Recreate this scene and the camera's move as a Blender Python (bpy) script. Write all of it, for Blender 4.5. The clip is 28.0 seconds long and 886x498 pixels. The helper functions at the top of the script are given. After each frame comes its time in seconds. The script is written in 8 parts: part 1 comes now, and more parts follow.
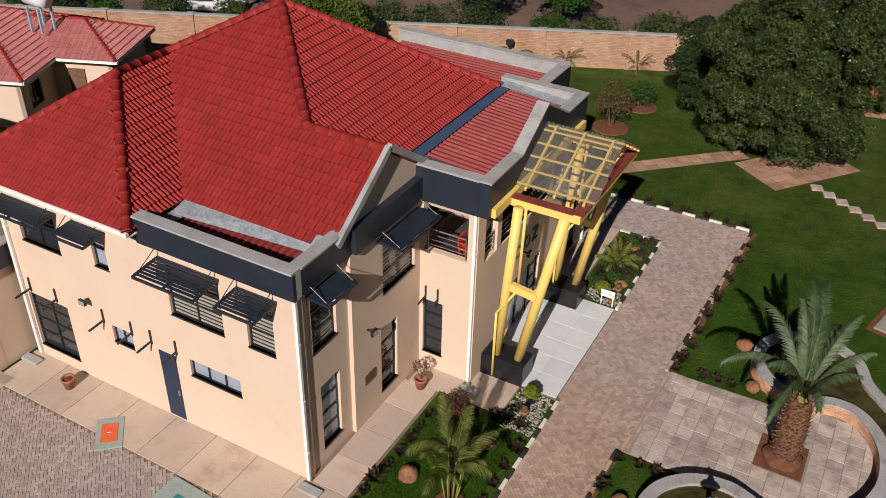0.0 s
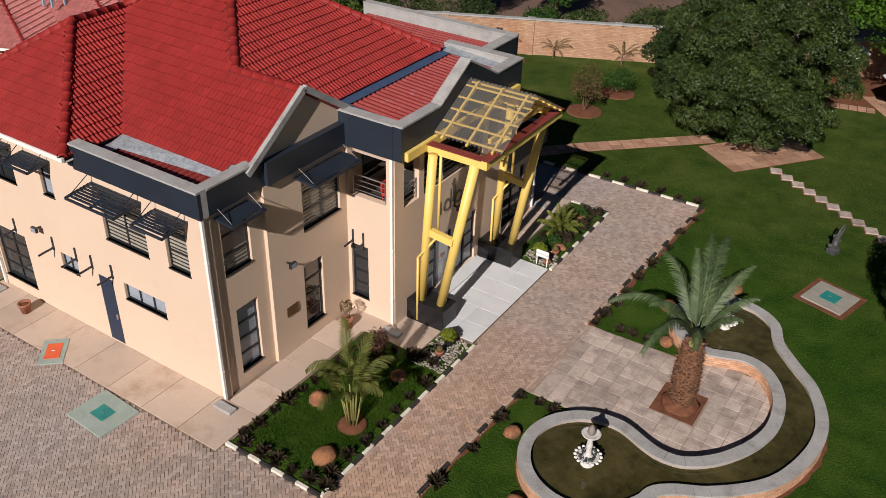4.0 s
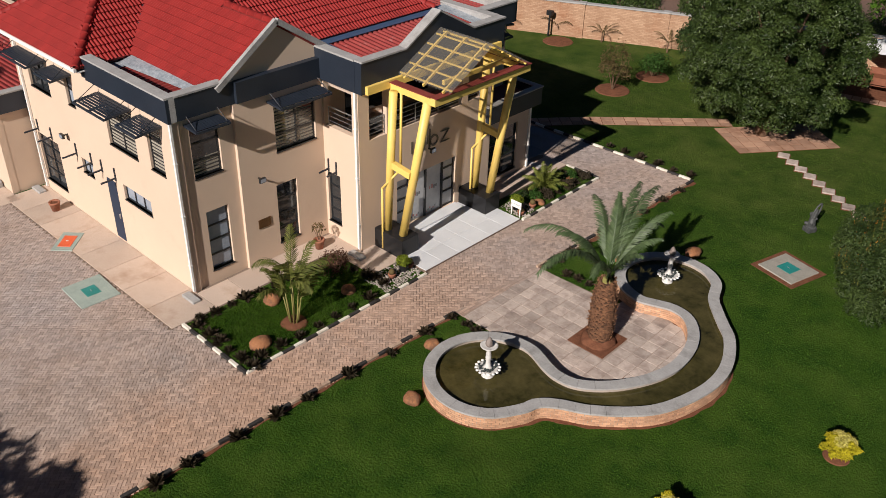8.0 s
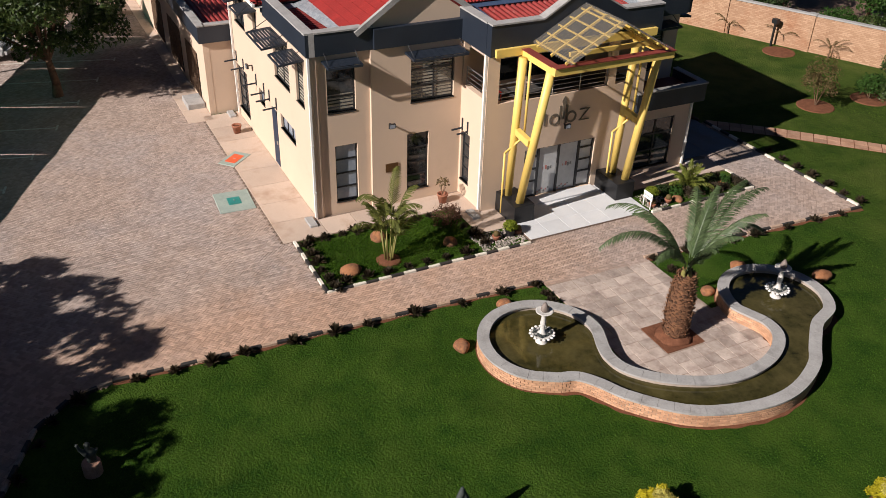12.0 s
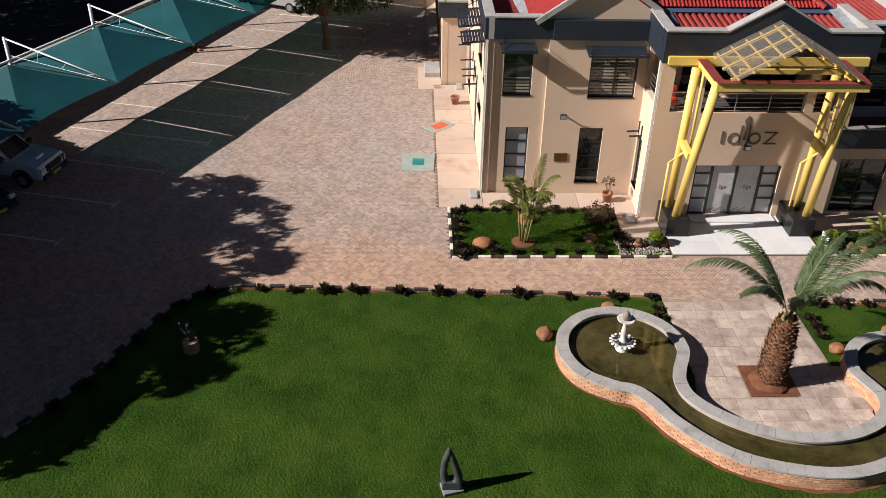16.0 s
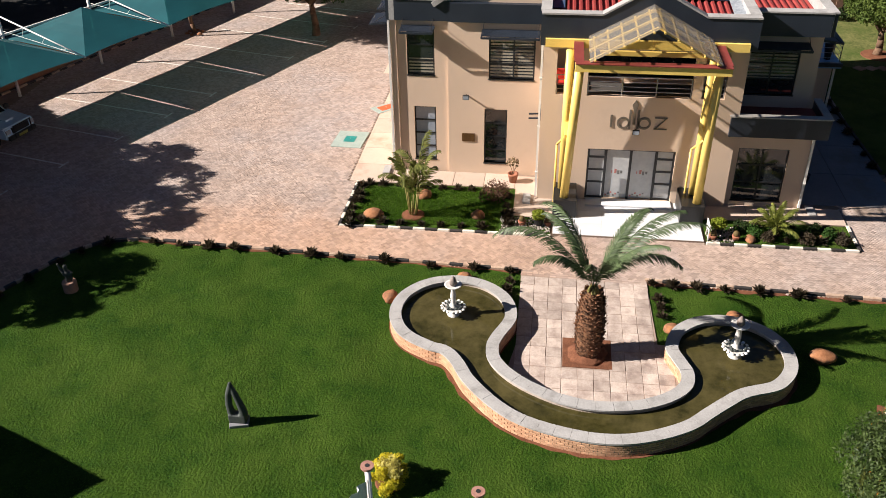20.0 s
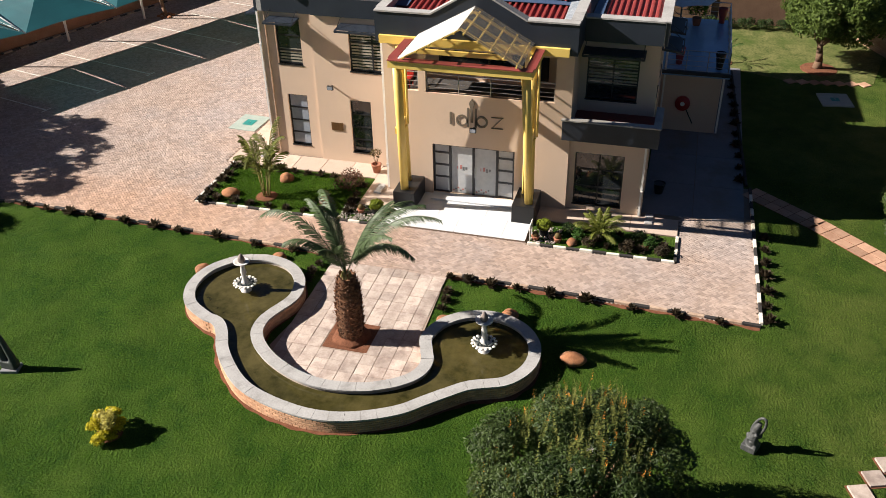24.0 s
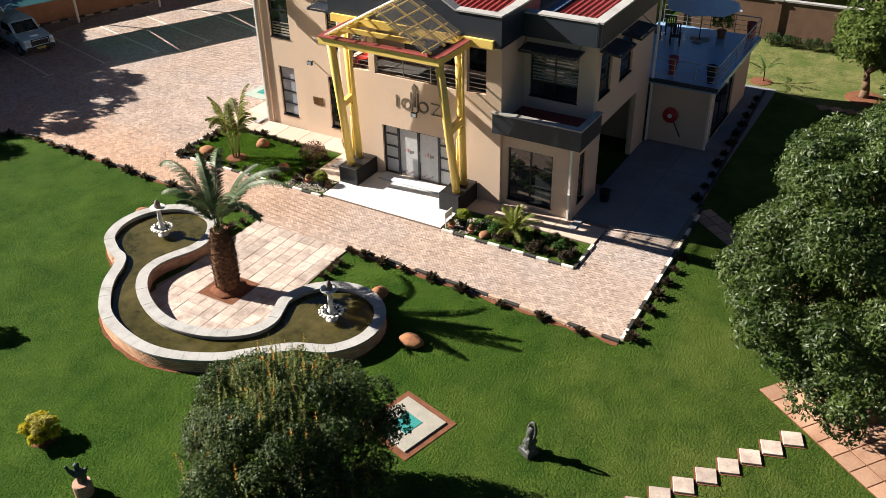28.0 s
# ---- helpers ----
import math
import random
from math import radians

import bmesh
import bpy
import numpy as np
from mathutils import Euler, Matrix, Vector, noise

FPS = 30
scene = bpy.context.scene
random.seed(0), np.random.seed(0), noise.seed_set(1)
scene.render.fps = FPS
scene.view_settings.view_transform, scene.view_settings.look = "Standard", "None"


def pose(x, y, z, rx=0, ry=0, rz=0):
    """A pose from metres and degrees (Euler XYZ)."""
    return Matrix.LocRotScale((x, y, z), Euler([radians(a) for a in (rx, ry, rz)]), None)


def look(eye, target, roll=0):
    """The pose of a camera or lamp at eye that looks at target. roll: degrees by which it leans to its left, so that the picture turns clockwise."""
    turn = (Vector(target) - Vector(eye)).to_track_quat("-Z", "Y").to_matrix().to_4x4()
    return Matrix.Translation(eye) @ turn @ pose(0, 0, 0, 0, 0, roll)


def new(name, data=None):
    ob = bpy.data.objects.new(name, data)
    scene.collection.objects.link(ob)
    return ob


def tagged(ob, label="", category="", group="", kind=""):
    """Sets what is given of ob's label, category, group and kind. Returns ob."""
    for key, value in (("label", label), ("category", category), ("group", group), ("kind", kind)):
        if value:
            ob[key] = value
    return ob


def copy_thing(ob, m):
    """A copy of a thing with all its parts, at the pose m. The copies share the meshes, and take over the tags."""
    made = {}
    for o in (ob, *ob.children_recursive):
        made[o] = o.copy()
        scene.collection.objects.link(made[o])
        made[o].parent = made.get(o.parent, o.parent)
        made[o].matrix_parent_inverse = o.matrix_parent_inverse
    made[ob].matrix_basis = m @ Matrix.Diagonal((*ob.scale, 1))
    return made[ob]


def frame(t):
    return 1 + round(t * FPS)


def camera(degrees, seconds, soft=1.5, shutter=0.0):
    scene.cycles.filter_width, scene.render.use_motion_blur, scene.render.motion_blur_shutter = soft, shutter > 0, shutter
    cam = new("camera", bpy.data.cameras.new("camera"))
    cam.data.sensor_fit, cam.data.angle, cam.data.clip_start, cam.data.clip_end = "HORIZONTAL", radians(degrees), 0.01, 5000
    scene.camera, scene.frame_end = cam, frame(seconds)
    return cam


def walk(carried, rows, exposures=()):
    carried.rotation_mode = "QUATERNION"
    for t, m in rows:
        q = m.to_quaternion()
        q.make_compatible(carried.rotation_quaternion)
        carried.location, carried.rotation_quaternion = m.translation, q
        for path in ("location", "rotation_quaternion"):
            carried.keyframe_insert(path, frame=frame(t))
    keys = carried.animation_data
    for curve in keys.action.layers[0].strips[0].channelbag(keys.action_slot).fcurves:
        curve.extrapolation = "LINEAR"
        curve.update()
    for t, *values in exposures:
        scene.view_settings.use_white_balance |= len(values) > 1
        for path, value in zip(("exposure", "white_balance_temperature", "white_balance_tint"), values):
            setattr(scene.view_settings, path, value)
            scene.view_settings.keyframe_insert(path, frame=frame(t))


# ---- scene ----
cam = camera(53.4, 28.0, 0.8)
METRES, EYE, TILT, LEAN, TURN = 60.9, 21.4, 0.0, 0.0, 27.4
PATH = [
    (0, (1.227, 0.804, 20.132), (0.438, 2.277, 19.034), 1.7),
    (0.5, (1.284, 0.826, 20.118), (0.498, 2.3, 19.018), 1.9),
    (1, (1.43, 0.801, 20.085), (0.65, 2.278, 18.986), 2.1),
    (1.5, (1.762, 0.762, 20.056), (0.986, 2.242, 18.958), 2.2),
    (2, (2.289, 0.772, 19.93), (1.517, 2.255, 18.832), 2.4),
    (2.5, (2.942, 0.83, 19.827), (2.176, 2.315, 18.727), 2.6),
    (4.5, (7.599, 0.689, 18.98), (6.661, 2.104, 17.923), 1.3),
    (5, (8.607, 0.725, 18.877), (7.666, 2.14, 17.822), 1.2),
    (5.5, (9.54, 0.764, 18.789), (8.602, 2.182, 17.736), 1.2),
    (6, (10.386, 0.873, 18.771), (9.431, 2.279, 17.717), 1.3),
    (6.5, (11.241, 0.985, 18.634), (10.251, 2.369, 17.583), 1.3),
    (7, (12.134, 1.218, 18.458), (11.103, 2.573, 17.409), 1.2),
    (7.5, (12.977, 1.373, 18.373), (11.895, 2.688, 17.325), 1.4),
    (8, (13.771, 1.624, 18.447), (12.621, 2.874, 17.392), 1.6),
    (8.5, (14.646, 1.889, 18.249), (13.424, 3.073, 17.199), 1.6),
    (9, (15.368, 2.256, 18.279), (14.084, 3.366, 17.221), 1.8),
    (9.5, (16.03, 2.626, 18.124), (14.698, 3.681, 17.068), 1.9),
    (10, (16.588, 3.155, 18.02), (15.221, 4.162, 16.961), 1.9),
    (10.5, (17.207, 3.724, 18.004), (15.807, 4.681, 16.943), 1.9),
    (11, (17.811, 4.185, 17.911), (16.378, 5.095, 16.853), 2.0),
    (11.5, (18.289, 4.879, 17.782), (16.818, 5.724, 16.724), 1.9),
    (12, (18.665, 5.474, 17.607), (17.155, 6.251, 16.551), 1.8),
    (12.5, (19.118, 6.239, 17.592), (17.56, 6.905, 16.529), 1.8),
    (13, (19.562, 6.883, 17.554), (17.969, 7.46, 16.492), 1.7),
    (13.5, (20.027, 7.607, 17.425), (18.398, 8.08, 16.366), 1.8),
    (15.5, (21.4, 10.968, 17.803), (19.719, 11.103, 16.728), 1.2),
    (16, (21.802, 12.028, 17.974), (20.121, 12.094, 16.893), 1.2),
    (16.5, (22.137, 13.207, 18.077), (20.457, 13.214, 16.993), 0.8),
    (17, (22.421, 14.515, 18.128), (20.742, 14.456, 17.042), 0.4),
    (17.5, (22.702, 15.655, 18.317), (21.032, 15.534, 17.223), 0.1),
    (18, (22.88, 16.925, 18.304), (21.216, 16.742, 17.209), -0.4),
    (18.5, (23.148, 18.043, 18.3), (21.489, 17.826, 17.204), -0.6),
    (19, (23.308, 19.146, 18.191), (21.645, 18.93, 17.101), -0.8),
    (19.5, (23.497, 20.277, 17.939), (21.829, 20.049, 16.86), -0.8),
    (20, (23.428, 21.369, 17.728), (21.755, 21.147, 16.656), -0.9),
    (20.5, (23.329, 22.677, 17.667), (21.656, 22.444, 16.597), -1.0),
    (21, (23.182, 23.943, 17.675), (21.511, 23.692, 16.604), -1.2),
    (21.5, (23.096, 25.151, 17.754), (21.432, 24.871, 16.681), -1.2),
    (23.5, (22.694, 30.348, 18.061), (21.058, 29.951, 16.98), -1.1),
    (24, (22.622, 32.174, 18.106), (21.003, 31.713, 17.024), -1.1),
    (24.5, (22.445, 33.987, 18.094), (20.848, 33.46, 17.012), -1.0),
    (25, (22.205, 35.776, 18.033), (20.633, 35.179, 16.951), -1.0),
    (25.5, (21.913, 37.306, 17.92), (20.361, 36.651, 16.842), -0.8),
    (26, (21.431, 38.743, 17.923), (19.914, 38.011, 16.845), -0.9),
    (26.5, (20.783, 40.093, 17.755), (19.287, 39.31, 16.683), -1.1),
    (27, (20.082, 41.31, 17.613), (18.611, 40.473, 16.547), -1.1),
    (27.5, (19.506, 42.207, 17.606), (18.056, 41.333, 16.54), -1.2),
    (28, (19.421, 42.493, 17.579), (17.971, 41.624, 16.512), -1.1),
]
EXPOSURES = [(0.0, 0.06, 6280, 16), (5.0, 0.10, 6280, 16), (7.0, 0.05, 6290, 16), (8.0, 0.24, 6300, 15), (11.0, 0.26, 6300, 16), (12.0, 0.42, 6310, 16), (13.5, 0.39, 6320, 16), (16.0, 0.62, 6350, 16), (18.0, 0.92, 6400, 16), (20.0, 1.16, 6420, 15), (24.0, 1.21, 6450, 13), (28.0, 1.46, 6500, 11)]
walk(cam, [(t, look(eye, target, roll)) for t, eye, target, roll in PATH], EXPOSURES)

# ---- light ----
SUN_FROM = Vector((0.21, -0.975, 0.0)).normalized()
SUN_UP = radians(32)
world = bpy.data.worlds.new("world")
scene.world = world
world.use_nodes = True
wn = world.node_tree
sky = wn.nodes.new("ShaderNodeTexSky")
sky.sky_type = "NISHITA"
sky.sun_disc = False
sky.dust_density = 0.2
sky.ozone_density = 7.0
sky.sun_elevation = SUN_UP
sky.sun_rotation = math.atan2(SUN_FROM.x, SUN_FROM.y)
wn.nodes["Background"].inputs["Strength"].default_value = 0.0165
wn.links.new(sky.outputs["Color"], wn.nodes["Background"].inputs["Color"])
sun_data = bpy.data.lights.new("sun", "SUN")
sun_data.energy = 5.0
sun_data.angle = radians(0.5)
sun_data.color = (1.0, 0.93, 0.82)
sun = new("sun", sun_data)
sun_dir = Vector((SUN_FROM.x * math.cos(SUN_UP), SUN_FROM.y * math.cos(SUN_UP), math.sin(SUN_UP)))
sun.matrix_world = look(sun_dir * 60, (0, 0, 0))

# ---- materials ----


def mat(name, c1, c2, scale=2.0, fine=30.0, rough=0.75, bump=0.15, metal=0.0, obj=0.0, isl=0.0, spec=0.5, stain=None, stain_at=0.62, stain_scale=0.5):
    """Two tones mixed by a broad and a fine noise, with relief; obj and isl vary whole pieces; stain is a third tone in blotches."""
    m = bpy.data.materials.new(name)
    m.use_nodes = True
    t = m.node_tree
    N, L = t.nodes, t.links
    b = N["Principled BSDF"]
    geo = N.new("ShaderNodeNewGeometry")
    big, small = N.new("ShaderNodeTexNoise"), N.new("ShaderNodeTexNoise")
    for n, s, d in ((big, scale, 4), (small, fine, 6)):
        n.inputs["Scale"].default_value = s
        n.inputs["Detail"].default_value = d
        n.inputs["Roughness"].default_value = 0.62
        L.new(geo.outputs["Position"], n.inputs["Vector"])
    add = N.new("ShaderNodeMath")
    add.operation = "ADD"
    L.new(big.outputs["Fac"], add.inputs[0])
    L.new(small.outputs["Fac"], add.inputs[1])
    ramp = N.new("ShaderNodeMapRange")
    ramp.inputs["From Min"].default_value = 0.72
    ramp.inputs["From Max"].default_value = 1.28
    L.new(add.outputs[0], ramp.inputs["Value"])
    mix = N.new("ShaderNodeMix")
    mix.data_type = "RGBA"
    mix.inputs["A"].default_value = (*c1, 1)
    mix.inputs["B"].default_value = (*c2, 1)
    L.new(ramp.outputs["Result"], mix.inputs["Factor"])
    col = mix.outputs["Result"]
    if stain:
        sn = N.new("ShaderNodeTexNoise")
        sn.inputs["Scale"].default_value = stain_scale
        sn.inputs["Detail"].default_value = 8
        sn.inputs["Roughness"].default_value = 0.7
        L.new(geo.outputs["Position"], sn.inputs["Vector"])
        sr = N.new("ShaderNodeMapRange")
        sr.inputs["From Min"].default_value = stain_at - 0.1
        sr.inputs["From Max"].default_value = stain_at + 0.1
        L.new(sn.outputs["Fac"], sr.inputs["Value"])
        sm = N.new("ShaderNodeMix")
        sm.data_type = "RGBA"
        sm.inputs["B"].default_value = (*stain, 1)
        L.new(sr.outputs["Result"], sm.inputs["Factor"])
        L.new(col, sm.inputs["A"])
        col = sm.outputs["Result"]
    for amount, src in ((obj, "o"), (isl, "i")):
        if amount:
            rnd = N.new("ShaderNodeObjectInfo").outputs["Random"] if src == "o" else geo.outputs["Random Per Island"]
            rr = N.new("ShaderNodeMapRange")
            rr.inputs["To Min"].default_value = 1 - amount
            rr.inputs["To Max"].default_value = 1 + amount
            L.new(rnd, rr.inputs["Value"])
            hsv = N.new("ShaderNodeHueSaturation")
            L.new(rr.outputs["Result"], hsv.inputs["Value"])
            L.new(col, hsv.inputs["Color"])
            col = hsv.outputs["Color"]
    L.new(col, b.inputs["Base Color"])
    b.inputs["Roughness"].default_value = rough
    b.inputs["Metallic"].default_value = metal
    b.inputs["Specular IOR Level"].default_value = spec
    if bump:
        bp = N.new("ShaderNodeBump")
        bp.inputs["Strength"].default_value = bump
        bp.inputs["Distance"].default_value = 0.02
        L.new(small.outputs["Fac"], bp.inputs["Height"])
        L.new(bp.outputs["Normal"], b.inputs["Normal"])
    return m


WALL = mat("cream_wall_paint", (0.61, 0.465, 0.35), (0.65, 0.50, 0.378), 0.6, 60, 0.85, 0.06, stain=(0.56, 0.42, 0.31), stain_at=0.68, stain_scale=0.4)
NAVY = mat("navy_fascia_paint", (0.012, 0.017, 0.028), (0.02, 0.028, 0.042), 1.2, 20, 0.5, 0.05)
COPING = mat("grey_cement_coping", (0.285, 0.278, 0.268), (0.405, 0.395, 0.385), 1.5, 18, 0.9, 0.3, stain=(0.22, 0.21, 0.2), stain_scale=1.2)
TILE = mat("red_roof_tile", (0.225, 0.0155, 0.0135), (0.298, 0.0235, 0.0195), 1.0, 25, 0.65, 0.2, obj=0.09, isl=0.09, spec=0.3)
SHEET = mat("red_corrugated_sheet", (0.20, 0.024, 0.022), (0.28, 0.045, 0.038), 1.5, 12, 0.55, 0.1, stain=(0.36, 0.2, 0.18), stain_at=0.69, stain_scale=2.5)
FLASHING = mat("grey_flashing", (0.26, 0.30, 0.34), (0.5, 0.53, 0.56), 3, 12, 0.45, 0.2, metal=0.4)
WHITE = mat("white_paint", (0.74, 0.72, 0.68), (0.82, 0.80, 0.76), 2, 40, 0.6, 0.05)
YELLOW = mat("yellow_steel_paint", (0.74, 0.52, 0.12), (0.82, 0.60, 0.17), 1.2, 25, 0.45, 0.05)
MAROON = mat("maroon_paint", (0.17, 0.03, 0.025), (0.24, 0.045, 0.035), 2, 30, 0.6, 0.1)
FRAME = mat("black_aluminium", (0.010, 0.011, 0.013), (0.02, 0.021, 0.024), 4, 40, 0.4, 0.03)
SILL = mat("black_sill_tile", (0.012, 0.012, 0.013), (0.025, 0.024, 0.024), 4, 40, 0.35, 0.05)
GLASS = mat("dark_window_glass", (0.018, 0.021, 0.024), (0.03, 0.034, 0.038), 0.7, 3, 0.06, 0.0, spec=0.9)
FROST = mat("frosted_glass", (0.40, 0.41, 0.42), (0.5, 0.51, 0.51), 1.0, 6, 0.2, 0.0)
BLUEPANE = mat("pale_blue_glass", (0.25, 0.29, 0.35), (0.34, 0.38, 0.44), 1.0, 6, 0.12, 0.0, spec=0.8)
BLIND = mat("pale_blind", (0.27, 0.245, 0.195), (0.37, 0.335, 0.27), 2, 20, 0.8, 0.05)
LAWN = mat("lawn_grass", (0.011, 0.042, 0.003), (0.048, 0.096, 0.009), 0.9, 13, 0.95, 1.0, spec=0.1, stain=(0.060, 0.104, 0.013), stain_at=0.56, stain_scale=0.35)
LAWN.node_tree.nodes["Bump"].inputs["Distance"].default_value = 0.085
DRYLAWN = mat("dry_lawn_grass", (0.045, 0.068, 0.016), (0.175, 0.17, 0.065), 1.2, 7, 0.95, 0.8, spec=0.1, stain=(0.06, 0.09, 0.02), stain_at=0.58, stain_scale=0.4)
SOIL = mat("red_soil", (0.105, 0.043, 0.024), (0.205, 0.088, 0.05), 4, 30, 0.95, 0.6, spec=0.1)
CONCRETE = mat("pinkish_concrete", (0.44, 0.34, 0.27), (0.56, 0.45, 0.37), 0.5, 20, 0.9, 0.15, stain=(0.36, 0.25, 0.18), stain_at=0.6, stain_scale=0.5, obj=0.13)
LANDING = mat("pale_grey_floor_tile", (0.56, 0.57, 0.58), (0.68, 0.69, 0.70), 0.8, 30, 0.5, 0.05, obj=0.05)
PAVER = mat("clay_paver_piece", (0.305, 0.235, 0.195), (0.425, 0.335, 0.285), 0.7, 25, 0.9, 0.3, obj=0.17, spec=0.2, stain=(0.345, 0.295, 0.275), stain_at=0.55, stain_scale=0.16)
PAVERS = mat("clay_pavers", (0.305, 0.235, 0.195), (0.425, 0.335, 0.285), 0.7, 25, 0.9, 0.3, isl=0.2, spec=0.2, stain=(0.345, 0.295, 0.275), stain_at=0.55, stain_scale=0.16)


def warm_drive(m):
    """The drive along the lawn is laid in warmer, orange-brown bricks than the grey-brown yard."""
    N, L = m.node_tree.nodes, m.node_tree.links
    b = N["Principled BSDF"]
    src = b.inputs["Base Color"].links[0].from_socket
    geo, sep, nz = N.new("ShaderNodeNewGeometry"), N.new("ShaderNodeSeparateXYZ"), N.new("ShaderNodeTexNoise")
    nz.inputs["Scale"].default_value = 0.5
    nz.inputs["Detail"].default_value = 5
    L.new(geo.outputs["Position"], sep.inputs[0])
    L.new(geo.outputs["Position"], nz.inputs["Vector"])
    ad = N.new("ShaderNodeMath")
    ad.operation = "MULTIPLY_ADD"
    ad.inputs[1].default_value = 5.0
    L.new(nz.outputs["Fac"], ad.inputs[0])
    L.new(sep.outputs["X"], ad.inputs[2])
    mr = N.new("ShaderNodeMapRange")
    mr.inputs["From Min"].default_value = -5.2
    mr.inputs["From Max"].default_value = -2.6
    mr.inputs["To Max"].default_value = 0.85
    L.new(ad.outputs[0], mr.inputs["Value"])
    north = N.new("ShaderNodeMapRange")
    north.inputs["From Min"].default_value = 17.0
    north.inputs["From Max"].default_value = 26.0
    north.inputs["To Min"].default_value = 1.0
    north.inputs["To Max"].default_value = 0.15
    L.new(sep.outputs["Y"], north.inputs["Value"])
    both = N.new("ShaderNodeMath")
    both.operation = "MULTIPLY"
    L.new(mr.outputs["Result"], both.inputs[0])
    L.new(north.outputs["Result"], both.inputs[1])
    mx = N.new("ShaderNodeMix")
    mx.data_type, mx.blend_type = "RGBA", "MULTIPLY"
    mx.inputs["B"].default_value = (1.20, 1.0, 0.84, 1)
    L.new(both.outputs[0], mx.inputs["Factor"])
    L.new(src, mx.inputs["A"])
    L.new(mx.outputs["Result"], b.inputs["Base Color"])


warm_drive(PAVER)
warm_drive(PAVERS)
JOINT = mat("sandy_joint", (0.17, 0.125, 0.095), (0.24, 0.175, 0.13), 2, 30, 0.95, 0.3)
# dark blue-grey tone carries the north yard's shade; also a plain grey stone
SHADE_GREY_CONC = mat("shade_and_grey_concrete", (0.15, 0.155, 0.17), (0.22, 0.22, 0.235), 0.6, 20, 0.85, 0.15, stain=(0.16, 0.13, 0.11), stain_at=0.62, stain_scale=0.5, obj=0.06)
SLAB = mat("tan_paving_slab", (0.385, 0.31, 0.262), (0.52, 0.435, 0.38), 2.4, 16, 0.9, 0.35, obj=0.22, stain=(0.28, 0.215, 0.185), stain_at=0.56, stain_scale=1.7)
PINKSLAB = mat("pink_paving_slab", (0.33, 0.185, 0.115), (0.45, 0.275, 0.185), 1.3, 20, 0.9, 0.3, obj=0.2, stain=(0.22, 0.11, 0.065), stain_at=0.6)
BRICK = mat("face_brick", (0.38, 0.20, 0.115), (0.52, 0.31, 0.19), 2.0, 30, 0.9, 0.3, obj=0.2, isl=0.2)
MORTAR = mat("mortar", (0.33, 0.27, 0.22), (0.42, 0.35, 0.29), 3, 40, 0.95, 0.3)
BLACKTILE = mat("polished_black_tile", (0.010, 0.010, 0.011), (0.02, 0.02, 0.021), 1.5, 30, 0.3, 0.02, spec=0.3)
KERB_W = mat("whitewashed_kerb", (0.60, 0.56, 0.48), (0.75, 0.71, 0.62), 2.5, 20, 0.9, 0.3, stain=(0.40, 0.30, 0.22), stain_at=0.63, stain_scale=3)
KERB_T = mat("faded_tan_kerb", (0.36, 0.24, 0.17), (0.52, 0.39, 0.29), 2.5, 20, 0.9, 0.3, stain=(0.24, 0.14, 0.09), stain_at=0.58, stain_scale=2)
KERB_D = mat("black_painted_kerb", (0.014, 0.013, 0.013), (0.04, 0.035, 0.032), 2.5, 20, 0.8, 0.3)
STONE = mat("brown_boulder", (0.21, 0.082, 0.032), (0.37, 0.165, 0.072), 3.0, 14, 0.9, 0.8, stain=(0.10, 0.055, 0.035), stain_at=0.58, stain_scale=2.5)
CAST = mat("cast_concrete", (0.50, 0.48, 0.45), (0.68, 0.66, 0.62), 4, 30, 0.85, 0.2, stain=(0.3, 0.28, 0.26), stain_scale=4)
DARKSTONE = mat("dark_green_stone", (0.022, 0.030, 0.028), (0.055, 0.065, 0.06), 3, 15, 0.7, 0.2)
TERRACOTTA = mat("terracotta", (0.24, 0.085, 0.045), (0.34, 0.14, 0.08), 4, 30, 0.85, 0.2)
BARK = mat("brown_bark", (0.09, 0.05, 0.03), (0.2, 0.12, 0.07), 5, 22, 0.95, 0.8)
PALMBARK = mat("palm_boot_bark", (0.08, 0.035, 0.018), (0.24, 0.115, 0.055), 6, 22, 0.95, 0.6, isl=0.5)
TEAL = mat("teal_shade_cloth", (0.003, 0.056, 0.066), (0.007, 0.088, 0.100), 0.8, 60, 0.40, 0.1, spec=1.0)
tn = TEAL.node_tree
hole, mx = tn.nodes.new("ShaderNodeBsdfTransparent"), tn.nodes.new("ShaderNodeMixShader")
hole.inputs["Color"].default_value = (0.12, 0.85, 0.72, 1)
mx.inputs["Fac"].default_value = 0.035
tn.links.new(tn.nodes["Principled BSDF"].outputs[0], mx.inputs[1])
tn.links.new(hole.outputs[0], mx.inputs[2])
tn.links.new(mx.outputs[0], tn.nodes["Material Output"].inputs["Surface"])
STEEL = mat("brushed_steel", (0.35, 0.35, 0.36), (0.5, 0.5, 0.51), 4, 30, 0.35, 0.05, metal=0.8)
RUBBER = mat("black_rubber", (0.012, 0.012, 0.012), (0.02, 0.02, 0.02), 5, 30, 0.8, 0.1)


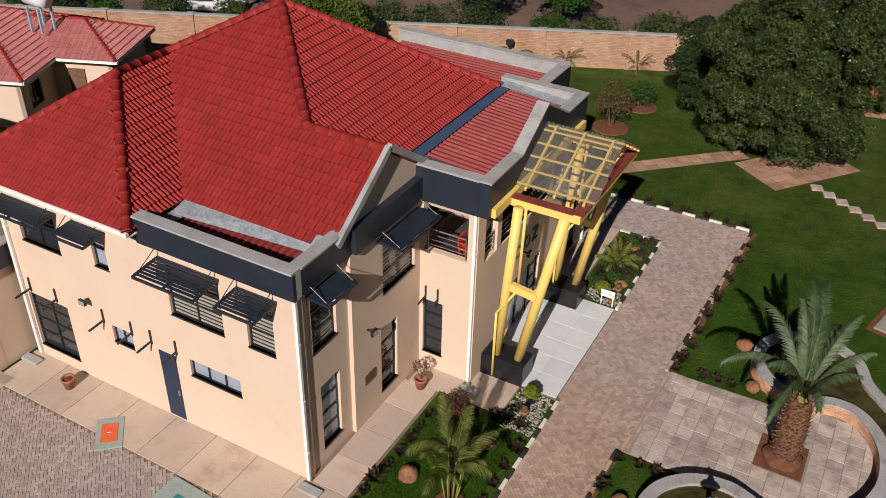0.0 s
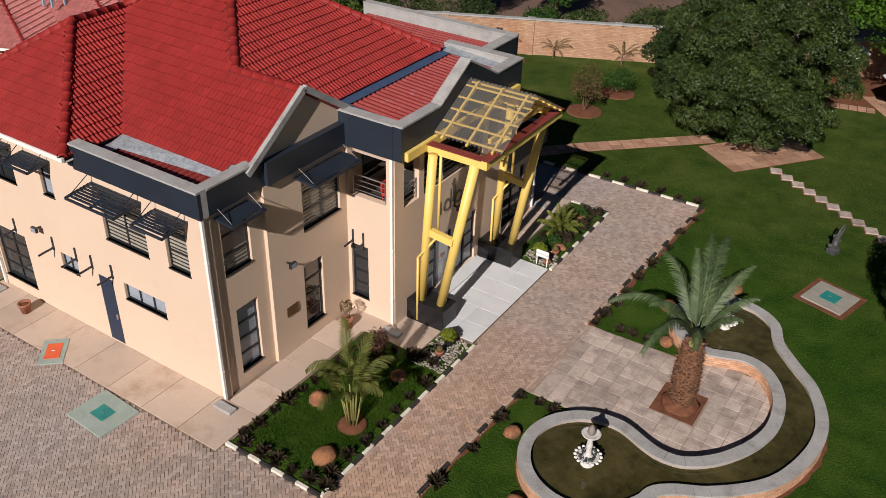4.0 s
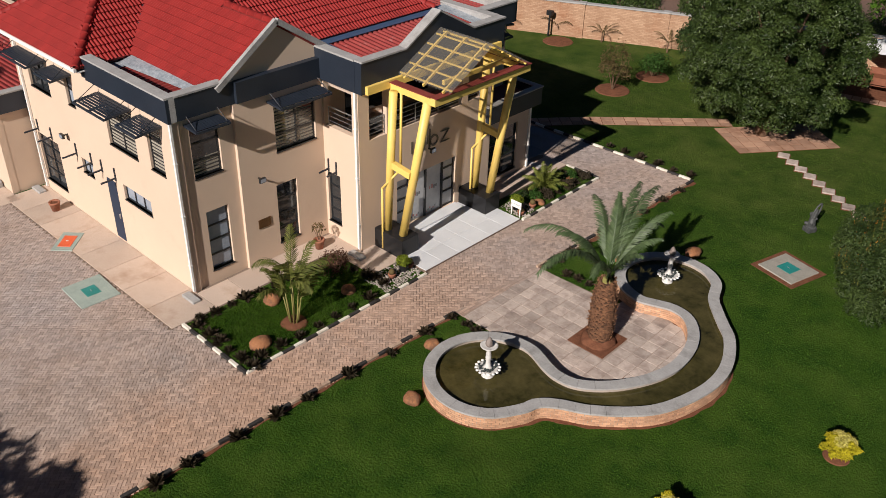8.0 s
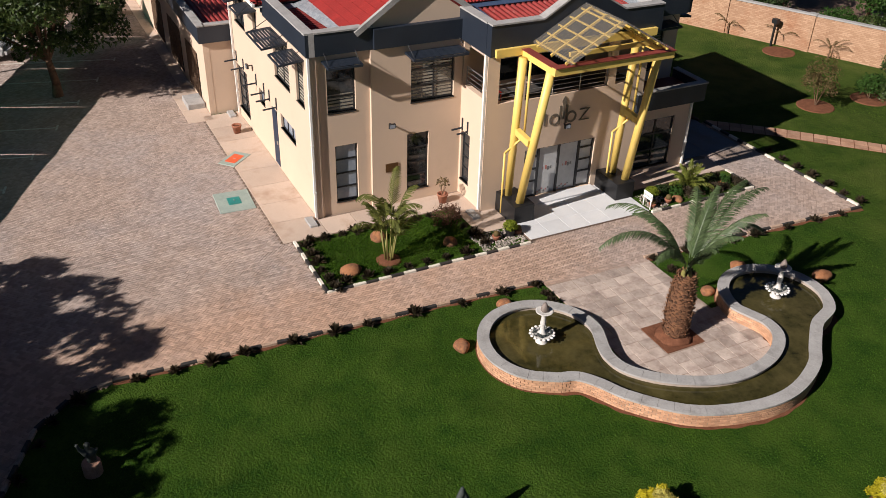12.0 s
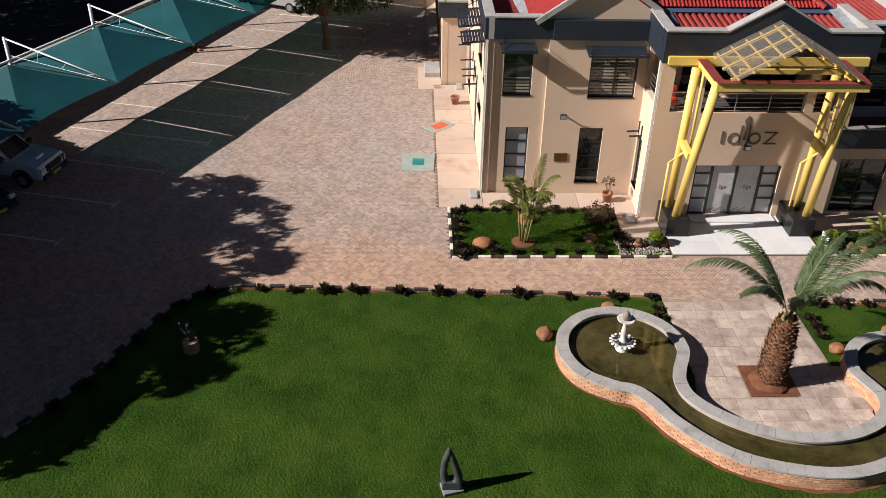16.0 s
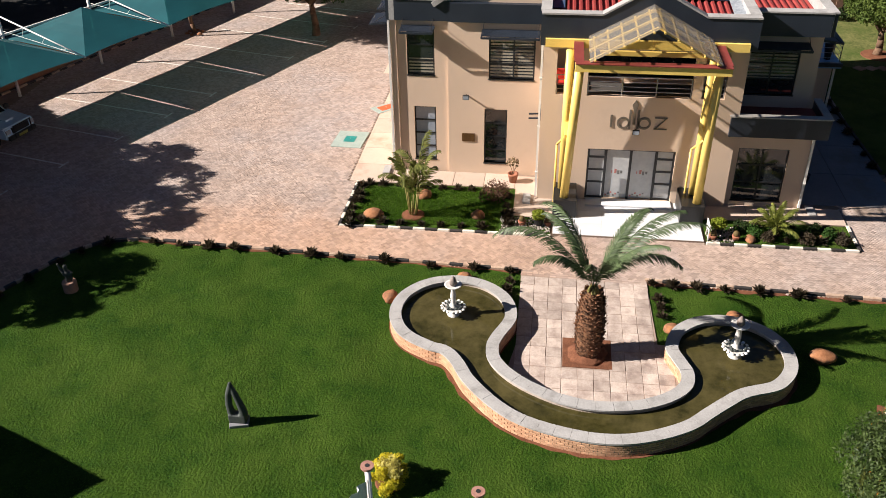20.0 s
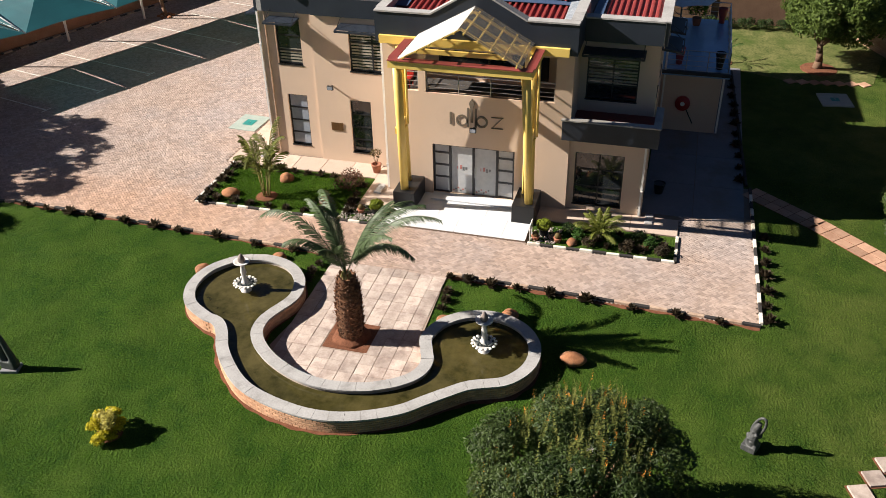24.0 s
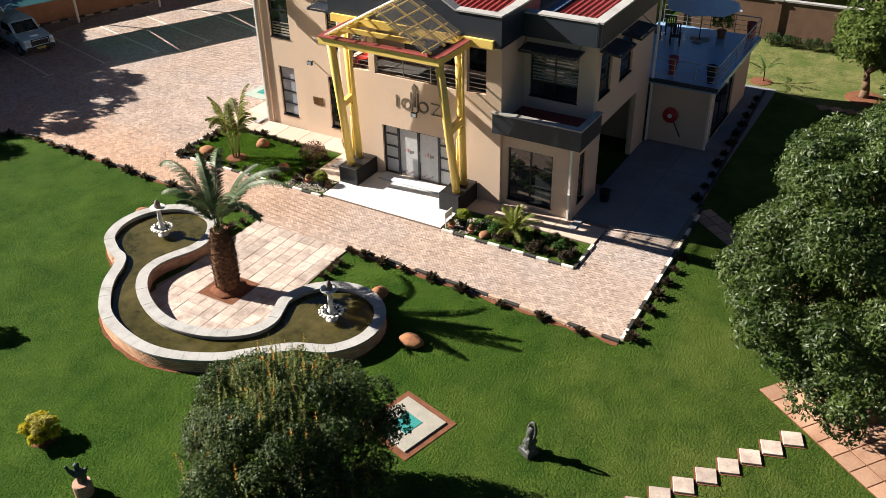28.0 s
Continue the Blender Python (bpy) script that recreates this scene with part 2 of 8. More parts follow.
def leaf_mat(name, c1, c2, rough=0.6, spec=0.15, thin=0.38):
    m = mat(name, c1, c2, 0.8, 6, rough, 0.0, isl=0.35, spec=spec)
    b = m.node_tree.nodes["Principled BSDF"]
    N, L = m.node_tree.nodes, m.node_tree.links
    tl, mx = N.new("ShaderNodeBsdfTranslucent"), N.new("ShaderNodeMixShader")
    mx.inputs["Fac"].default_value = thin
    L.new(b.inputs["Base Color"].links[0].from_socket, tl.inputs["Color"])
    L.new(b.outputs[0], mx.inputs[1])
    L.new(tl.outputs[0], mx.inputs[2])
    L.new(mx.outputs[0], N["Material Output"].inputs["Surface"])
    return m


LEAF_DARK = leaf_mat("dark_leaf", (0.022, 0.042, 0.013), (0.048, 0.078, 0.024))
LEAF_OLIVE = leaf_mat("olive_leaf", (0.012, 0.031, 0.006), (0.095, 0.138, 0.032), 0.42, 0.42)
LEAF_BUSH = leaf_mat("glossy_bush_leaf", (0.014, 0.033, 0.007), (0.088, 0.128, 0.034), 0.5, 0.28)
LEAF_MID = leaf_mat("green_leaf", (0.030, 0.075, 0.014), (0.06, 0.13, 0.025))
LEAF_BRIGHT = leaf_mat("light_green_leaf", (0.055, 0.13, 0.012), (0.10, 0.20, 0.02))
LEAF_YELLOW = leaf_mat("golden_leaf", (0.42, 0.38, 0.07), (0.70, 0.62, 0.2))
LEAF_PALM = leaf_mat("grey_green_frond", (0.034, 0.060, 0.022), (0.108, 0.150, 0.066), 0.5, 0.3, 0.15)
LEAF_PURPLE = leaf_mat("dark_rosette_leaf", (0.030, 0.026, 0.016), (0.085, 0.062, 0.038))
LEAF_DRY = leaf_mat("brownish_leaf", (0.10, 0.075, 0.03), (0.17, 0.12, 0.055))
LEAF_CLUMP = leaf_mat("yellowish_palm_leaf", (0.075, 0.095, 0.02), (0.21, 0.22, 0.06), thin=0.45)
FLOWER = leaf_mat("orange_flower", (0.40, 0.15, 0.02), (0.58, 0.28, 0.05))



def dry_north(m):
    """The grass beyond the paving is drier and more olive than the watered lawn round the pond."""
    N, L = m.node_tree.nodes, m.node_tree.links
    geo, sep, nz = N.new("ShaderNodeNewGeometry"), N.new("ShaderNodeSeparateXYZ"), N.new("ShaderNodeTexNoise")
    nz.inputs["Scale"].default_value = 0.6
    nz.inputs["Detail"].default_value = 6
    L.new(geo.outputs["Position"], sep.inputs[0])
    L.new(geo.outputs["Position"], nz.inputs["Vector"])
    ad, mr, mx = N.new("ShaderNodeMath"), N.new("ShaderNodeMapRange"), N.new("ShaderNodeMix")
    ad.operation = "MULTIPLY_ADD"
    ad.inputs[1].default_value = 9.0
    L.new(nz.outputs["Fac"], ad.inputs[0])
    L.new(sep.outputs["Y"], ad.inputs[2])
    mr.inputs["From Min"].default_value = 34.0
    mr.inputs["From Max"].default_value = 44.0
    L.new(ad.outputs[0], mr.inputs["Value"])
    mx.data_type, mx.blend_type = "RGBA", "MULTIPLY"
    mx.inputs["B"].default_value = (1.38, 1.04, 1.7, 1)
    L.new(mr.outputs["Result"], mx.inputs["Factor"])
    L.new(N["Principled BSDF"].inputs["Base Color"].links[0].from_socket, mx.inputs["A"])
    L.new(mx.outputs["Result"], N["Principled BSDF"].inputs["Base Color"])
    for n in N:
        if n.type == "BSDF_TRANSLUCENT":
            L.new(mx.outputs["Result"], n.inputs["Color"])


# ---- mesh helpers ----


def bx(bm, x0, x1, y0, y1, z0, z1):
    v = [bm.verts.new(p) for p in ((x0, y0, z0), (x1, y0, z0), (x1, y1, z0), (x0, y1, z0), (x0, y0, z1), (x1, y0, z1), (x1, y1, z1), (x0, y1, z1))]
    for f in ((3, 2, 1, 0), (4, 5, 6, 7), (0, 1, 5, 4), (1, 2, 6, 5), (2, 3, 7, 6), (3, 0, 4, 7)):
        bm.faces.new([v[i] for i in f])


def box(x0, x1, y0, y1, z0, z1, bevel=0.0):
    bm = bmesh.new()
    bx(bm, min(x0, x1), max(x0, x1), min(y0, y1), max(y0, y1), min(z0, z1), max(z0, z1))
    if bevel:
        bmesh.ops.bevel(bm, geom=bm.edges[:], offset=bevel, segments=1, affect="EDGES")
    return bm


def beam(bm, p, q, w, h=None, up=(0, 0, 1)):
    """A square bar from p to q, w wide and h high."""
    p, q, up = Vector(p), Vector(q), Vector(up)
    h = h or w
    d = (q - p).normalized()
    s = d.cross(up)
    s = s.normalized() if s.length > 1e-4 else Vector((1, 0, 0))
    u = s.cross(d).normalized()
    v = [bm.verts.new(e + s * a * w / 2 + u * b * h / 2) for e in (p, q) for a, b in ((-1, -1), (1, -1), (1, 1), (-1, 1))]
    for f in ((3, 2, 1, 0), (4, 5, 6, 7), (0, 1, 5, 4), (1, 2, 6, 5), (2, 3, 7, 6), (3, 0, 4, 7)):
        bm.faces.new([v[i] for i in f])


def tube(bm, p, q, r0, r1=None, n=10, cap=True):
    p, q = Vector(p), Vector(q)
    r1 = r0 if r1 is None else r1
    d = (q - p).normalized()
    s = d.orthogonal().normalized()
    u = d.cross(s)
    ra = [bm.verts.new(p + (s * math.cos(a) + u * math.sin(a)) * r0) for a in (2 * math.pi * i / n for i in range(n))]
    rb = [bm.verts.new(q + (s * math.cos(a) + u * math.sin(a)) * r1) for a in (2 * math.pi * i / n for i in range(n))]
    for i in range(n):
        bm.faces.new((ra[i], ra[(i + 1) % n], rb[(i + 1) % n], rb[i]))
    if cap:
        bm.faces.new(ra[::-1])
        bm.faces.new(rb)


def lathe(bm, c, prof, n=20):
    """A turned form round the upright axis at c: rows of radius and height."""
    rings = []
    for r, z in prof:
        rings.append([bm.verts.new((c[0] + r * math.cos(2 * math.pi * i / n), c[1] + r * math.sin(2 * math.pi * i / n), c[2] + z)) for i in range(n)])
    for a, b in zip(rings, rings[1:]):
        for i in range(n):
            bm.faces.new((a[i], a[(i + 1) % n], b[(i + 1) % n], b[i]))
    bm.faces.new(rings[0][::-1])
    bm.faces.new(rings[-1])


def prism(bm, poly, z0, z1):
    lo, hi = [bm.verts.new((x, y, z0)) for x, y in poly], [bm.verts.new((x, y, z1)) for x, y in poly]
    n = len(poly)
    bm.faces.new(lo[::-1])
    bm.faces.new(hi)
    for i in range(n):
        bm.faces.new((lo[i], lo[(i + 1) % n], hi[(i + 1) % n], hi[i]))


def face(bm, pts):
    bm.faces.new([bm.verts.new(p) for p in pts])


def slab_face(bm, pts, t):
    """A flat sheet of thickness t whose upper side has these corners."""
    pts = [Vector(p) for p in pts]
    n = (pts[1] - pts[0]).cross(pts[2] - pts[0]).normalized()
    if n.z < 0:
        n = -n
    a, b = [bm.verts.new(p) for p in pts], [bm.verts.new(p - n * t) for p in pts]
    k = len(pts)
    bm.faces.new(a)
    bm.faces.new(b[::-1])
    for i in range(k):
        bm.faces.new((a[i], b[i], b[(i + 1) % k], a[(i + 1) % k]))


def where(ob):
    v = Vector((0, 0, 0))
    while ob:
        v, ob = v + ob.location, ob.parent
    return v


def mesh_object(name, bm, material, smooth=False):
    me = bpy.data.meshes.new(name)
    if len(bm.faces) < 20000:
        bmesh.ops.recalc_face_normals(bm, faces=bm.faces[:])
    if smooth:
        for f in bm.faces:
            f.smooth = True
    bm.to_mesh(me)
    bm.free()
    for m in material if isinstance(material, (list, tuple)) else [material]:
        me.materials.append(m)
    return new(name, me)


def part(name, bm, material, parent, label="", smooth=False):
    """One mesh under a thing or a part; bm holds places in the world."""
    bm.transform(Matrix.Translation(-where(parent)))
    ob = mesh_object(name, bm, material, smooth)
    ob.parent = parent
    return tagged(ob, label)


def thing(name, at, label, category, group="", kind=""):
    ob = new(name)
    ob.empty_display_size = 0.2
    ob.location = at
    return tagged(ob, label, category, group, kind)


def single(name, bm, material, at, label, category, group="", kind="", smooth=False):
    """A thing of one mesh, with its origin at its base."""
    bm.transform(Matrix.Translation(-Vector(at)))
    ob = mesh_object(name, bm, material, smooth)
    ob.location = at
    return tagged(ob, label, category, group, kind)


def raw(name, verts, faces, material, parent=None, kind="", label="", category=""):
    me = bpy.data.meshes.new(name)
    me.from_pydata(verts, [], faces)
    for m in material if isinstance(material, (list, tuple)) else [material]:
        me.materials.append(m)
    ob = new(name, me)
    ob.parent = parent
    return tagged(ob, label, category, "", kind)


def inside(x, y, poly):
    c, j = False, len(poly) - 1
    for i in range(len(poly)):
        (xi, yi), (xj, yj) = poly[i], poly[j]
        if (yi > y) != (yj > y) and x < (xj - xi) * (y - yi) / (yj - yi) + xi:
            c = not c
        j = i
    return c

# ---- ground ----
def ease(a):
    a = np.clip(a, 0, 1)
    return a * a * (3 - 2 * a)


LEVEL_SPOTS = [(5.6, 13.0), (7.35, 17.7), (-0.2, 4.98), (-0.85, 16.3), (-2.3, 18.7)]


def lawn_h(x, y):
    """Height of the southern lawn: low mounds that die out at its edges and round what stands on it."""
    x, y = np.asarray(x, float), np.asarray(y, float)
    h = 0.055 + 0.022 * np.sin(1.55 * x + 0.6 * y + 1) + 0.022 * np.sin(-0.7 * x + 1.75 * y + 2) + 0.011 * np.sin(2.7 * x - 1.5 * y)
    k = ease((x + 2.6) / 1.5) * ease((14 - x) / 3) * ease((17.4 - y) / 1.5)
    k = k * ease((y - 4.6 + 0.62 * x) / 1.5) * ease((np.hypot((x - 0.3), (y - 18.6)) - 2.5) / 1.2) * ease((np.hypot(x - 10.2, y - 0.4) - 3.2) / 1.5)
    for px, py in LEVEL_SPOTS:
        k = k * ease((np.hypot(x - px, y - py) - 0.45) / 0.8)
    return h * k


gx = sorted({*np.arange(-600, 601, 50).tolist(), *np.arange(-2.8, 14.6, 0.3).round(3).tolist()})
gy = sorted({*np.arange(-600, 601, 50).tolist(), *np.arange(2.6, 18.0, 0.3).round(3).tolist()})
GX, GY_ = np.meshgrid(gx, gy)
gv = np.column_stack([GX.ravel(), GY_.ravel(), lawn_h(GX, GY_).ravel()])
ground = raw("ground", gv.tolist(), [(j * len(gx) + i, j * len(gx) + i + 1, (j + 1) * len(gx) + i + 1, (j + 1) * len(gx) + i) for j in range(len(gy) - 1) for i in range(len(gx) - 1)], LAWN, None, "structure", "mown green lawn with low mounds, running to the horizon", "ground")
for p in ground.data.polygons:
    p.use_smooth = True

KX0, KX1 = -3.72, -2.35          # lawn kerb at its south and north end


def kerb_x(y):
    return KX0 + (KX1 - KX0) * (y - 6.0) / 29.9


# paved yard and drive
YARD = [(-2.75, 25.0), (kerb_x(35.9), 35.9), (-12.0, 35.75), (-12.0, 14.2), (-22.3, 13.1), (-60, 13.6), (-60, -12.0), (3.6, -12.0), (3.6, 0.6), (1.7, 1.8), (-0.4, 2.8), (-2.5, 3.75), (-3.4, 4.8), (-3.7, 6.3), (kerb_x(20.7), 20.7)]
yard = single("paved_yard", (lambda b: (prism(b, YARD, -0.2, 0.012), b)[1])(bmesh.new()), JOINT, (-10, 10, 0), "driveway and parking yard of herringbone clay pavers", "driveway", kind="structure")

# ---- the building ----
SX, AX, BX, PX, NX, UX = -10.5, -10.58, -10.44, -8.42, -8.6, -10.3   # faces of the east walls
SY, PY, NY, MY = 14.86, 21.05, 31.5, 28.5
building = thing("office_building", (-15, 22, 0), "cream two-storey office building with red tiled roof and navy parapets", "building")


def wbox(bm, ax, c, s, u0, u1, d0, d1, z0, z1):
    """A box on a wall: ax is the wall's fixed axis, c its face, s its outward sign; u runs along it, d outward."""
    a, b = sorted((c + s * d0, c + s * d1))
    if ax == "x":
        bx(bm, a, b, min(u0, u1), max(u0, u1), z0, z1)
    else:
        bx(bm, min(u0, u1), max(u0, u1), a, b, z0, z1)


def wp(ax, c, s, u, d, z):
    return (c + s * d, u, z) if ax == "x" else (u, c + s * d, z)


def wall(ax, c, s, u0, u1, z0, z1, holes=(), thick=0.24, material=None, parent=None, label=""):
    us = sorted({u0, u1, *(h[0] for h in holes), *(h[1] for h in holes)})
    bm = bmesh.new()
    for a, b in zip(us, us[1:]):
        mid = (a + b) / 2
        cut = sorted((h[2], h[3]) for h in holes if h[0] < mid < h[1])
        z = z0
        for lo, hi in cut:
            if lo > z:
                wbox(bm, ax, c, s, a, b, -thick, 0, z, lo)
            z = hi
        if z < z1:
            wbox(bm, ax, c, s, a, b, -thick, 0, z, z1)
    bmesh.ops.remove_doubles(bm, verts=bm.verts[:], dist=0.0005)
    return part("wall", bm, material or WALL, parent or building, label)


def window(ax, c, s, u0, u1, z0, z1, rows=(), cols=(), blind=None, pane=None, sill=0.16, parent=None):
    """A framed window in its opening: frame, panes, bars, sill and, behind the glass, a banded blind."""
    f = 0.055
    bm = bmesh.new()
    for a, b, lo, hi in ((u0, u0 + f, z0, z1), (u1 - f, u1, z0, z1), (u0 + f, u1 - f, z0, z0 + f), (u0 + f, u1 - f, z1 - f, z1)):
        wbox(bm, ax, c, s, a, b, -0.15, -0.09, lo, hi)
    w = part("window", bm, FRAME, parent or building)
    cs = [u0 + f, *cols, u1 - f]
    rs = [z0 + f, *rows, z1 - f]
    for u in cols:
        bm = bmesh.new()
        wbox(bm, ax, c, s, u - 0.03, u + 0.03, -0.15, -0.085, z0 + f, z1 - f)
        part("mullion", bm, FRAME, w)
    for a, b in zip(cs, cs[1:]):
        for z in rows:
            bm = bmesh.new()
            wbox(bm, ax, c, s, a + 0.03 * (a > u0 + f), b - 0.03 * (b < u1 - f), -0.145, -0.09, z - 0.032, z + 0.032)
            part("glazing_bar", bm, FRAME, w)
        bm = bmesh.new()
        wbox(bm, ax, c, s, a, b, -0.128, -0.12, z0 + f, z1 - f)
        part("pane", bm, pane or GLASS, w)
    if sill:
        bm = bmesh.new()
        wbox(bm, ax, c, s, u0 - 0.02, u1 + 0.02, -0.1, 0.022, z0 - 0.05, z0)
        part("sill", bm, SILL, w, "black window sill")
    if blind:
        n = int((z1 - z0) / 0.135)
        lo, hi = blind
        for i in range(int(n * lo), int(n * hi)):
            z = z0 + f + 0.02 + i * (z1 - z0 - 2 * f) / n
            bm = bmesh.new()
            wbox(bm, ax, c, s, u0 + f + 0.01, u1 - f - 0.01, -0.1195, -0.117, z, z + 0.075)
            part("blind_band", bm, BLIND, w, "pale blind band")
    return w


def awning(ax, c, s, u0, u1, z, reach=0.8, drop=0.1):
    """A slatted metal sunshade held off the wall by two stays."""
    bm = bmesh.new()
    for u in (u0, (u0 + u1) / 2, u1) if u1 - u0 > 1.5 else (u0, u1):
        beam(bm, wp(ax, c, s, u, 0.0, z), wp(ax, c, s, u, reach, z - drop), 0.05, 0.07)
    beam(bm, wp(ax, c, s, u0, reach, z - drop), wp(ax, c, s, u1, reach, z - drop), 0.05, 0.08)
    beam(bm, wp(ax, c, s, u0, 0.04, z), wp(ax, c, s, u1, 0.04, z), 0.05, 0.07)
    a = part("awning", bm, NAVY, building, "navy slatted metal sunshade")
    n = 7
    for i in range(n):
        d = 0.1 + (reach - 0.16) * (i + 0.5) / n
        zz = z - drop * d / reach + 0.045
        bm = bmesh.new()
        beam(bm, wp(ax, c, s, u0 - 0.02, d, zz), wp(ax, c, s, u1 + 0.02, d, zz), 0.098, 0.014)
        part("slat", bm, NAVY, a)
    for u in (u0 + 0.05, u1 - 0.05):
        bm = bmesh.new()
        tube(bm, wp(ax, c, s, u, 0.02, z + 0.42), wp(ax, c, s, u, reach * 0.85, z - drop + 0.06), 0.014, n=6)
        part("stay", bm, FRAME, a)
        bm = bmesh.new()
        wbox(bm, ax, c, s, u - 0.04, u + 0.04, 0, 0.05, z + 0.36, z + 0.46)
        part("bracket", bm, NAVY, a)


def bare_bracket(ax, c, s, u, z, reach=0.62):
    bm = bmesh.new()
    wbox(bm, ax, c, s, u - 0.025, u + 0.025, 0, 0.05, z - 0.1, z + 0.42)
    beam(bm, wp(ax, c, s, u, 0.02, z), wp(ax, c, s, u, reach, z - 0.03), 0.045, 0.06)
    part("awning_bracket", bm, NAVY, building, "bare black sunshade bracket")


TOP = 6.66
S_HOLES = [(-21.2, -19.5, 4.95, 6.3), (-18.02, -17.45, 5.08, 6.3), (-15.12, -13.15, 4.4, 6.25), (-12.28, -11.35, 4.4, 6.25), (-21.72, -19.9, 0.55, 2.75), (-17.9, -17.05, 2.25, 2.87), (-15.97, -15.3, 0.12, 2.72), (-14.72, -12.8, 2.25, 2.88)]
wall("y", SY, -1, -22.1, SX, 0, 7.0, S_HOLES)
A_HOLES = [(15.5, 16.63, 4.37, 6.35), (15.73, 16.65, 0.56, 2.98)]
wall("x", AX, 1, SY + 0.24, 17.2, 0, TOP, A_HOLES)
B_HOLES = [(18.85, 20.7, 4.35, 6.3), (18.7, 19.65, 0.56, 3.02)]
wall("x", BX, 1, 17.2, PY, 0, TOP, B_HOLES)
PS_HOLES = [(-10.3, -9.57, 0.72, 2.88), (-10.33, -8.76, 4.82, 6.6)]
wall("y", PY, -1, BX, PX, 0, TOP, PS_HOLES)
PF_HOLES = [(22.97, 26.37, 0.17, 2.39), (21.57, 22.45, 4.62, 6.42), (22.75, 26.65, 4.6, 6.42), (27.0, 27.85, 4.62, 6.42)]
wall("x", PX, 1, PY + 0.24, MY, 0, TOP, PF_HOLES)
NF_HOLES = [(28.75, 30.66, 0.33, 2.6)]
wall("x", NX, 1, MY, NY, 0, 3.2, NF_HOLES)
NU_HOLES = [(28.78, 30.78, 4.15, 6.1)]
wall("x", UX, 1, MY, NY, 3.2, TOP, NU_HOLES)
N_HOLES = [(-11.9, -10.7, 4.3, 6.1), (-14.3, -12.9, 4.3, 6.1), (-15.3, -11.2, 0.0, 3.0)]
wall("y", NY, 1, -16.9, UX - 0.24, 0, TOP, N_HOLES)
wall("y", NY, 1, UX - 0.24, NX - 0.24, 0, 3.2, [(-9.9, -9.2, 0.5, 2.6)])
wall("y", MY, 1, UX, PX - 0.24, 3.2, TOP)
wall("x", -17.0, -1, SY + 0.24, NY - 0.24, 0, 6.6)     # back of the front rooms
wall("x", -23.0, -1, SY + 0.24, 29, 0, 6.6)
wall("y", 29.0, 1, -23.0, -17.0, 0, 6.6)
wall("y", 28.0, 1, -17.0, -11.0, 3.1, 6.6)             # carport back

# floors inside
for z, nm in ((3.3, "floor_slab"), (6.5, "ceiling_slab")):
    part(nm, box(-16.9, PX - 0.26, PY + 0.26, MY - 0.02, z - 0.2, z + (0.0 if z > 4 else 0.9), 0), CONCRETE, building)
    part(nm, box(-16.9, -10.85, SY + 0.26, PY + 0.2, z - 0.2, z), CONCRETE, building)
    part(nm, box(-16.9, UX - 0.26, MY + 0.02, NY - 0.26, z - 0.2, z), CONCRETE, building)

# windows
for u0, u1, z0, z1 in S_HOLES[2:4]:
    window("y", SY, -1, u0, u1, z0, z1, rows=[z0 + 0.62, z0 + 1.24], cols=[(u0 + u1) / 2] if u1 - u0 > 1.2 else [], blind=(0, 1))
window("y", SY, -1, *S_HOLES[0], rows=[5.6], cols=[-20.35])
window("y", SY, -1, *S_HOLES[1], rows=[5.7], pane=BLUEPANE)
window("y", SY, -1, *S_HOLES[4], rows=[1.1, 1.65, 2.2], cols=[-20.8])
window("y", SY, -1, *S_HOLES[5], cols=[-17.5], pane=BLUEPANE)
window("y", SY, -1, *S_HOLES[7], cols=[-14.08, -13.44], pane=BLUEPANE)
window("x", AX, 1, *A_HOLES[0], rows=[4.98, 5.62], blind=(0.05, 0.42))
window("x", AX, 1, *A_HOLES[1], rows=[1.15, 1.75, 2.35], pane=BLUEPANE)
window("x", BX, 1, *B_HOLES[0], rows=[4.98, 5.62], cols=[19.85], blind=(0, 1))
window("x", BX, 1, *B_HOLES[1], rows=[1.15, 1.75, 2.35])
window("y", PY, -1, *PS_HOLES[0], rows=[1.25, 1.75, 2.3])
window("x", NX, 1, *NF_HOLES[0], rows=[1.1, 1.85], cols=[29.7])
window("x", UX, 1, *NU_HOLES[0], rows=[4.75, 5.4], cols=[29.8], blind=(0.33, 1))
for h in N_HOLES[:2]:
    window("y", NY, 1, *h, rows=[4.9, 5.5])
window("y", NY, 1, -9.9, -9.2, 0.5, 2.6, rows=[1.2, 1.9])
# side service door
d = part("door", box(-15.97, -15.3, SY - 0.02, SY + 0.06, 0.12, 2.72, 0.006), mat("navy_door_paint", (0.010, 0.022, 0.05), (0.016, 0.03, 0.062), 2, 20, 0.55, 0.05), building, "navy steel side door")
part("handle", box(-15.38, -15.34, SY - 0.08, SY - 0.02, 1.15, 1.35, 0.008), STEEL, d)
# entrance: two leaves between ladder sidelights
bm = bmesh.new()
wbox(bm, "x", PX, 1, 22.97, 26.37, -0.18, -0.1, 2.32, 2.39)
entrance = part("door", bm, FRAME, building, "black-framed glazed entrance with frosted doors")
for u in (22.97, 23.66, 24.64, 25.62, 26.31):
    bm = bmesh.new()
    wbox(bm, "x", PX, 1, u - 0.02, u + 0.08, -0.18, -0.08, 0.17, 2.32)
    part("door_post", bm, FRAME, entrance)
for u0, u1 in ((23.03, 23.66), (25.68, 26.31)):
    part("pane", box(PX - 0.145, PX - 0.135, u0, u1, 0.17, 2.32), FROST, entrance)
    for z in (0.17, 0.85, 1.4, 1.95):
        part("glazing_bar", box(PX - 0.175, PX - 0.105, u0, u1, z, z + 0.075), FRAME, entrance)
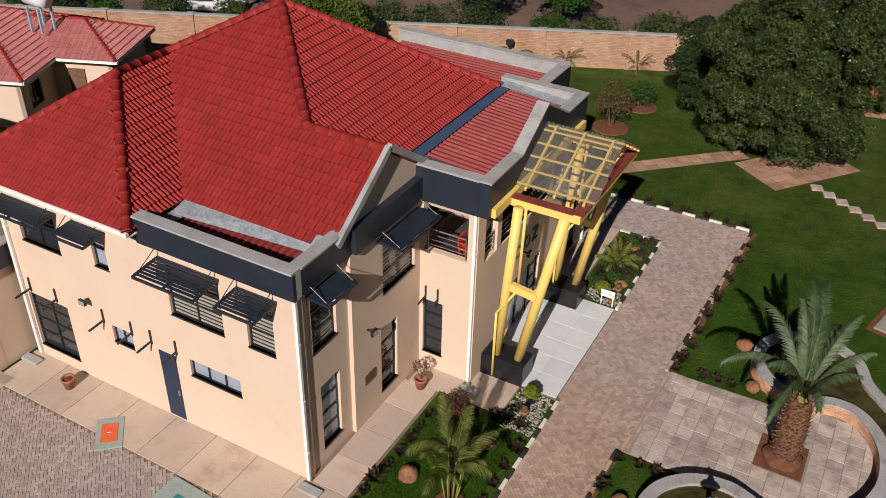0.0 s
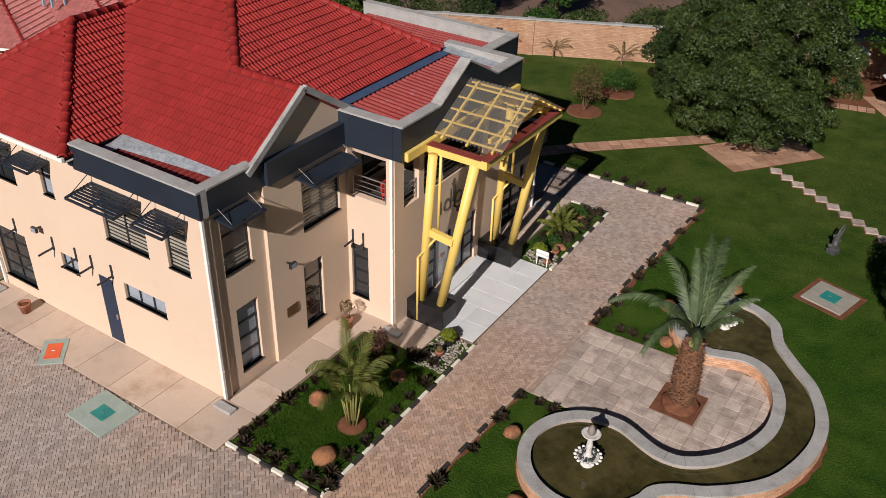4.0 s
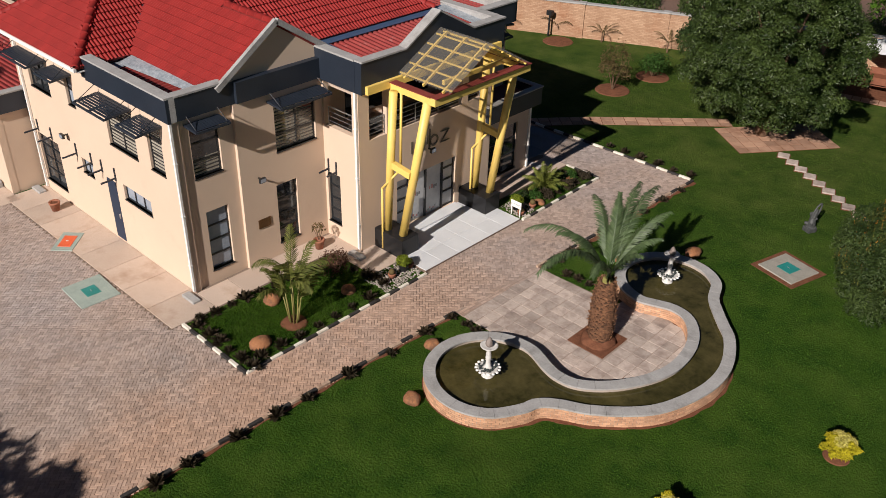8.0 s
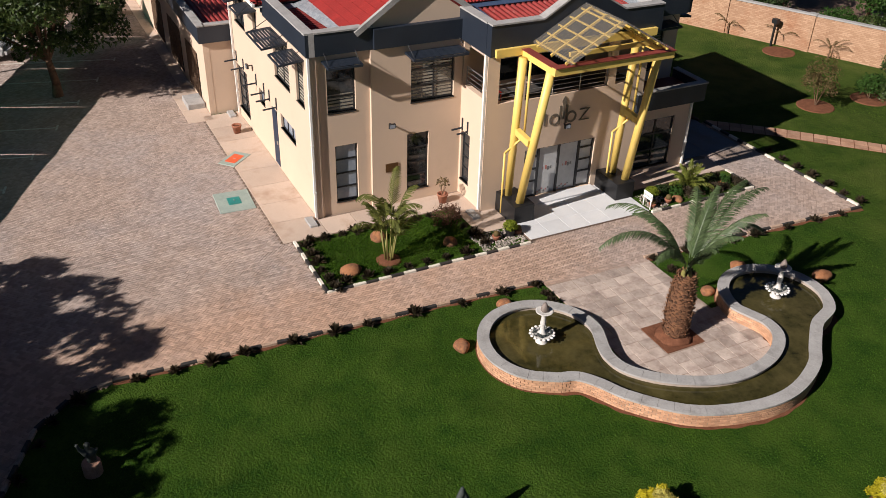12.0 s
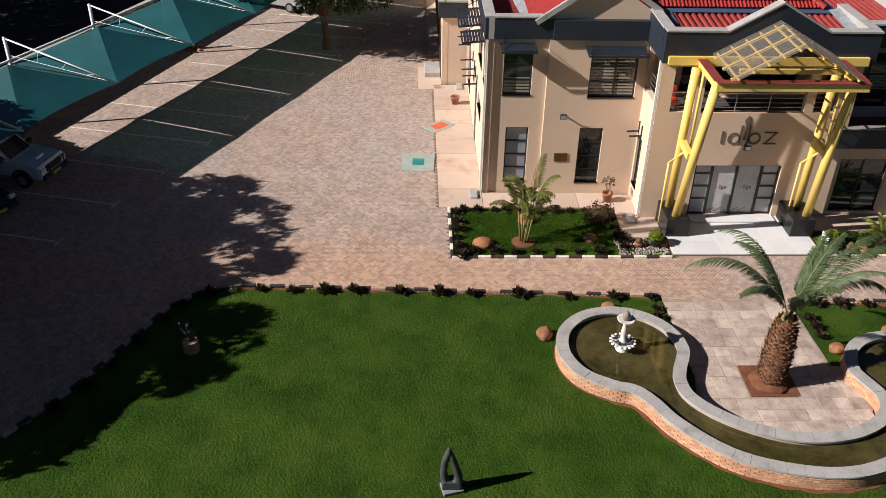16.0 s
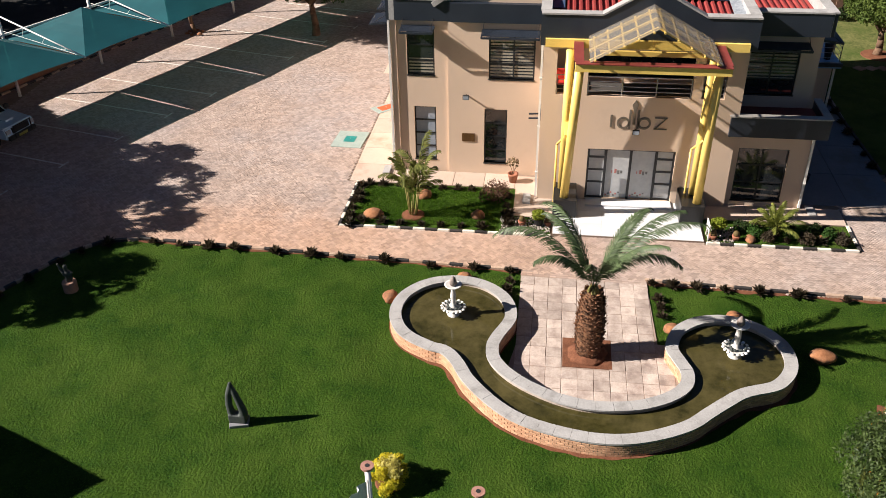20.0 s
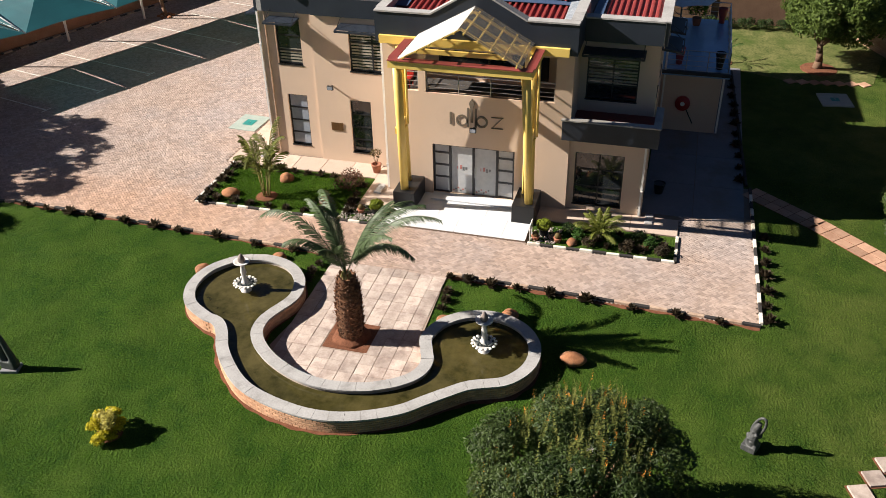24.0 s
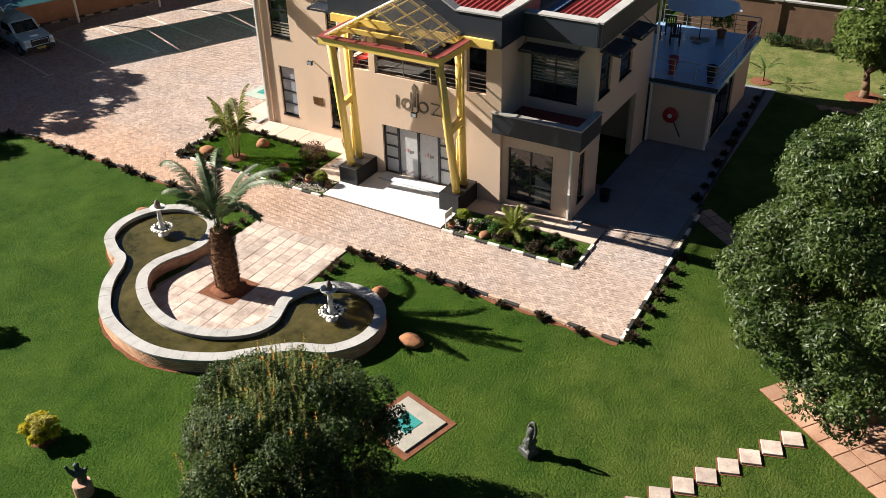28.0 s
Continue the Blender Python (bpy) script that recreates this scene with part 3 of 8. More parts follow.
for u0, u1 in ((23.72, 24.64), (24.7, 25.62)):
    part("door_leaf", box(PX - 0.15, PX - 0.135, u0, u1, 0.2, 2.32), FROST, entrance, "frosted glass door leaf")
    part("handle", box(PX - 0.12, PX - 0.08, 24.6 if u0 < 24 else 24.72, 24.62 if u0 < 24 else 24.74, 1.0, 1.5), STEEL, entrance)
# awnings and bare brackets
awning("y", SY, -1, -15.25, -13.1, 6.35, 1.0)
awning("y", SY, -1, -12.45, -11.15, 6.35, 0.95)
awning("y", SY, -1, -18.6, -17.3, 6.45, 0.8)
awning("y", SY, -1, -21.6, -19.3, 6.45, 0.8)
awning("x", AX, 1, 15.35, 16.65, 6.42, 0.75, 0.05)
awning("x", BX, 1, 18.6, 20.85, 6.38, 0.85, 0.05)
awning("x", UX, 1, 28.65, 30.95, 6.25, 0.85, 0.05)
awning("y", NY, 1, -12.1, -10.5, 6.3, 0.8)
awning("y", NY, 1, -14.5, -12.7, 6.3, 0.8)
for u in (-21.5, -20.3, -18.2, -17.0, -16.2, -15.2):
    bare_bracket("y", SY, -1, u, 2.95)
for u in (-10.2, -9.75):
    bare_bracket("y", PY, -1, u, 3.02, 0.5)

# parapets
def parapet(ax, c, s, u0, u1, z0, z1, out=0.14, thick=0.34, lip=0.06):
    bm = bmesh.new()
    wbox(bm, ax, c, s, u0, u1, out - 0.13, out, z0, z1)
    p = part("parapet", bm, NAVY, building, "navy-painted parapet")
    bm = bmesh.new()
    wbox(bm, ax, c, s, u0, u1, out - thick, out - 0.13, z0, z1 - 0.002)
    part("parapet_back", bm, COPING, p, "grey cement inner face")
    bm = bmesh.new()
    wbox(bm, ax, c, s, u0, u1, out - thick - 0.03, out + 0.03, z1, z1 + lip + (0.005 if ax == "y" else 0))
    part("coping", bm, COPING, p, "grey cement coping")


ZT = 7.5
parapet("y", SY, -1, -15.85, SX + 0.06, 6.68, ZT)
parapet("x", AX, 1, SY + 0.2, 17.3, 6.68, ZT)
part("fascia", box(BX - 0.2, BX + 0.14, 17.3, PY - 0.12, 6.7, 7.45), NAVY, building, "navy fascia under the gable")
part("fascia_return", box(-16.1, -15.85, SY - 0.14, 17.0, 6.75, 7.2), NAVY, building)
# portico parapet, with a low gable in its front
GY, GZ = 24.85, 8.85
bm = bmesh.new()
pts = [(20.92, 6.66), (28.64, 6.66), (28.64, 7.82), (26.75, 7.82), (GY, GZ), (23.1, 7.82), (20.92, 7.82)]
lo, hi = [bm.verts.new((PX + 0.02, y, z)) for y, z in pts], [bm.verts.new((PX + 0.36, y, z)) for y, z in pts]
bm.faces.new(lo[::-1])
bm.faces.new(hi)
for i in range(len(pts)):
    bm.faces.new((lo[i], lo[(i + 1) % 7], hi[(i + 1) % 7], hi[i]))
pp = part("parapet", bm, NAVY, building, "navy portico parapet with a low gable")
for a, b in zip(pts[2:], pts[3:]):
    bm = bmesh.new()
    beam(bm, (PX + 0.19, a[0], a[1] + 0.03), (PX + 0.19, b[0], b[1] + 0.03), 0.42, 0.06)
    part("coping", bm, COPING, pp, "grey cement coping")
parapet("y", PY, -1, -11.3, PX + 0.02, 6.66, 7.82, 0.14, 0.34)
parapet("y", 28.5, 1, -11.3, PX + 0.02, 6.66, 7.82, 0.14, 0.34)
# north-east parapet
parapet("x", UX, 1, 28.64, NY + 0.06, 6.62, ZT, 0.4, 0.4)
parapet("y", NY, 1, -17.6, UX + 0.37, 6.62, ZT, 0.22, 0.34)
# out-of-view upper wall, added so the building's shadow reaches the side lawn
wall("y", 29.2, 1, -24.0, -17.66, 3.1, 6.6)
parapet("y", 29.2, 1, -24.0, -17.66, 6.62, ZT, 0.14, 0.34)
# flat roofs behind the parapets in ribbed sheet


def ribbed(u_axis, a0, a1, b0, b1, za, zb, parent, pitch=0.24):
    """Corrugated sheet: ribs run along the other axis; za and zb are the heights at b0 and b1."""
    bm = bmesh.new()
    n = max(1, round(abs(a1 - a0) / pitch))
    step = (a1 - a0) / n
    rows = []
    for i in range(4 * n + 1):
        a = a0 + step * (i // 4 + (0, 0.42, 0.55, 0.87)[i % 4])
        w = (-0.04, -0.04, 0.04, 0.04)[i % 4]
        rows.append([bm.verts.new((a, b, z + w) if u_axis == "x" else (b, a, z + w)) for b, z in ((b0, za), (b1, zb))])
    for p, q in zip(rows, rows[1:]):
        bm.faces.new((p[0], q[0], q[1], p[1]))
    return part("roof_sheet", bm, SHEET, parent, "weathered red ribbed roof sheet")


ribbed("x", -15.8, -10.8, SY + 0.1, 16.95, 6.93, 7.02, building)
ribbed("y", PY + 0.15, 28.35, -11.2, PX + 0.04, 7.62, 7.42, building, 0.25)
ribbed("y", 28.75, NY - 0.05, -17.4, UX + 0.02, 7.05, 7.0, building)

# ---- tiled roof ----
APEX = Vector((-16.47, 22.5, 11.25))
TIP, HIP = Vector((-10.5, 19.24, 9.06)), Vector((-13.2, 19.24, 9.06))
SLOPE = 0.67
roof = part("roof", (lambda b: b)(box(-16.2, -16.0, 22.4, 22.6, 10.2, 10.6)), TILE, building, "red concrete-tiled hipped roof")


def roof_z(y):
    return 7.45 + SLOPE * (y - 16.85)


WR = Vector((-19.4, 18.05, 9.72))       # south wing: hip top
WE = Vector((-19.4, 20.25, 9.72))       # where its ridge meets the main slope
EAVE_C, EAVE_W = Vector((-15.75, 14.4, 7.2)), Vector((-23.05, 14.4, 7.2))
VAL = Vector((-15.75, 16.55, 7.22))
SE_LOW = Vector((-10.5, 16.8, roof_z(16.8)))
NEC, SEC = Vector((-11.2, 27.8, 7.72)), Vector((-11.2, 21.55, 7.72))
NWC = Vector((-22.5, 28.4, 7.3))
SLOPES = [
    ("south", [VAL, SE_LOW, TIP, HIP, APEX, WE]),
    ("east", [SEC, NEC, APEX, HIP]),
    ("gable_north", [HIP, TIP, Vector((-10.5, 21.3, 7.68)), SEC]),
    ("wing_east", [EAVE_C, VAL, WE, WR]),
    ("wing_south", [EAVE_W, EAVE_C, WR]),
    ("west", [Vector((-23.05, 16.5, 7.2)), EAVE_W, WR, WE, APEX, NWC]),
    ("north", [NEC, NWC, APEX]),
]
bm = bmesh.new()
for nm, poly in SLOPES:
    slab_face(bm, poly, 0.09)
part("roof_deck", bm, mat("red_roof_underlay", (0.15, 0.012, 0.010), (0.20, 0.016, 0.013), 2, 20, 0.9, 0.1), roof)

TU, TV = 0.30, 0.345
PROFILE = [(0, 0.004), (0.1, 0.03), (0.2, 0.042), (0.3, 0.03), (0.42, 0.004), (0.55, 0.004), (0.65, 0.03), (0.75, 0.042), (0.85, 0.03), (1, 0.004)]


def tile_mesh():
    v, f = [], []
    k = len(PROFILE)
    for vv, lift in ((-0.015, 0.05), (TV + 0.02, 0.0)):
        v += [((u - 0.5) * TU * 0.955, vv, h + lift) for u, h in PROFILE]
    v += [((u - 0.5) * TU * 0.955, -0.015, h - 0.01) for u, h in PROFILE]
    for i in range(k - 1):
        f.append((i, i + 1, k + i + 1, k + i))
        f.append((2 * k + i, 2 * k + i + 1, i + 1, i))
    return v, f


TVERT, TFACE = tile_mesh()
tile_me = bpy.data.meshes.new("roof_tile")
tile_me.from_pydata(TVERT, [], TFACE)
tile_me.materials.append(TILE)
rest_v, rest_f, tile_count = [], [], 0
for nm, poly in SLOPES[:5]:
    o = poly[0]
    n = (poly[1] - poly[0]).cross(poly[2] - poly[0]).normalized()
    n = n if n.z > 0 else -n
    up = (Vector((0, 0, 1)) - n * n.z).normalized()
    al = up.cross(n).normalized()
    p2 = [((p - o).dot(al), (p - o).dot(up)) for p in poly]
    us, vs = [p[0] for p in p2], [p[1] for p in p2]
    for j in range(int((max(vs) - min(vs)) / TV) + 1):
        v0 = min(vs) + j * TV
        for i in range(int((max(us) - min(us)) / TU) + 2):
            u = min(us) + (i + (0.5 if j % 2 else 0)) * TU
            if not any(inside(u + d, v0 + TV * (0.9 if nm == "south" else 0.5), p2) for d in ((-0.13, 0, 0.13) if nm == "wing_east" else (0,))):
                continue
            at = o + al * u + up * v0 + n * 0.006
            m = Matrix((al.to_4d(), up.to_4d(), n.to_4d(), (0, 0, 0, 1))).transposed()
            m.translation = at
            if nm == "south" and at.x > -15.5 and at.y < 21 and tile_count < 300:
                ob = new("roof_tile", tile_me)
                ob.parent = roof
                m.translation = at - where(roof)
                ob.matrix_local = m
                tile_count += 1
            else:
                k = len(rest_v)
                rest_v += [m @ Vector(q) - where(roof) for q in TVERT]
                rest_f += [tuple(a + k for a in fc) for fc in TFACE]
raw("roof_tiles", rest_v, rest_f, TILE, roof, "stuff")


def caps(a, b, parent, r=0.155):
    """Half-round ridge tiles from a down or along to b."""
    a, b = Vector(a), Vector(b)
    d = (b - a).normalized()
    s = d.cross(Vector((0, 0, 1))).normalized()
    u = s.cross(d)
    n = int((b - a).length / 0.4)
    for i in range(n):
        p, q = a + (b - a) * (i / n), a + (b - a) * ((i + 1.12) / n)
        bm = bmesh.new()
        rings = []
        for e, rr in ((p, r), (p + d * 0.06, r + 0.022), (p + d * 0.07, r), (q, r * 0.93)):
            rings.append([bm.verts.new(e + s * math.cos(t) * rr + u * (math.sin(t) * rr - 0.01)) for t in (math.pi * k / 8 for k in range(9))])
        for x, y in zip(rings, rings[1:]):
            for k in range(8):
                bm.faces.new((x[k], x[k + 1], y[k + 1], y[k]))
        part("ridge_tile", bm, TILE, parent, "", True)


for a, b in ((APEX, HIP), (APEX, NEC), (HIP, TIP), (APEX, WE), (WE, WR), (WR, EAVE_C), (WR, EAVE_W)):
    caps(b, a, roof)
# lead valley, flashings, white barge boards and gutter
bm = bmesh.new()
beam(bm, WE + Vector((0, 0, 0.03)), VAL + Vector((0, 0, 0.03)), 0.05, 0.02)
part("valley", bm, NAVY, roof)
bm = bmesh.new()
slab_face(bm, [(-15.8, 15.98, 7.03), (-10.8, 16.3, 7.1), (-10.62, 16.9, 7.43), (-15.8, 16.6, 7.235)], 0.02)
part("flashing", bm, FLASHING, building, "crumpled silver roof flashing")
bm = bmesh.new()
slab_face(bm, [(-15.8, 15.0, 7.03), (-15.3, 15.0, 6.99), (-15.3, 16.0, 7.03), (-15.8, 16.0, 7.07)], 0.02)
part("flashing", bm, FLASHING, building)
bm = bmesh.new()
slab_face(bm, [(-11.3, 21.3, 7.70), (-10.78, 21.3, 7.672), (-10.78, 28.3, 7.672), (-11.3, 28.3, 7.70)], 0.015)
part("flashing", bm, mat("blue_grey_flashing", (0.035, 0.065, 0.13), (0.06, 0.10, 0.18), 2, 20, 0.5, 0.05), building, "slate-blue roof flashing")
BLUEFLASH = bpy.data.materials["blue_grey_flashing"]
for quad in ([(-10.75, 28.02, 7.69), (-8.5, 28.02, 7.52), (-8.5, 28.34, 7.52), (-10.75, 28.34, 7.69)], [(-10.75, 21.22, 7.69), (-9.6, 21.22, 7.6), (-9.6, 21.75, 7.6), (-10.75, 21.75, 7.69)], [(-14.0, 28.72, 7.15), (-10.4, 28.72, 7.12), (-10.4, 29.1, 7.12), (-14.0, 29.1, 7.15)]):
    bm = bmesh.new()
    slab_face(bm, quad, 0.015)
    part("flashing", bm, BLUEFLASH, building, "slate-blue roof flashing")
bm = bmesh.new()
slab_face(bm, [(-11.1, 27.9, 7.7), (-8.6, 27.9, 7.5), (-8.6, 28.4, 7.6), (-11.1, 28.4, 7.8)], 0.02)
part("flashing", bm, FLASHING, building)
for a, b in ((Vector((-10.42, 16.62, 7.3)), Vector((-10.42, 19.24, 9.1))), (Vector((-10.42, 19.24, 9.1)), Vector((-10.42, 21.3, 7.75)))):
    bm = bmesh.new()
    beam(bm, a + Vector((0, 0, 0.04)), b + Vector((0, 0, 0.04)), 0.15, 0.2)
    part("barge_board", bm, COPING, building, "weathered grey barge board")
bm = bmesh.new()
t3 = [(16.95, 7.35), (21.2, 7.35), (21.2, 7.65), (19.24, 8.95), (16.95, 7.5)]
lo, hi = [bm.verts.new((-10.75, y, z)) for y, z in t3], [bm.verts.new((-10.55, y, z)) for y, z in t3]
bm.faces.new(lo[::-1])
bm.faces.new(hi)
for i in range(5):
    bm.faces.new((lo[i], lo[(i + 1) % 5], hi[(i + 1) % 5], hi[i]))
part("gable_wall", bm, WALL, building)
part("gutter", box(-23.0, -15.75, 14.32, 14.44, 7.06, 7.2, 0.01), WHITE, building, "white eaves gutter")
part("soffit", box(-23.0, -15.75, 14.44, SY, 7.02, 7.06), WHITE, building)
# downpipes with their spill blocks
def downpipe(x, y, z1, ax="y", s=-1):
    bm = bmesh.new()
    beam(bm, (x, y, 0.12), (x, y, z1), 0.1, 0.08)
    p = part("downpipe", bm, WHITE, building, "white square downpipe")
    for z in (1.2, 3.2, 5.2):
        if z < z1:
            part("pipe_clip", box(x - 0.065, x + 0.065, y - 0.055, y + 0.055, z, z + 0.05), WHITE, p)


downpipe(SX + 0.0, SY - 0.06, 6.66)
downpipe(-21.85, SY - 0.06, 7.05)
downpipe(PX - 0.08, PY - 0.06, 6.64)
downpipe(NX + 0.06, NY - 0.08, 3.2)
for x, y in ((-10.2, SY - 0.35), (-21.8, SY - 0.45), (-8.2, PY - 0.4), (-8.3, NY + 0.35)):
    bm = box(x - 0.45, x + 0.3, y - 0.16, y + 0.16, 0.0, 0.14, 0.02)
    tr = single("spill_block", bm, COPING, (x, y, 0), "cement splash block under a downpipe", "drain")

# planter box balcony in the north-east corner
part("planter_wall", box(-8.5, -8.28, 28.2, 31.85, 3.2, 4.0), NAVY, building, "navy planter wall on the first floor")
part("planter_wall", box(-10.3, -8.5, 31.63, 31.85, 3.2, 4.0), NAVY, building)
part("planter_wall", box(-10.2, -8.5, 28.2, 28.42, 3.2, 4.0), NAVY, building)
part("coping", box(-8.56, -8.24, 28.16, 31.89, 4.0, 4.05), COPING, building)
part("coping", box(-10.3, -8.56, 31.6, 31.89, 4.0, 4.05), COPING, building)
part("planter_floor", box(-10.3, -8.5, 28.4, 31.65, 3.2, 3.62), MAROON, building, "dark red-brown planter floor")

# balcony behind the portico openings
part("balcony_floor", box(-10.2, PX - 0.24, PY + 0.24, MY - 0.1, 4.2, 4.45), mat("dark_balcony_tile", (0.05, 0.045, 0.042), (0.085, 0.078, 0.07), 1.5, 20, 0.5, 0.05), building)
part("balcony_back_wall", box(-11.2, -10.95, PY, MY, 4.2, 6.6), WALL, building)
bm = bmesh.new()
wbox(bm, "x", -10.95, 1, 22.6, 27.2, 0.0, 0.03, 4.45, 6.4)
part("balcony_glazing", bm, GLASS, building, "dark glazed balcony doors")


def railing(p, q, z, parent, n_rails=4, h=0.75):
    p, q = Vector((*p, z)), Vector((*q, z))
    k = max(1, round((q - p).length / 1.1))
    for i in range(k + 1):
        e = p.lerp(q, i / k)
        bm = bmesh.new()
        tube(bm, e, e + Vector((0, 0, h)), 0.022, n=8)
        part("baluster", bm, STEEL, parent)
    for i in range(n_rails):
        zz = Vector((0, 0, h * (i + 1) / n_rails))
        bm = bmesh.new()
        tube(bm, p + zz, q + zz, 0.026 if i == n_rails - 1 else 0.013, n=8)
        part("rail", bm, STEEL, parent)


bal = part("balustrade", box(PX - 0.16, PX - 0.06, 21.57, 27.85, 4.56, 4.6), COPING, building, "steel balcony balustrade")
railing((PX - 0.1, 22.78), (PX - 0.1, 26.62), 4.6, bal)
railing((PX - 0.1, 21.6), (PX - 0.1, 22.42), 4.62, bal)
railing((PX - 0.1, 27.03), (PX - 0.1, 27.82), 4.62, bal)
railing((-10.2, PY + 0.1), (PX - 0.45, PY + 0.1), 4.82, bal)

# ---- yellow portico ----
portico = thing("entrance_portico", (-7.2, 24.8, 0), "yellow steel portico with clear ribbed roof over the entrance", "canopy")
for y0, y1 in ((21.72, 22.62), (26.6, 27.5)):
    part("plinth", box(-8.4, -6.85, y0, y1, 0, 0.86, 0.015), BLACKTILE, portico, "polished black tiled plinth")
for ya, yb in ((22.02, 22.35), (27.12, 27.1)):
    bm = bmesh.new()
    tube(bm, (-7.95, ya, 0.86), (-7.6, ya, 6.66), 0.155, n=20)
    part("column", bm, YELLOW, portico, "", True)
    bm = bmesh.new()
    tube(bm, (-7.2, ya + 0.1, 0.86), (-6.2, yb, 6.62), 0.165, n=20)
    part("slanted_column", bm, YELLOW, portico, "yellow tubular leaning column", True)
    bm = bmesh.new()
    beam(bm, (-7.75, ya + 0.02, 3.75), (-6.75, ya + 0.06, 3.6), 0.2, 0.26)
    part("strut", bm, YELLOW, portico)
    bm = bmesh.new()
    tube(bm, (-7.5, ya + 0.25, 3.6), (-7.45, ya + 0.25, 6.6), 0.05, n=10)
    part("downpipe", bm, YELLOW, portico, "", True)
    bm = bmesh.new()
    tube(bm, (-7.45, ya + 0.2, 3.55), (-7.95, ya - 0.28, 2.75), 0.045, n=10)
    tube(bm, (-7.95, ya - 0.28, 2.75), (-7.95, ya - 0.28, 0.1), 0.045, n=10)
    part("downpipe", bm, YELLOW, portico, "", True)
ZB = 6.72
for p, q in (((-8.1, 22.3), (-5.912, 22.3)), ((-5.8, 22.18), (-5.8, 27.42)), ((-8.1, 27.3), (-5.912, 27.3))):
    bm = bmesh.new()
    beam(bm, (*p, ZB), (*q, ZB), 0.22, 0.28)
    f = part("frame_beam", bm, YELLOW, portico)
    bm = bmesh.new()
    zc = ZB + (0.155 if p[1] == q[1] else 0.16)
    beam(bm, (*p, zc), (*q, zc), 0.34, 0.03)
    part("beam_cap", bm, MAROON, f, "maroon capping strip")
bm = bmesh.new()
beam(bm, (-8.02, 21.1, 6.8), (-8.02, 28.35, 6.8), 0.2, 0.3)
part("wall_beam", bm, YELLOW, portico)
bm = bmesh.new()
beam(bm, (-6.1, 23.0, 7.15), (-6.1, 26.6, 7.15), 0.12, 0.16)
part("tie_beam", bm, YELLOW, portico)
RZ, EZ = 8.2, 6.98
POLY = bpy.data.materials.new("clear_ribbed_polycarbonate")
POLY.use_nodes = True
pt = POLY.node_tree
tr, gl, mx = pt.nodes.new("ShaderNodeBsdfTransparent"), pt.nodes.new("ShaderNodeBsdfGlossy"), pt.nodes.new("ShaderNodeMixShader")
tr.inputs["Color"].default_value = (0.84, 0.82, 0.77, 1)
gl.inputs["Color"].default_value = (0.9, 0.9, 0.9, 1)
gl.inputs["Roughness"].default_value = 0.22
mx.inputs["Fac"].default_value = 0.1
df = pt.nodes.new("ShaderNodeBsdfDiffuse")
df.inputs["Color"].default_value = (0.62, 0.58, 0.52, 1)
mx2 = pt.nodes.new("ShaderNodeMixShader")
mx2.inputs["Fac"].default_value = 0.13
pt.links.new(tr.outputs[0], mx.inputs[1])
pt.links.new(gl.outputs[0], mx.inputs[2])
pt.links.new(mx.outputs[0], mx2.inputs[1])
pt.links.new(df.outputs[0], mx2.inputs[2])
pt.links.new(mx2.outputs[0], pt.nodes["Material Output"].inputs["Surface"])
X0, X1 = -8.05, -5.45
for side in (-1, 1):
    ye = GY + side * 2.2
    bm = bmesh.new()
    n = 64
    rows = []
    for i in range(n + 1):
        x = X0 + (X1 - X0) * i / n
        w = (-0.03, 0.03, 0.035, -0.025)[i % 4]
        rows.append([bm.verts.new((x, GY, RZ + 0.06 + w)), bm.verts.new((x, ye, EZ + 0.06 + w))])
    for a, b in zip(rows, rows[1:]):
        bm.faces.new((a[0], b[0], b[1], a[1]))
    sh = part("roof_sheet", bm, POLY, portico, "clear ribbed polycarbonate sheet")
    for k in range(3):
        x = X0 + 0.35 + k * 0.95
        bm = bmesh.new()
        beam(bm, (x, GY, RZ - 0.03), (x, ye, EZ - 0.03), 0.07, 0.09)
        part("rafter", bm, YELLOW, portico)
    for k in range(5):
        f = 0.08 + k * 0.21
        y, z = GY + (ye - GY) * f, RZ + (EZ - RZ) * f
        bm = bmesh.new()
        beam(bm, (X0, y, z - 0.03), (X1 - 0.05, y, z - 0.03), 0.055, 0.055)
        part("purlin", bm, YELLOW, portico)

# ---- paved surfaces, beds and kerbs ----
def slab_strip(name, x0, x1, y0, y1, nx, ny, material, label, category, z=0.05, gap=0.02):
    """A paved strip of slabs, each of them a piece."""
    t = thing(name, ((x0 + x1) / 2, (y0 + y1) / 2, 0), label, category, kind="structure")
    part("bedding", box(x0, x1, y0, y1, -0.05, z - 0.02), JOINT, t)
    dx, dy = (x1 - x0) / nx, (y1 - y0) / ny
    me = None
    for i in range(nx):
        for j in range(ny):
            if me is None:
                bm = box(-dx / 2 + gap / 2, dx / 2 - gap / 2, -dy / 2 + gap / 2, dy / 2 - gap / 2, -0.05, 0, 0.006)
                ob = mesh_object("slab", bm, material)
                me = ob.data
            else:
                ob = new("slab", me)
            ob.parent = t
            ob.location = (x0 + dx * (i + 0.5) - (x0 + x1) / 2, y0 + dy * (j + 0.5) - (y0 + y1) / 2, z)
    return t


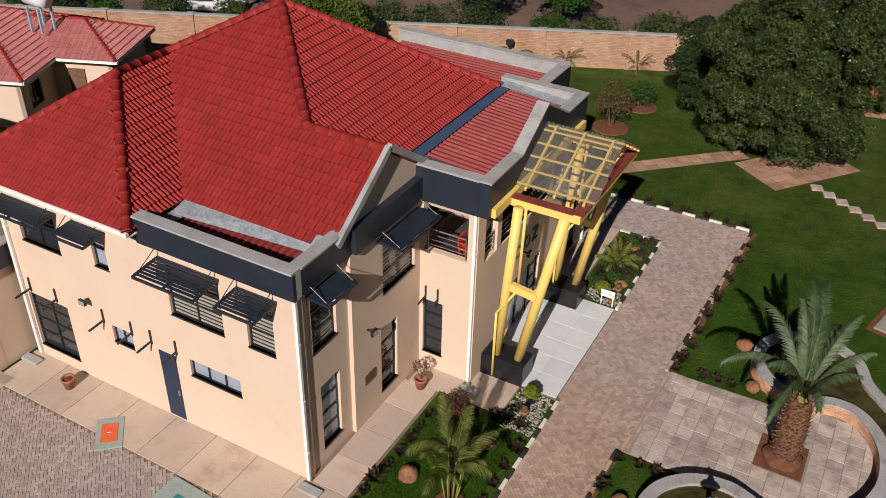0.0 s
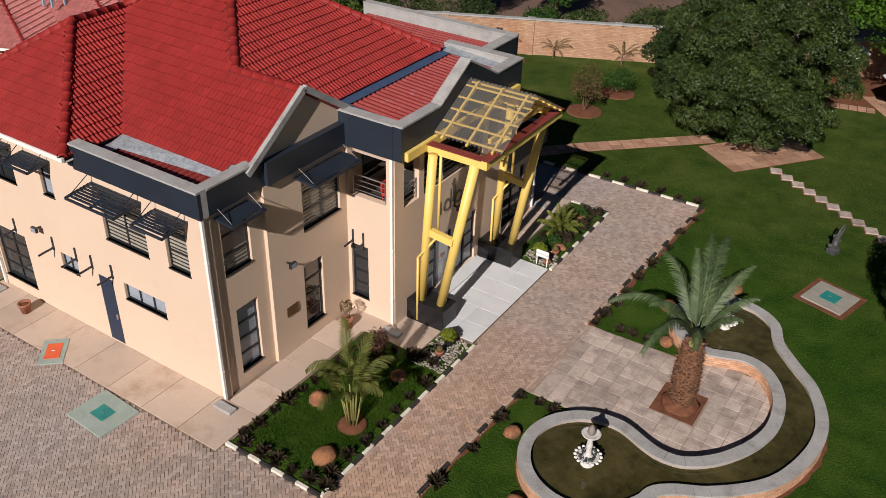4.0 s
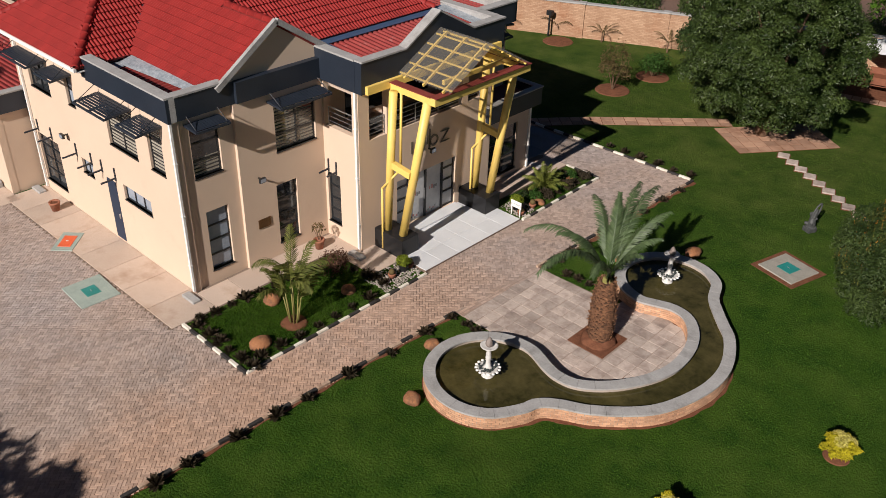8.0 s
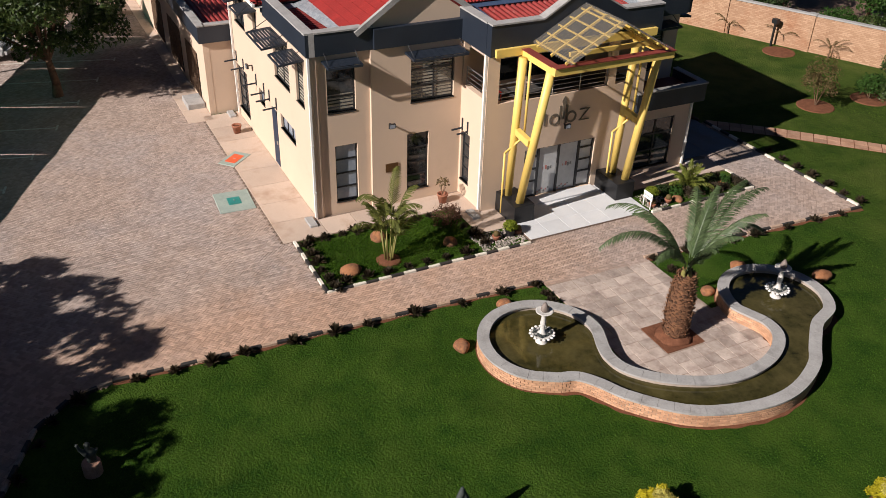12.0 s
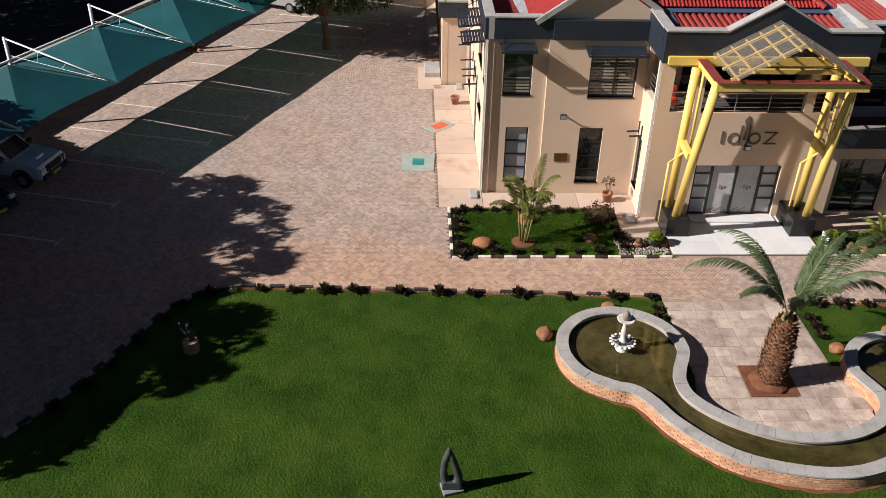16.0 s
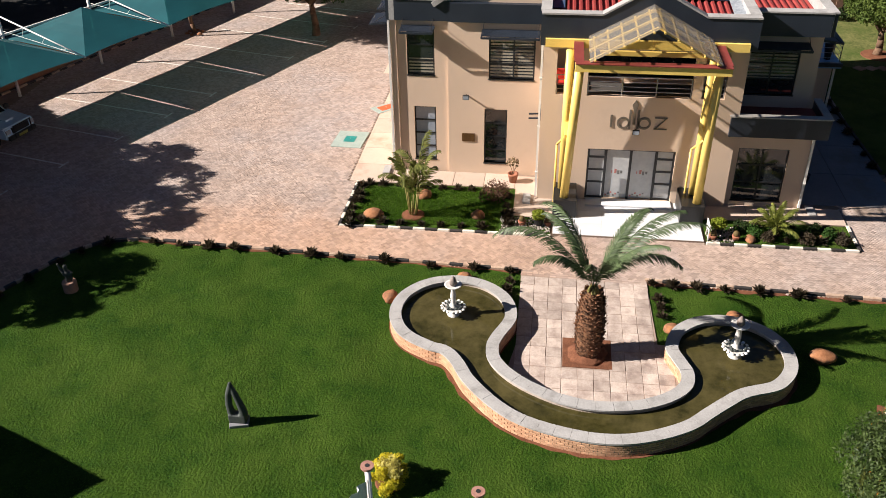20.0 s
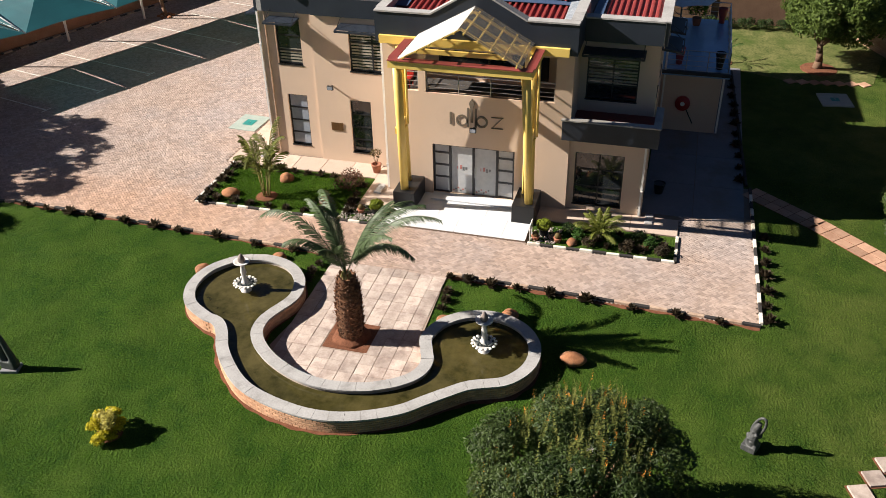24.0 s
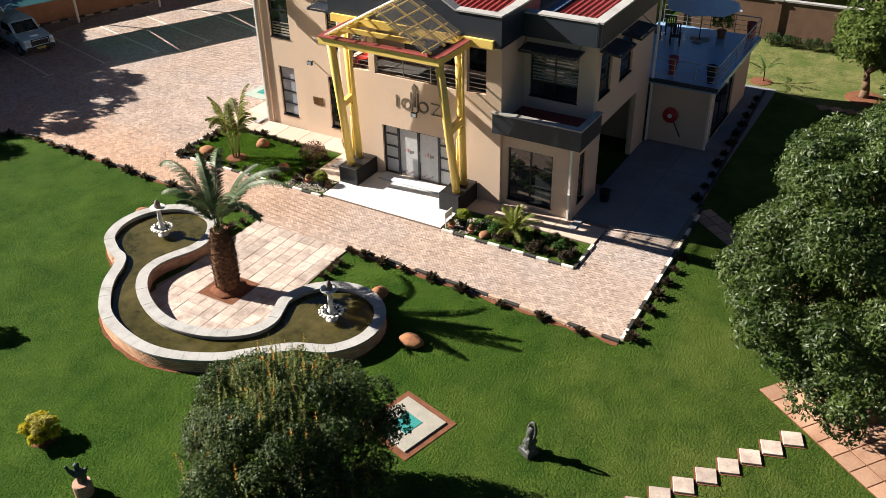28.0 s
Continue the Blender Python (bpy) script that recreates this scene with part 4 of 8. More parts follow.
slab_strip("pavement_south", -22.2, -9.2, 13.05, SY, 8, 1, CONCRETE, "concrete slab walk along the sunny side wall", "pavement")
slab_strip("pavement_east", -10.44, -9.2, SY, 20.1, 1, 4, CONCRETE, "concrete slab walk below the front windows", "pavement")
slab_strip("pavement_portico", -10.3, -6.9, 20.1, 21.72, 2, 1, CONCRETE, "stained concrete apron beside the portico", "pavement")
slab_strip("pavement_north_front", NX, -7.35, 27.5, 33.0, 1, 3, CONCRETE, "concrete strip under the corner window", "pavement", 0.09)
slab_strip("pavement_north", -26.0, -9.0, NY, 35.5, 6, 2, SHADE_GREY_CONC, "concrete yard north of the building, shade put into its blue-grey tone", "pavement", 0.03)
slab_strip("entrance_landing", PX, -5.6, 21.75, 27.4, 3, 6, LANDING, "pale grey tiled entrance landing", "landing", 0.12, 0.004)
single("entrance_step", box(PX, -7.85, 23.0, 26.4, 0.12, 0.2, 0.01), LANDING, (-8.1, 24.7, 0.12), "pale tiled doorstep below the glass doors", "step", kind="structure")


def kerb(name, pts, label, n_len=0.62, white_first=True, w=0.12, h=0.13, pale=None):
    t = thing(name, (*pts[0], 0), label, "kerb", kind="structure")
    flag = white_first
    for a, b in zip(pts, pts[1:]):
        a, b = Vector((*a, 0)), Vector((*b, 0))
        n = max(1, round((b - a).length / n_len))
        for i in range(n):
            p, q = a.lerp(b, i / n), a.lerp(b, (i + 0.97) / n)
            bm = bmesh.new()
            j = random.uniform(-0.012, 0.012)
            beam(bm, p + Vector((0, 0, h / 2 - 0.02 + j)), q + Vector((0, 0, h / 2 - 0.02 + j * 0.5)), w, h)
            bmesh.ops.bevel(bm, geom=bm.edges[:], offset=0.012, segments=1, affect="EDGES")
            part("kerb_block", bm, (pale or KERB_W) if flag else KERB_D, t, ("faded tan kerb block" if pale else "whitewashed kerb block") if flag else "black kerb block")
            flag = not flag
    return t


kerb("kerb_lawn", [(3.6, 0.55), (1.7, 1.8), (-0.4, 2.8), (-2.5, 3.75), (-3.35, 4.7), (-3.72, 6.0), (kerb_x(20.6), 20.6)], "faded tan and black kerb edging the big lawn", 0.5, pale=KERB_T)
kerb("kerb_north_lawn", [(kerb_x(25.05), 25.05), (kerb_x(35.95), 35.95)], "faded tan and black kerb beside the north lawn", 0.6, pale=KERB_T)
kerb("kerb_north_end", [(kerb_x(35.95) - 0.14, 35.95), (-12.0, 35.75)], "black and white kerb across the end of the paving", 0.6)
kerb("kerb_yard_north", [(-12.2, 35.6), (-25.5, 35.0)], "low kerb between the yard and the side lawn", 0.8, pale=KERB_D)
kerb("kerb_front_bed", [(-9.15, 13.45), (-5.5, 13.45), (-5.5, 21.7)], "black and white blocks round the planting bed", 0.48)
kerb("kerb_side_bed", [(-5.55, 27.5), (-5.55, 33.0), (-7.35, 33.0)], "black and white blocks round the side bed", 0.5)

# bare soil along the kerbs, where the grass stops short
for nm, pts, wd in (("soil_strip", [(kerb_x(6.0), 6.0), (kerb_x(20.6), 20.6)], 0.24), ("soil_strip", [(kerb_x(25.1), 25.1), (kerb_x(35.9), 35.9)], 0.34)):
    (xa, ya), (xb, yb) = pts
    bm = bmesh.new()
    edge = [(xa + (xb - xa) * i / 120 + wd * (0.62 + 0.14 * math.sin(i * 0.55) + 0.1 * math.sin(i * 0.21)), ya + (yb - ya) * i / 120) for i in range(121)]
    prism(bm, [(xa + 0.03, ya), *edge, (xb + 0.03, yb)], -0.05, 0.016)
    single(nm, bm, SOIL, (xa, ya, 0), "strip of bare red soil beside the kerb", "soil", kind="structure")

# beds
bed1 = [(-9.1, 13.5), (-5.56, 13.5), (-5.56, 21.65), (-6.85, 21.65), (-6.85, 20.15), (-9.1, 20.15)]
single("planting_bed", (lambda b: (prism(b, bed1, -0.1, 0.06), b)[1])(bmesh.new()), LAWN, (-7.3, 17, 0), "grassed planting bed before the windows", "flower bed", kind="structure")
bed2 = [(-7.3, 27.52), (-5.6, 27.52), (-5.6, 32.94), (-7.3, 32.94)]
single("planting_bed", (lambda b: (prism(b, bed2, -0.1, 0.06), b)[1])(bmesh.new()), LAWN, (-6.4, 30, 0), "planted bed beside the entrance landing", "flower bed", kind="structure")
rng = np.random.default_rng(5)


def blades(n, region, height, width, z0=0.0, lean=0.5):
    """Grass blades as thin triangles over a region given as a test and a box."""
    test, (x0, x1, y0, y1) = region
    p = np.column_stack([rng.uniform(x0, x1, n), rng.uniform(y0, y1, n)])
    p = p[[test(a, b) for a, b in p]]
    k = len(p)
    a = rng.uniform(0, 2 * np.pi, k)
    h = height * rng.uniform(0.6, 1.3, k)
    w = width * rng.uniform(0.7, 1.3, k)
    off = np.column_stack([np.cos(a), np.sin(a)])
    le = rng.uniform(-lean, lean, (k, 2)) * h[:, None]
    v = np.zeros((k, 3, 3))
    v[:, 0, :2], v[:, 1, :2], v[:, 2, :2] = p + off * w[:, None], p - off * w[:, None], p + le
    v[:, :2, 2], v[:, 2, 2] = z0, z0 + h
    return v.reshape(-1, 3).tolist(), np.arange(3 * k).reshape(-1, 3).tolist()


GRASS = leaf_mat("grass_blade", (0.029, 0.082, 0.004), (0.084, 0.164, 0.013), 0.6, 0.22, 0.6)
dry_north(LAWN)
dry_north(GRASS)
v, f = blades(22000, (lambda x, y: -8.7 < x < -5.85 and 13.9 < y < 19.6 and (x + 6.6) ** 2 + (y - 16.2) ** 2 > 0.1, (-9, -5.6, 13.6, 20)), 0.055, 0.014, 0.06)
raw("bed_grass", v, f, GRASS, None, "stuff", "thick green grass in the planting bed", "grass")


# ---- herringbone pavers ----
NO_PAVE = [(-22.25, -9.15, 13.0, 40), (-9.2, -5.44, 13.4, 21.9), (-8.7, -5.55, 21.7, 27.45), (-9, -5.5, 27.4, 33.06), (-40, -9.0, 31, 40), (-45, -22.2, 13.0, 40), (-2.3, 4, 13.0, 40)]


def pavers(x0, x1, y0, y1, W=0.105):
    c = math.sqrt(0.5)
    n = int((x1 - x0 + y1 - y0) / W) + 4
    i, j = np.meshgrid(np.arange(-n, n), np.arange(-n, n))
    i, j = i.ravel(), j.ravel()
    cx, cy = i + 2 * j, i - 2 * j
    out = []
    ox, oy = (x0 + x1) / 2, (y0 + y1) / 2
    for dx, dy, hx, hy in ((1.0, 0.5, 1.0, 0.5), (0.5, 2.0, 0.5, 1.0)):
        a, b = (cx + dx) * W, (cy + dy) * W
        px, py = ox + c * (a - b), oy + c * (a + b)
        ok = (px > x0) & (px < x1) & (py > y0) & (py < y1)
        for r in NO_PAVE:
            ok &= ~((px > r[0]) & (px < r[1]) & (py > r[2]) & (py < r[3]))
        px, py = px[ok], py[ok]
        out.append((px, py, hx * W - 0.006, hy * W - 0.006))
    return out


def in_poly(px, py, poly):
    r = np.zeros(len(px), bool)
    j = len(poly) - 1
    for i in range(len(poly)):
        (xi, yi), (xj, yj) = poly[i], poly[j]
        if yi != yj:
            r ^= ((yi > py) != (yj > py)) & (px < (xj - xi) * (py - yi) / (yj - yi) + xi)
        j = i
    return r


def build_pavers(x0, x1, y0, y1, near=None):
    """Bricks in 45-degree herringbone; those in the near box are pieces of their own, the rest one part."""
    c = math.sqrt(0.5)
    V, made = [], 0
    for px, py, hx, hy in pavers(x0, x1, y0, y1):
        ok = in_poly(px, py, YARD)
        px, py = px[ok], py[ok]
        zz = 0.035 + rng.normal(0, 0.0025, len(px))
        if near:
            own = (px > near[0]) & (px < near[1]) & (py > near[2]) & (py < near[3])
            me = bpy.data.meshes.new("paver")
            bm = box(-hx, hx, -hy, hy, -0.03, 0, 0.004)
            bm.transform(Matrix.Rotation(radians(45), 4, "Z"))
            bm.to_mesh(me)
            bm.free()
            me.materials.append(PAVER)
            for x, y, z in zip(px[own][:150], py[own][:150], zz[own][:150]):
                ob = new("paver", me)
                ob.parent = yard
                ob.location = (x + 10, y - 10, z)
            keep = ~own
            keep[np.flatnonzero(own)[150:]] = True
            px, py, zz = px[keep], py[keep], zz[keep]
        k = len(px)
        q = np.zeros((k, 8, 3))
        for s, (a, b, lo) in enumerate(((-hx, -hy, 0), (hx, -hy, 0), (hx, hy, 0), (-hx, hy, 0), (-hx - 0.003, -hy - 0.003, 1), (hx + 0.003, -hy - 0.003, 1), (hx + 0.003, hy + 0.003, 1), (-hx - 0.003, hy + 0.003, 1))):
            q[:, s, 0], q[:, s, 1], q[:, s, 2] = px + c * (a - b) + 10, py + c * (a + b) - 10, zz - lo * 0.025
        V.append(q)
    V = np.concatenate(V)
    k = len(V)
    base = (np.arange(k) * 8)[:, None]
    F = np.concatenate([base + np.array(s) for s in ((0, 1, 2, 3), (4, 5, 1, 0), (5, 6, 2, 1), (6, 7, 3, 2), (7, 4, 0, 3))])
    me = bpy.data.meshes.new("pavers")
    me.vertices.add(8 * k)
    me.vertices.foreach_set("co", V.reshape(-1))
    me.loops.add(4 * len(F))
    me.loops.foreach_set("vertex_index", F.reshape(-1).astype(np.int32))
    me.polygons.add(len(F))
    me.polygons.foreach_set("loop_start", np.arange(0, 4 * len(F), 4, dtype=np.int32))
    me.polygons.foreach_set("use_smooth", np.zeros(len(F), dtype=bool))
    me.update(calc_edges=True)
    me.materials.append(PAVERS)
    ob = new("pavers", me)
    ob.parent = yard
    return tagged(ob, "", "", "", "stuff")


# painted bay lines
LINE = mat("white_road_paint", (0.55, 0.53, 0.48), (0.7, 0.68, 0.62), 3, 25, 0.8, 0.1, stain=(0.35, 0.28, 0.22), stain_at=0.6, stain_scale=4)

# inspection lids let into the ground
TEALPAINT = mat("teal_paint", (0.012, 0.17, 0.155), (0.025, 0.24, 0.22), 2, 20, 0.6, 0.1)
GREYGREEN = mat("grey_green_cement", (0.24, 0.30, 0.27), (0.33, 0.39, 0.35), 2, 20, 0.85, 0.15)
ORANGE = mat("orange_red_paint", (0.62, 0.09, 0.03), (0.72, 0.14, 0.05), 2, 20, 0.6, 0.1)


def lid(at, sx, sy, rot, centre, label, rim=GREYGREEN, c=0.27, z=0.07):
    t = thing("inspection_cover", at, label, "manhole cover")
    part("surround", box(at[0] - sx, at[0] + sx, at[1] - sy, at[1] + sy, -0.05, z, 0.012), rim, t)
    cv = part("cover_plate", box(at[0] - sx * c, at[0] + sx * c, at[1] - sy * c, at[1] + sy * c, z - 0.01, z + 0.012, 0.004), centre, t)
    bm = bmesh.new()
    tube(bm, (at[0] - 0.06, at[1], z + 0.02), (at[0] + 0.06, at[1], z + 0.02), 0.012, n=6)
    part("lifting_handle", bm, STEEL, cv)
    t.rotation_euler = (0, 0, radians(rot))
    return t


lid((-13.2, 12.22, 0), 0.85, 0.72, -3, TEALPAINT, "grey-green cement cover with a teal square, in the paving", c=0.36)
lid((-17.0, 13.25, 0), 0.42, 0.68, 43, ORANGE, "grey cement cover with an orange-red centre", c=0.6)
lid((4.1, 32.0, 0), 0.8, 0.8, -15, TEALPAINT, "pale cement cover with a turquoise square, in the lawn", mat("blue_grey_cement", (0.24, 0.225, 0.19), (0.34, 0.32, 0.275), 2, 20, 0.85, 0.15), 0.4)
bm = bmesh.new()
prism(bm, [(4.1 + 1.42 * math.cos(radians(30 + 90 * k)), 32.0 + 1.42 * math.sin(radians(30 + 90 * k))) for k in range(4)], -0.05, 0.02)
single("soil_patch", bm, SOIL, (4.1, 32, 0), "bare red soil round the cover", "soil", kind="structure")

# palm court of square slabs
court = thing("palm_court", (1, 22.9, 0), "court of square tan slabs round the palm", "paving", kind="structure")

# ---- lily pond ----
def spline(pts, n=6):
    out, k = [], len(pts)
    for i in range(k):
        p0, p1, p2, p3 = (Vector((*pts[(i + d) % k], 0)) for d in (-1, 0, 1, 2))
        for j in range(n):
            t = j / n
            q = 0.5 * (2 * p1 + (p2 - p0) * t + (2 * p0 - 5 * p1 + 4 * p2 - p3) * t * t + (3 * p1 - p0 - 3 * p2 + p3) * t * t * t)
            out.append((q.x, q.y))
    return out


def arc(c, r, a0, a1, n):
    return [(c[0] + r * math.cos(radians(a0 + (a1 - a0) * i / (n - 1))), c[1] + r * math.sin(radians(a0 + (a1 - a0) * i / (n - 1)))) for i in range(n)]


OUT = spline(arc((0.28, 18.6), 2.1, -18, -305, 10) + [(1.95, 20.22), (2.5, 20.32), (3.1, 20.8), (3.6, 21.5), (3.98, 22.35), (4.12, 23.2), (4.0, 24.2), (3.65, 25.0), (3.15, 25.55), (2.6, 25.68), (2.05, 25.5)]
             + arc((1.52, 27.28), 1.96, -95, -352, 9) + [(3.9, 27.0), (4.42, 26.43), (4.96, 25.86), (5.43, 25.02), (5.73, 24.15), (5.82, 23.3), (5.74, 22.48), (5.5, 21.55), (5.12, 20.7), (4.5, 19.96), (3.68, 19.26), (2.88, 18.82), (2.44, 18.45)], 6)


def resample(pts, step):
    out, acc = [], 0.0
    P = [Vector((*p, 0)) for p in pts] + [Vector((*pts[0], 0))]
    total = sum((b - a).length for a, b in zip(P, P[1:]))
    n = int(total / step)
    step = total / n
    want = 0.0
    for a, b in zip(P, P[1:]):
        d = (b - a).length
        while want <= acc + d - 1e-6 and len(out) < n:
            q = a.lerp(b, (want - acc) / d)
            out.append((q.x, q.y))
            want += step
        acc += d
    return out


OUT = resample(OUT, 0.12)
_area = sum(a[0] * b[1] - b[0] * a[1] for a, b in zip(OUT, OUT[1:] + OUT[:1]))


def offset(pts, d):
    """Moves a closed line inward by d."""
    s = 1 if _area > 0 else -1
    out, k = [], len(pts)
    for i in range(k):
        a, b = Vector((*pts[i - 2], 0)), Vector((*pts[(i + 2) % k], 0))
        t = (b - a).normalized()
        out.append((pts[i][0] - s * t.y * d, pts[i][1] + s * t.x * d))
    return out


POND_TOP, POND_WATER = 0.5, 0.33
pond = thing("garden_pond", (2.5, 23, 0), "winding brick pond with grey coping and dark water", "pond")


def band(bm, a, b, z0, z1):
    """A closed wall between two lines, from z0 up to z1."""
    k = len(a)
    ra = [[bm.verts.new((x, y, z)) for x, y in a] for z in (z0, z1)]
    rb = [[bm.verts.new((x, y, z)) for x, y in b] for z in (z0, z1)]
    for i in range(k):
        j = (i + 1) % k
        bm.faces.new((ra[0][i], ra[0][j], ra[1][j], ra[1][i]))
        bm.faces.new((rb[0][j], rb[0][i], rb[1][i], rb[1][j]))
        bm.faces.new((ra[1][i], ra[1][j], rb[1][j], rb[1][i]))


bm = bmesh.new()
band(bm, offset(OUT, 0.035), offset(OUT, 0.35), -0.05, POND_TOP - 0.055)
pond_wall = part("pond_wall", bm, MORTAR, pond)
WATER = mat("dark_green_pond_water", (0.024, 0.022, 0.007), (0.058, 0.05, 0.016), 0.5, 4, 0.06, 0.02, spec=0.35, stain=(0.08, 0.066, 0.024), stain_at=0.55, stain_scale=0.7)
bm = bmesh.new()
inner = offset(OUT, 0.34)
bm.faces.new([bm.verts.new((x, y, POND_WATER)) for x, y in inner])
bmesh.ops.triangulate(bm, faces=bm.faces[:])
part("water", bm, WATER, pond, "dark greenish still water")
# coping slabs
seg = 4
IN = offset(OUT, 0.4)
for i in range(0, len(OUT), seg):
    span = min(seg, len(OUT) - i)
    idx = [(i + k) % len(OUT) for k in range(span + 1)]
    bm = bmesh.new()
    o, q = [OUT[k] for k in idx], [IN[k] for k in idx]
    ct = Vector((sum(p[0] for p in o + q) / (2 * span + 2), sum(p[1] for p in o + q) / (2 * span + 2)))
    poly = [tuple(ct + (Vector(p) - ct) * 0.985) for p in o] + [tuple(ct + (Vector(p) - ct) * 0.985) for p in q[::-1]]
    z = POND_TOP + random.uniform(-0.004, 0.004)
    prism(bm, poly, z - 0.055, z)
    part("coping_slab", bm, COPING, pond)
# face bricks, five courses, half overlapped
brick_me = bpy.data.meshes.new("brick")
bm = box(-0.105, 0.105, -0.045, 0.045, -0.034, 0.034, 0.004)
bm.to_mesh(brick_me)
bm.free()
brick_me.materials.append(BRICK)
line = resample(offset(OUT, 0.06), 0.1125)
rest, count = bmesh.new(), 0
for course in range(5):
    z = 0.045 + course * 0.08
    for i in range(course % 2, len(line), 2):
        a, b = Vector(line[i - 1]), Vector(line[(i + 1) % len(line)])
        m = Matrix.Translation((line[i][0], line[i][1], z)) @ Matrix.Rotation(math.atan2(b.y - a.y, b.x - a.x), 4, "Z")
        if count < 300 and line[i][0] > 2.4 and 17 < line[i][1] < 26.4 and (line[i][0] > 4.5 or line[i][1] < 19.9):
            ob = new("brick", brick_me)
            ob.parent = pond_wall
            ob.matrix_local = Matrix.Translation(-where(pond_wall)) @ m
            count += 1
        else:
            k0 = len(rest.verts)
            bx(rest, -0.105, 0.105, -0.045, 0.045, -0.034, 0.034)
            rest.verts.ensure_lookup_table()
            for vtx in rest.verts[k0:]:
                vtx.co = m @ vtx.co
tagged(part("bricks", rest, BRICK, pond_wall), kind="stuff")
bm = bmesh.new()
ring_in, tight, wide_line = offset(OUT, 0.2), offset(OUT, -0.02), offset(OUT, -0.27)
ring_out = []
for i, (p, q) in enumerate(zip(tight, wide_line)):
    k = (0.62 + 0.38 * math.sin(i * 0.083 + 2.2) * math.sin(i * 0.031 + 0.4)) ** 2 * (0.75 + 0.25 * math.sin(i * 0.9)) * min(1.0, max(0.12, (p[0] - 1.4) / 2.2))
    ring_out.append((p[0] + (q[0] - p[0]) * k, p[1] + (q[1] - p[1]) * k))
band(bm, ring_out, ring_in, -0.05, 0.012)
single("soil_edge", bm, SOIL, (2.5, 23, 0), "strip of bare red soil round the pond", "soil", kind="structure")

# court slabs
part("court_bedding", (lambda b: (prism(b, [(-3.1, 20.68), (-2.9, 25.08), (0.8, 25.2), (0.85, 25.65), (2.6, 25.75), (3.7, 25.1), (4.2, 23.4), (3.6, 21.4), (2.5, 20.5), (1.0, 20.75)], -0.1, 0.033), b)[1])(bmesh.new()), mat("dark_sandy_joint", (0.25, 0.185, 0.145), (0.33, 0.25, 0.20), 3, 30, 0.95, 0.3), court)
slab_me = None
COURT_IN = offset(OUT, 0.22)
CT = 0.49
for i in range(15):
    for j in range(10):
        x, y = -2.68 + CT * (i + 0.5), 20.7 + CT * (j + 0.5)
        if inside(x, y, COURT_IN) or x > 4.4 or (j == 9 and x < 0.9):
            continue
        if 0.72 < x < 2.15 and 22.2 < y < 23.7:
            continue
        if slab_me is None:
            ob = mesh_object("court_slab", box(-CT / 2 + 0.008, CT / 2 - 0.008, -CT / 2 + 0.008, CT / 2 - 0.008, -0.03, 0, 0.005), SLAB)
            slab_me = ob.data
        else:
            ob = new("court_slab", slab_me)
        ob.parent = court
        ob.location = (x - 1 + random.uniform(-0.006, 0.006), y - 22.9 + random.uniform(-0.006, 0.006), 0.045 + random.uniform(-0.004, 0.004))
        ob.rotation_euler = (0, 0, random.choice((0, 1, 2, 3)) * math.pi / 2)

# edging course between drive and court
edge_me = bpy.data.meshes.new("edging_brick")
bm = box(-0.05, 0.05, -0.1, 0.1, -0.04, 0, 0.004)
bm.to_mesh(edge_me)
bm.free()
edge_me.materials.append(PAVER)
for i in range(21):
    ob = new("edging_brick", edge_me)
    ob.parent = court
    ob.location = (-3.06 + 0.2 * i / 20 - 1 + 0.25, 20.78 + 0.21 * i - 22.9, 0.047)
    ob.rotation_euler = (0, 0, -0.045)
    ob2 = new("edging_brick", edge_me)
    ob2.parent = court
    ob2.location = (-3.06 + 0.2 * i / 20 - 1 + 0.12, 20.78 + 0.21 * i - 22.9, 0.046)
    ob2.rotation_euler = (0, 0, -0.045)

# ---- fountains ----
FINIAL = mat("weathered_cast_finial", (0.13, 0.10, 0.085), (0.27, 0.225, 0.20), 6, 30, 0.85, 0.3)


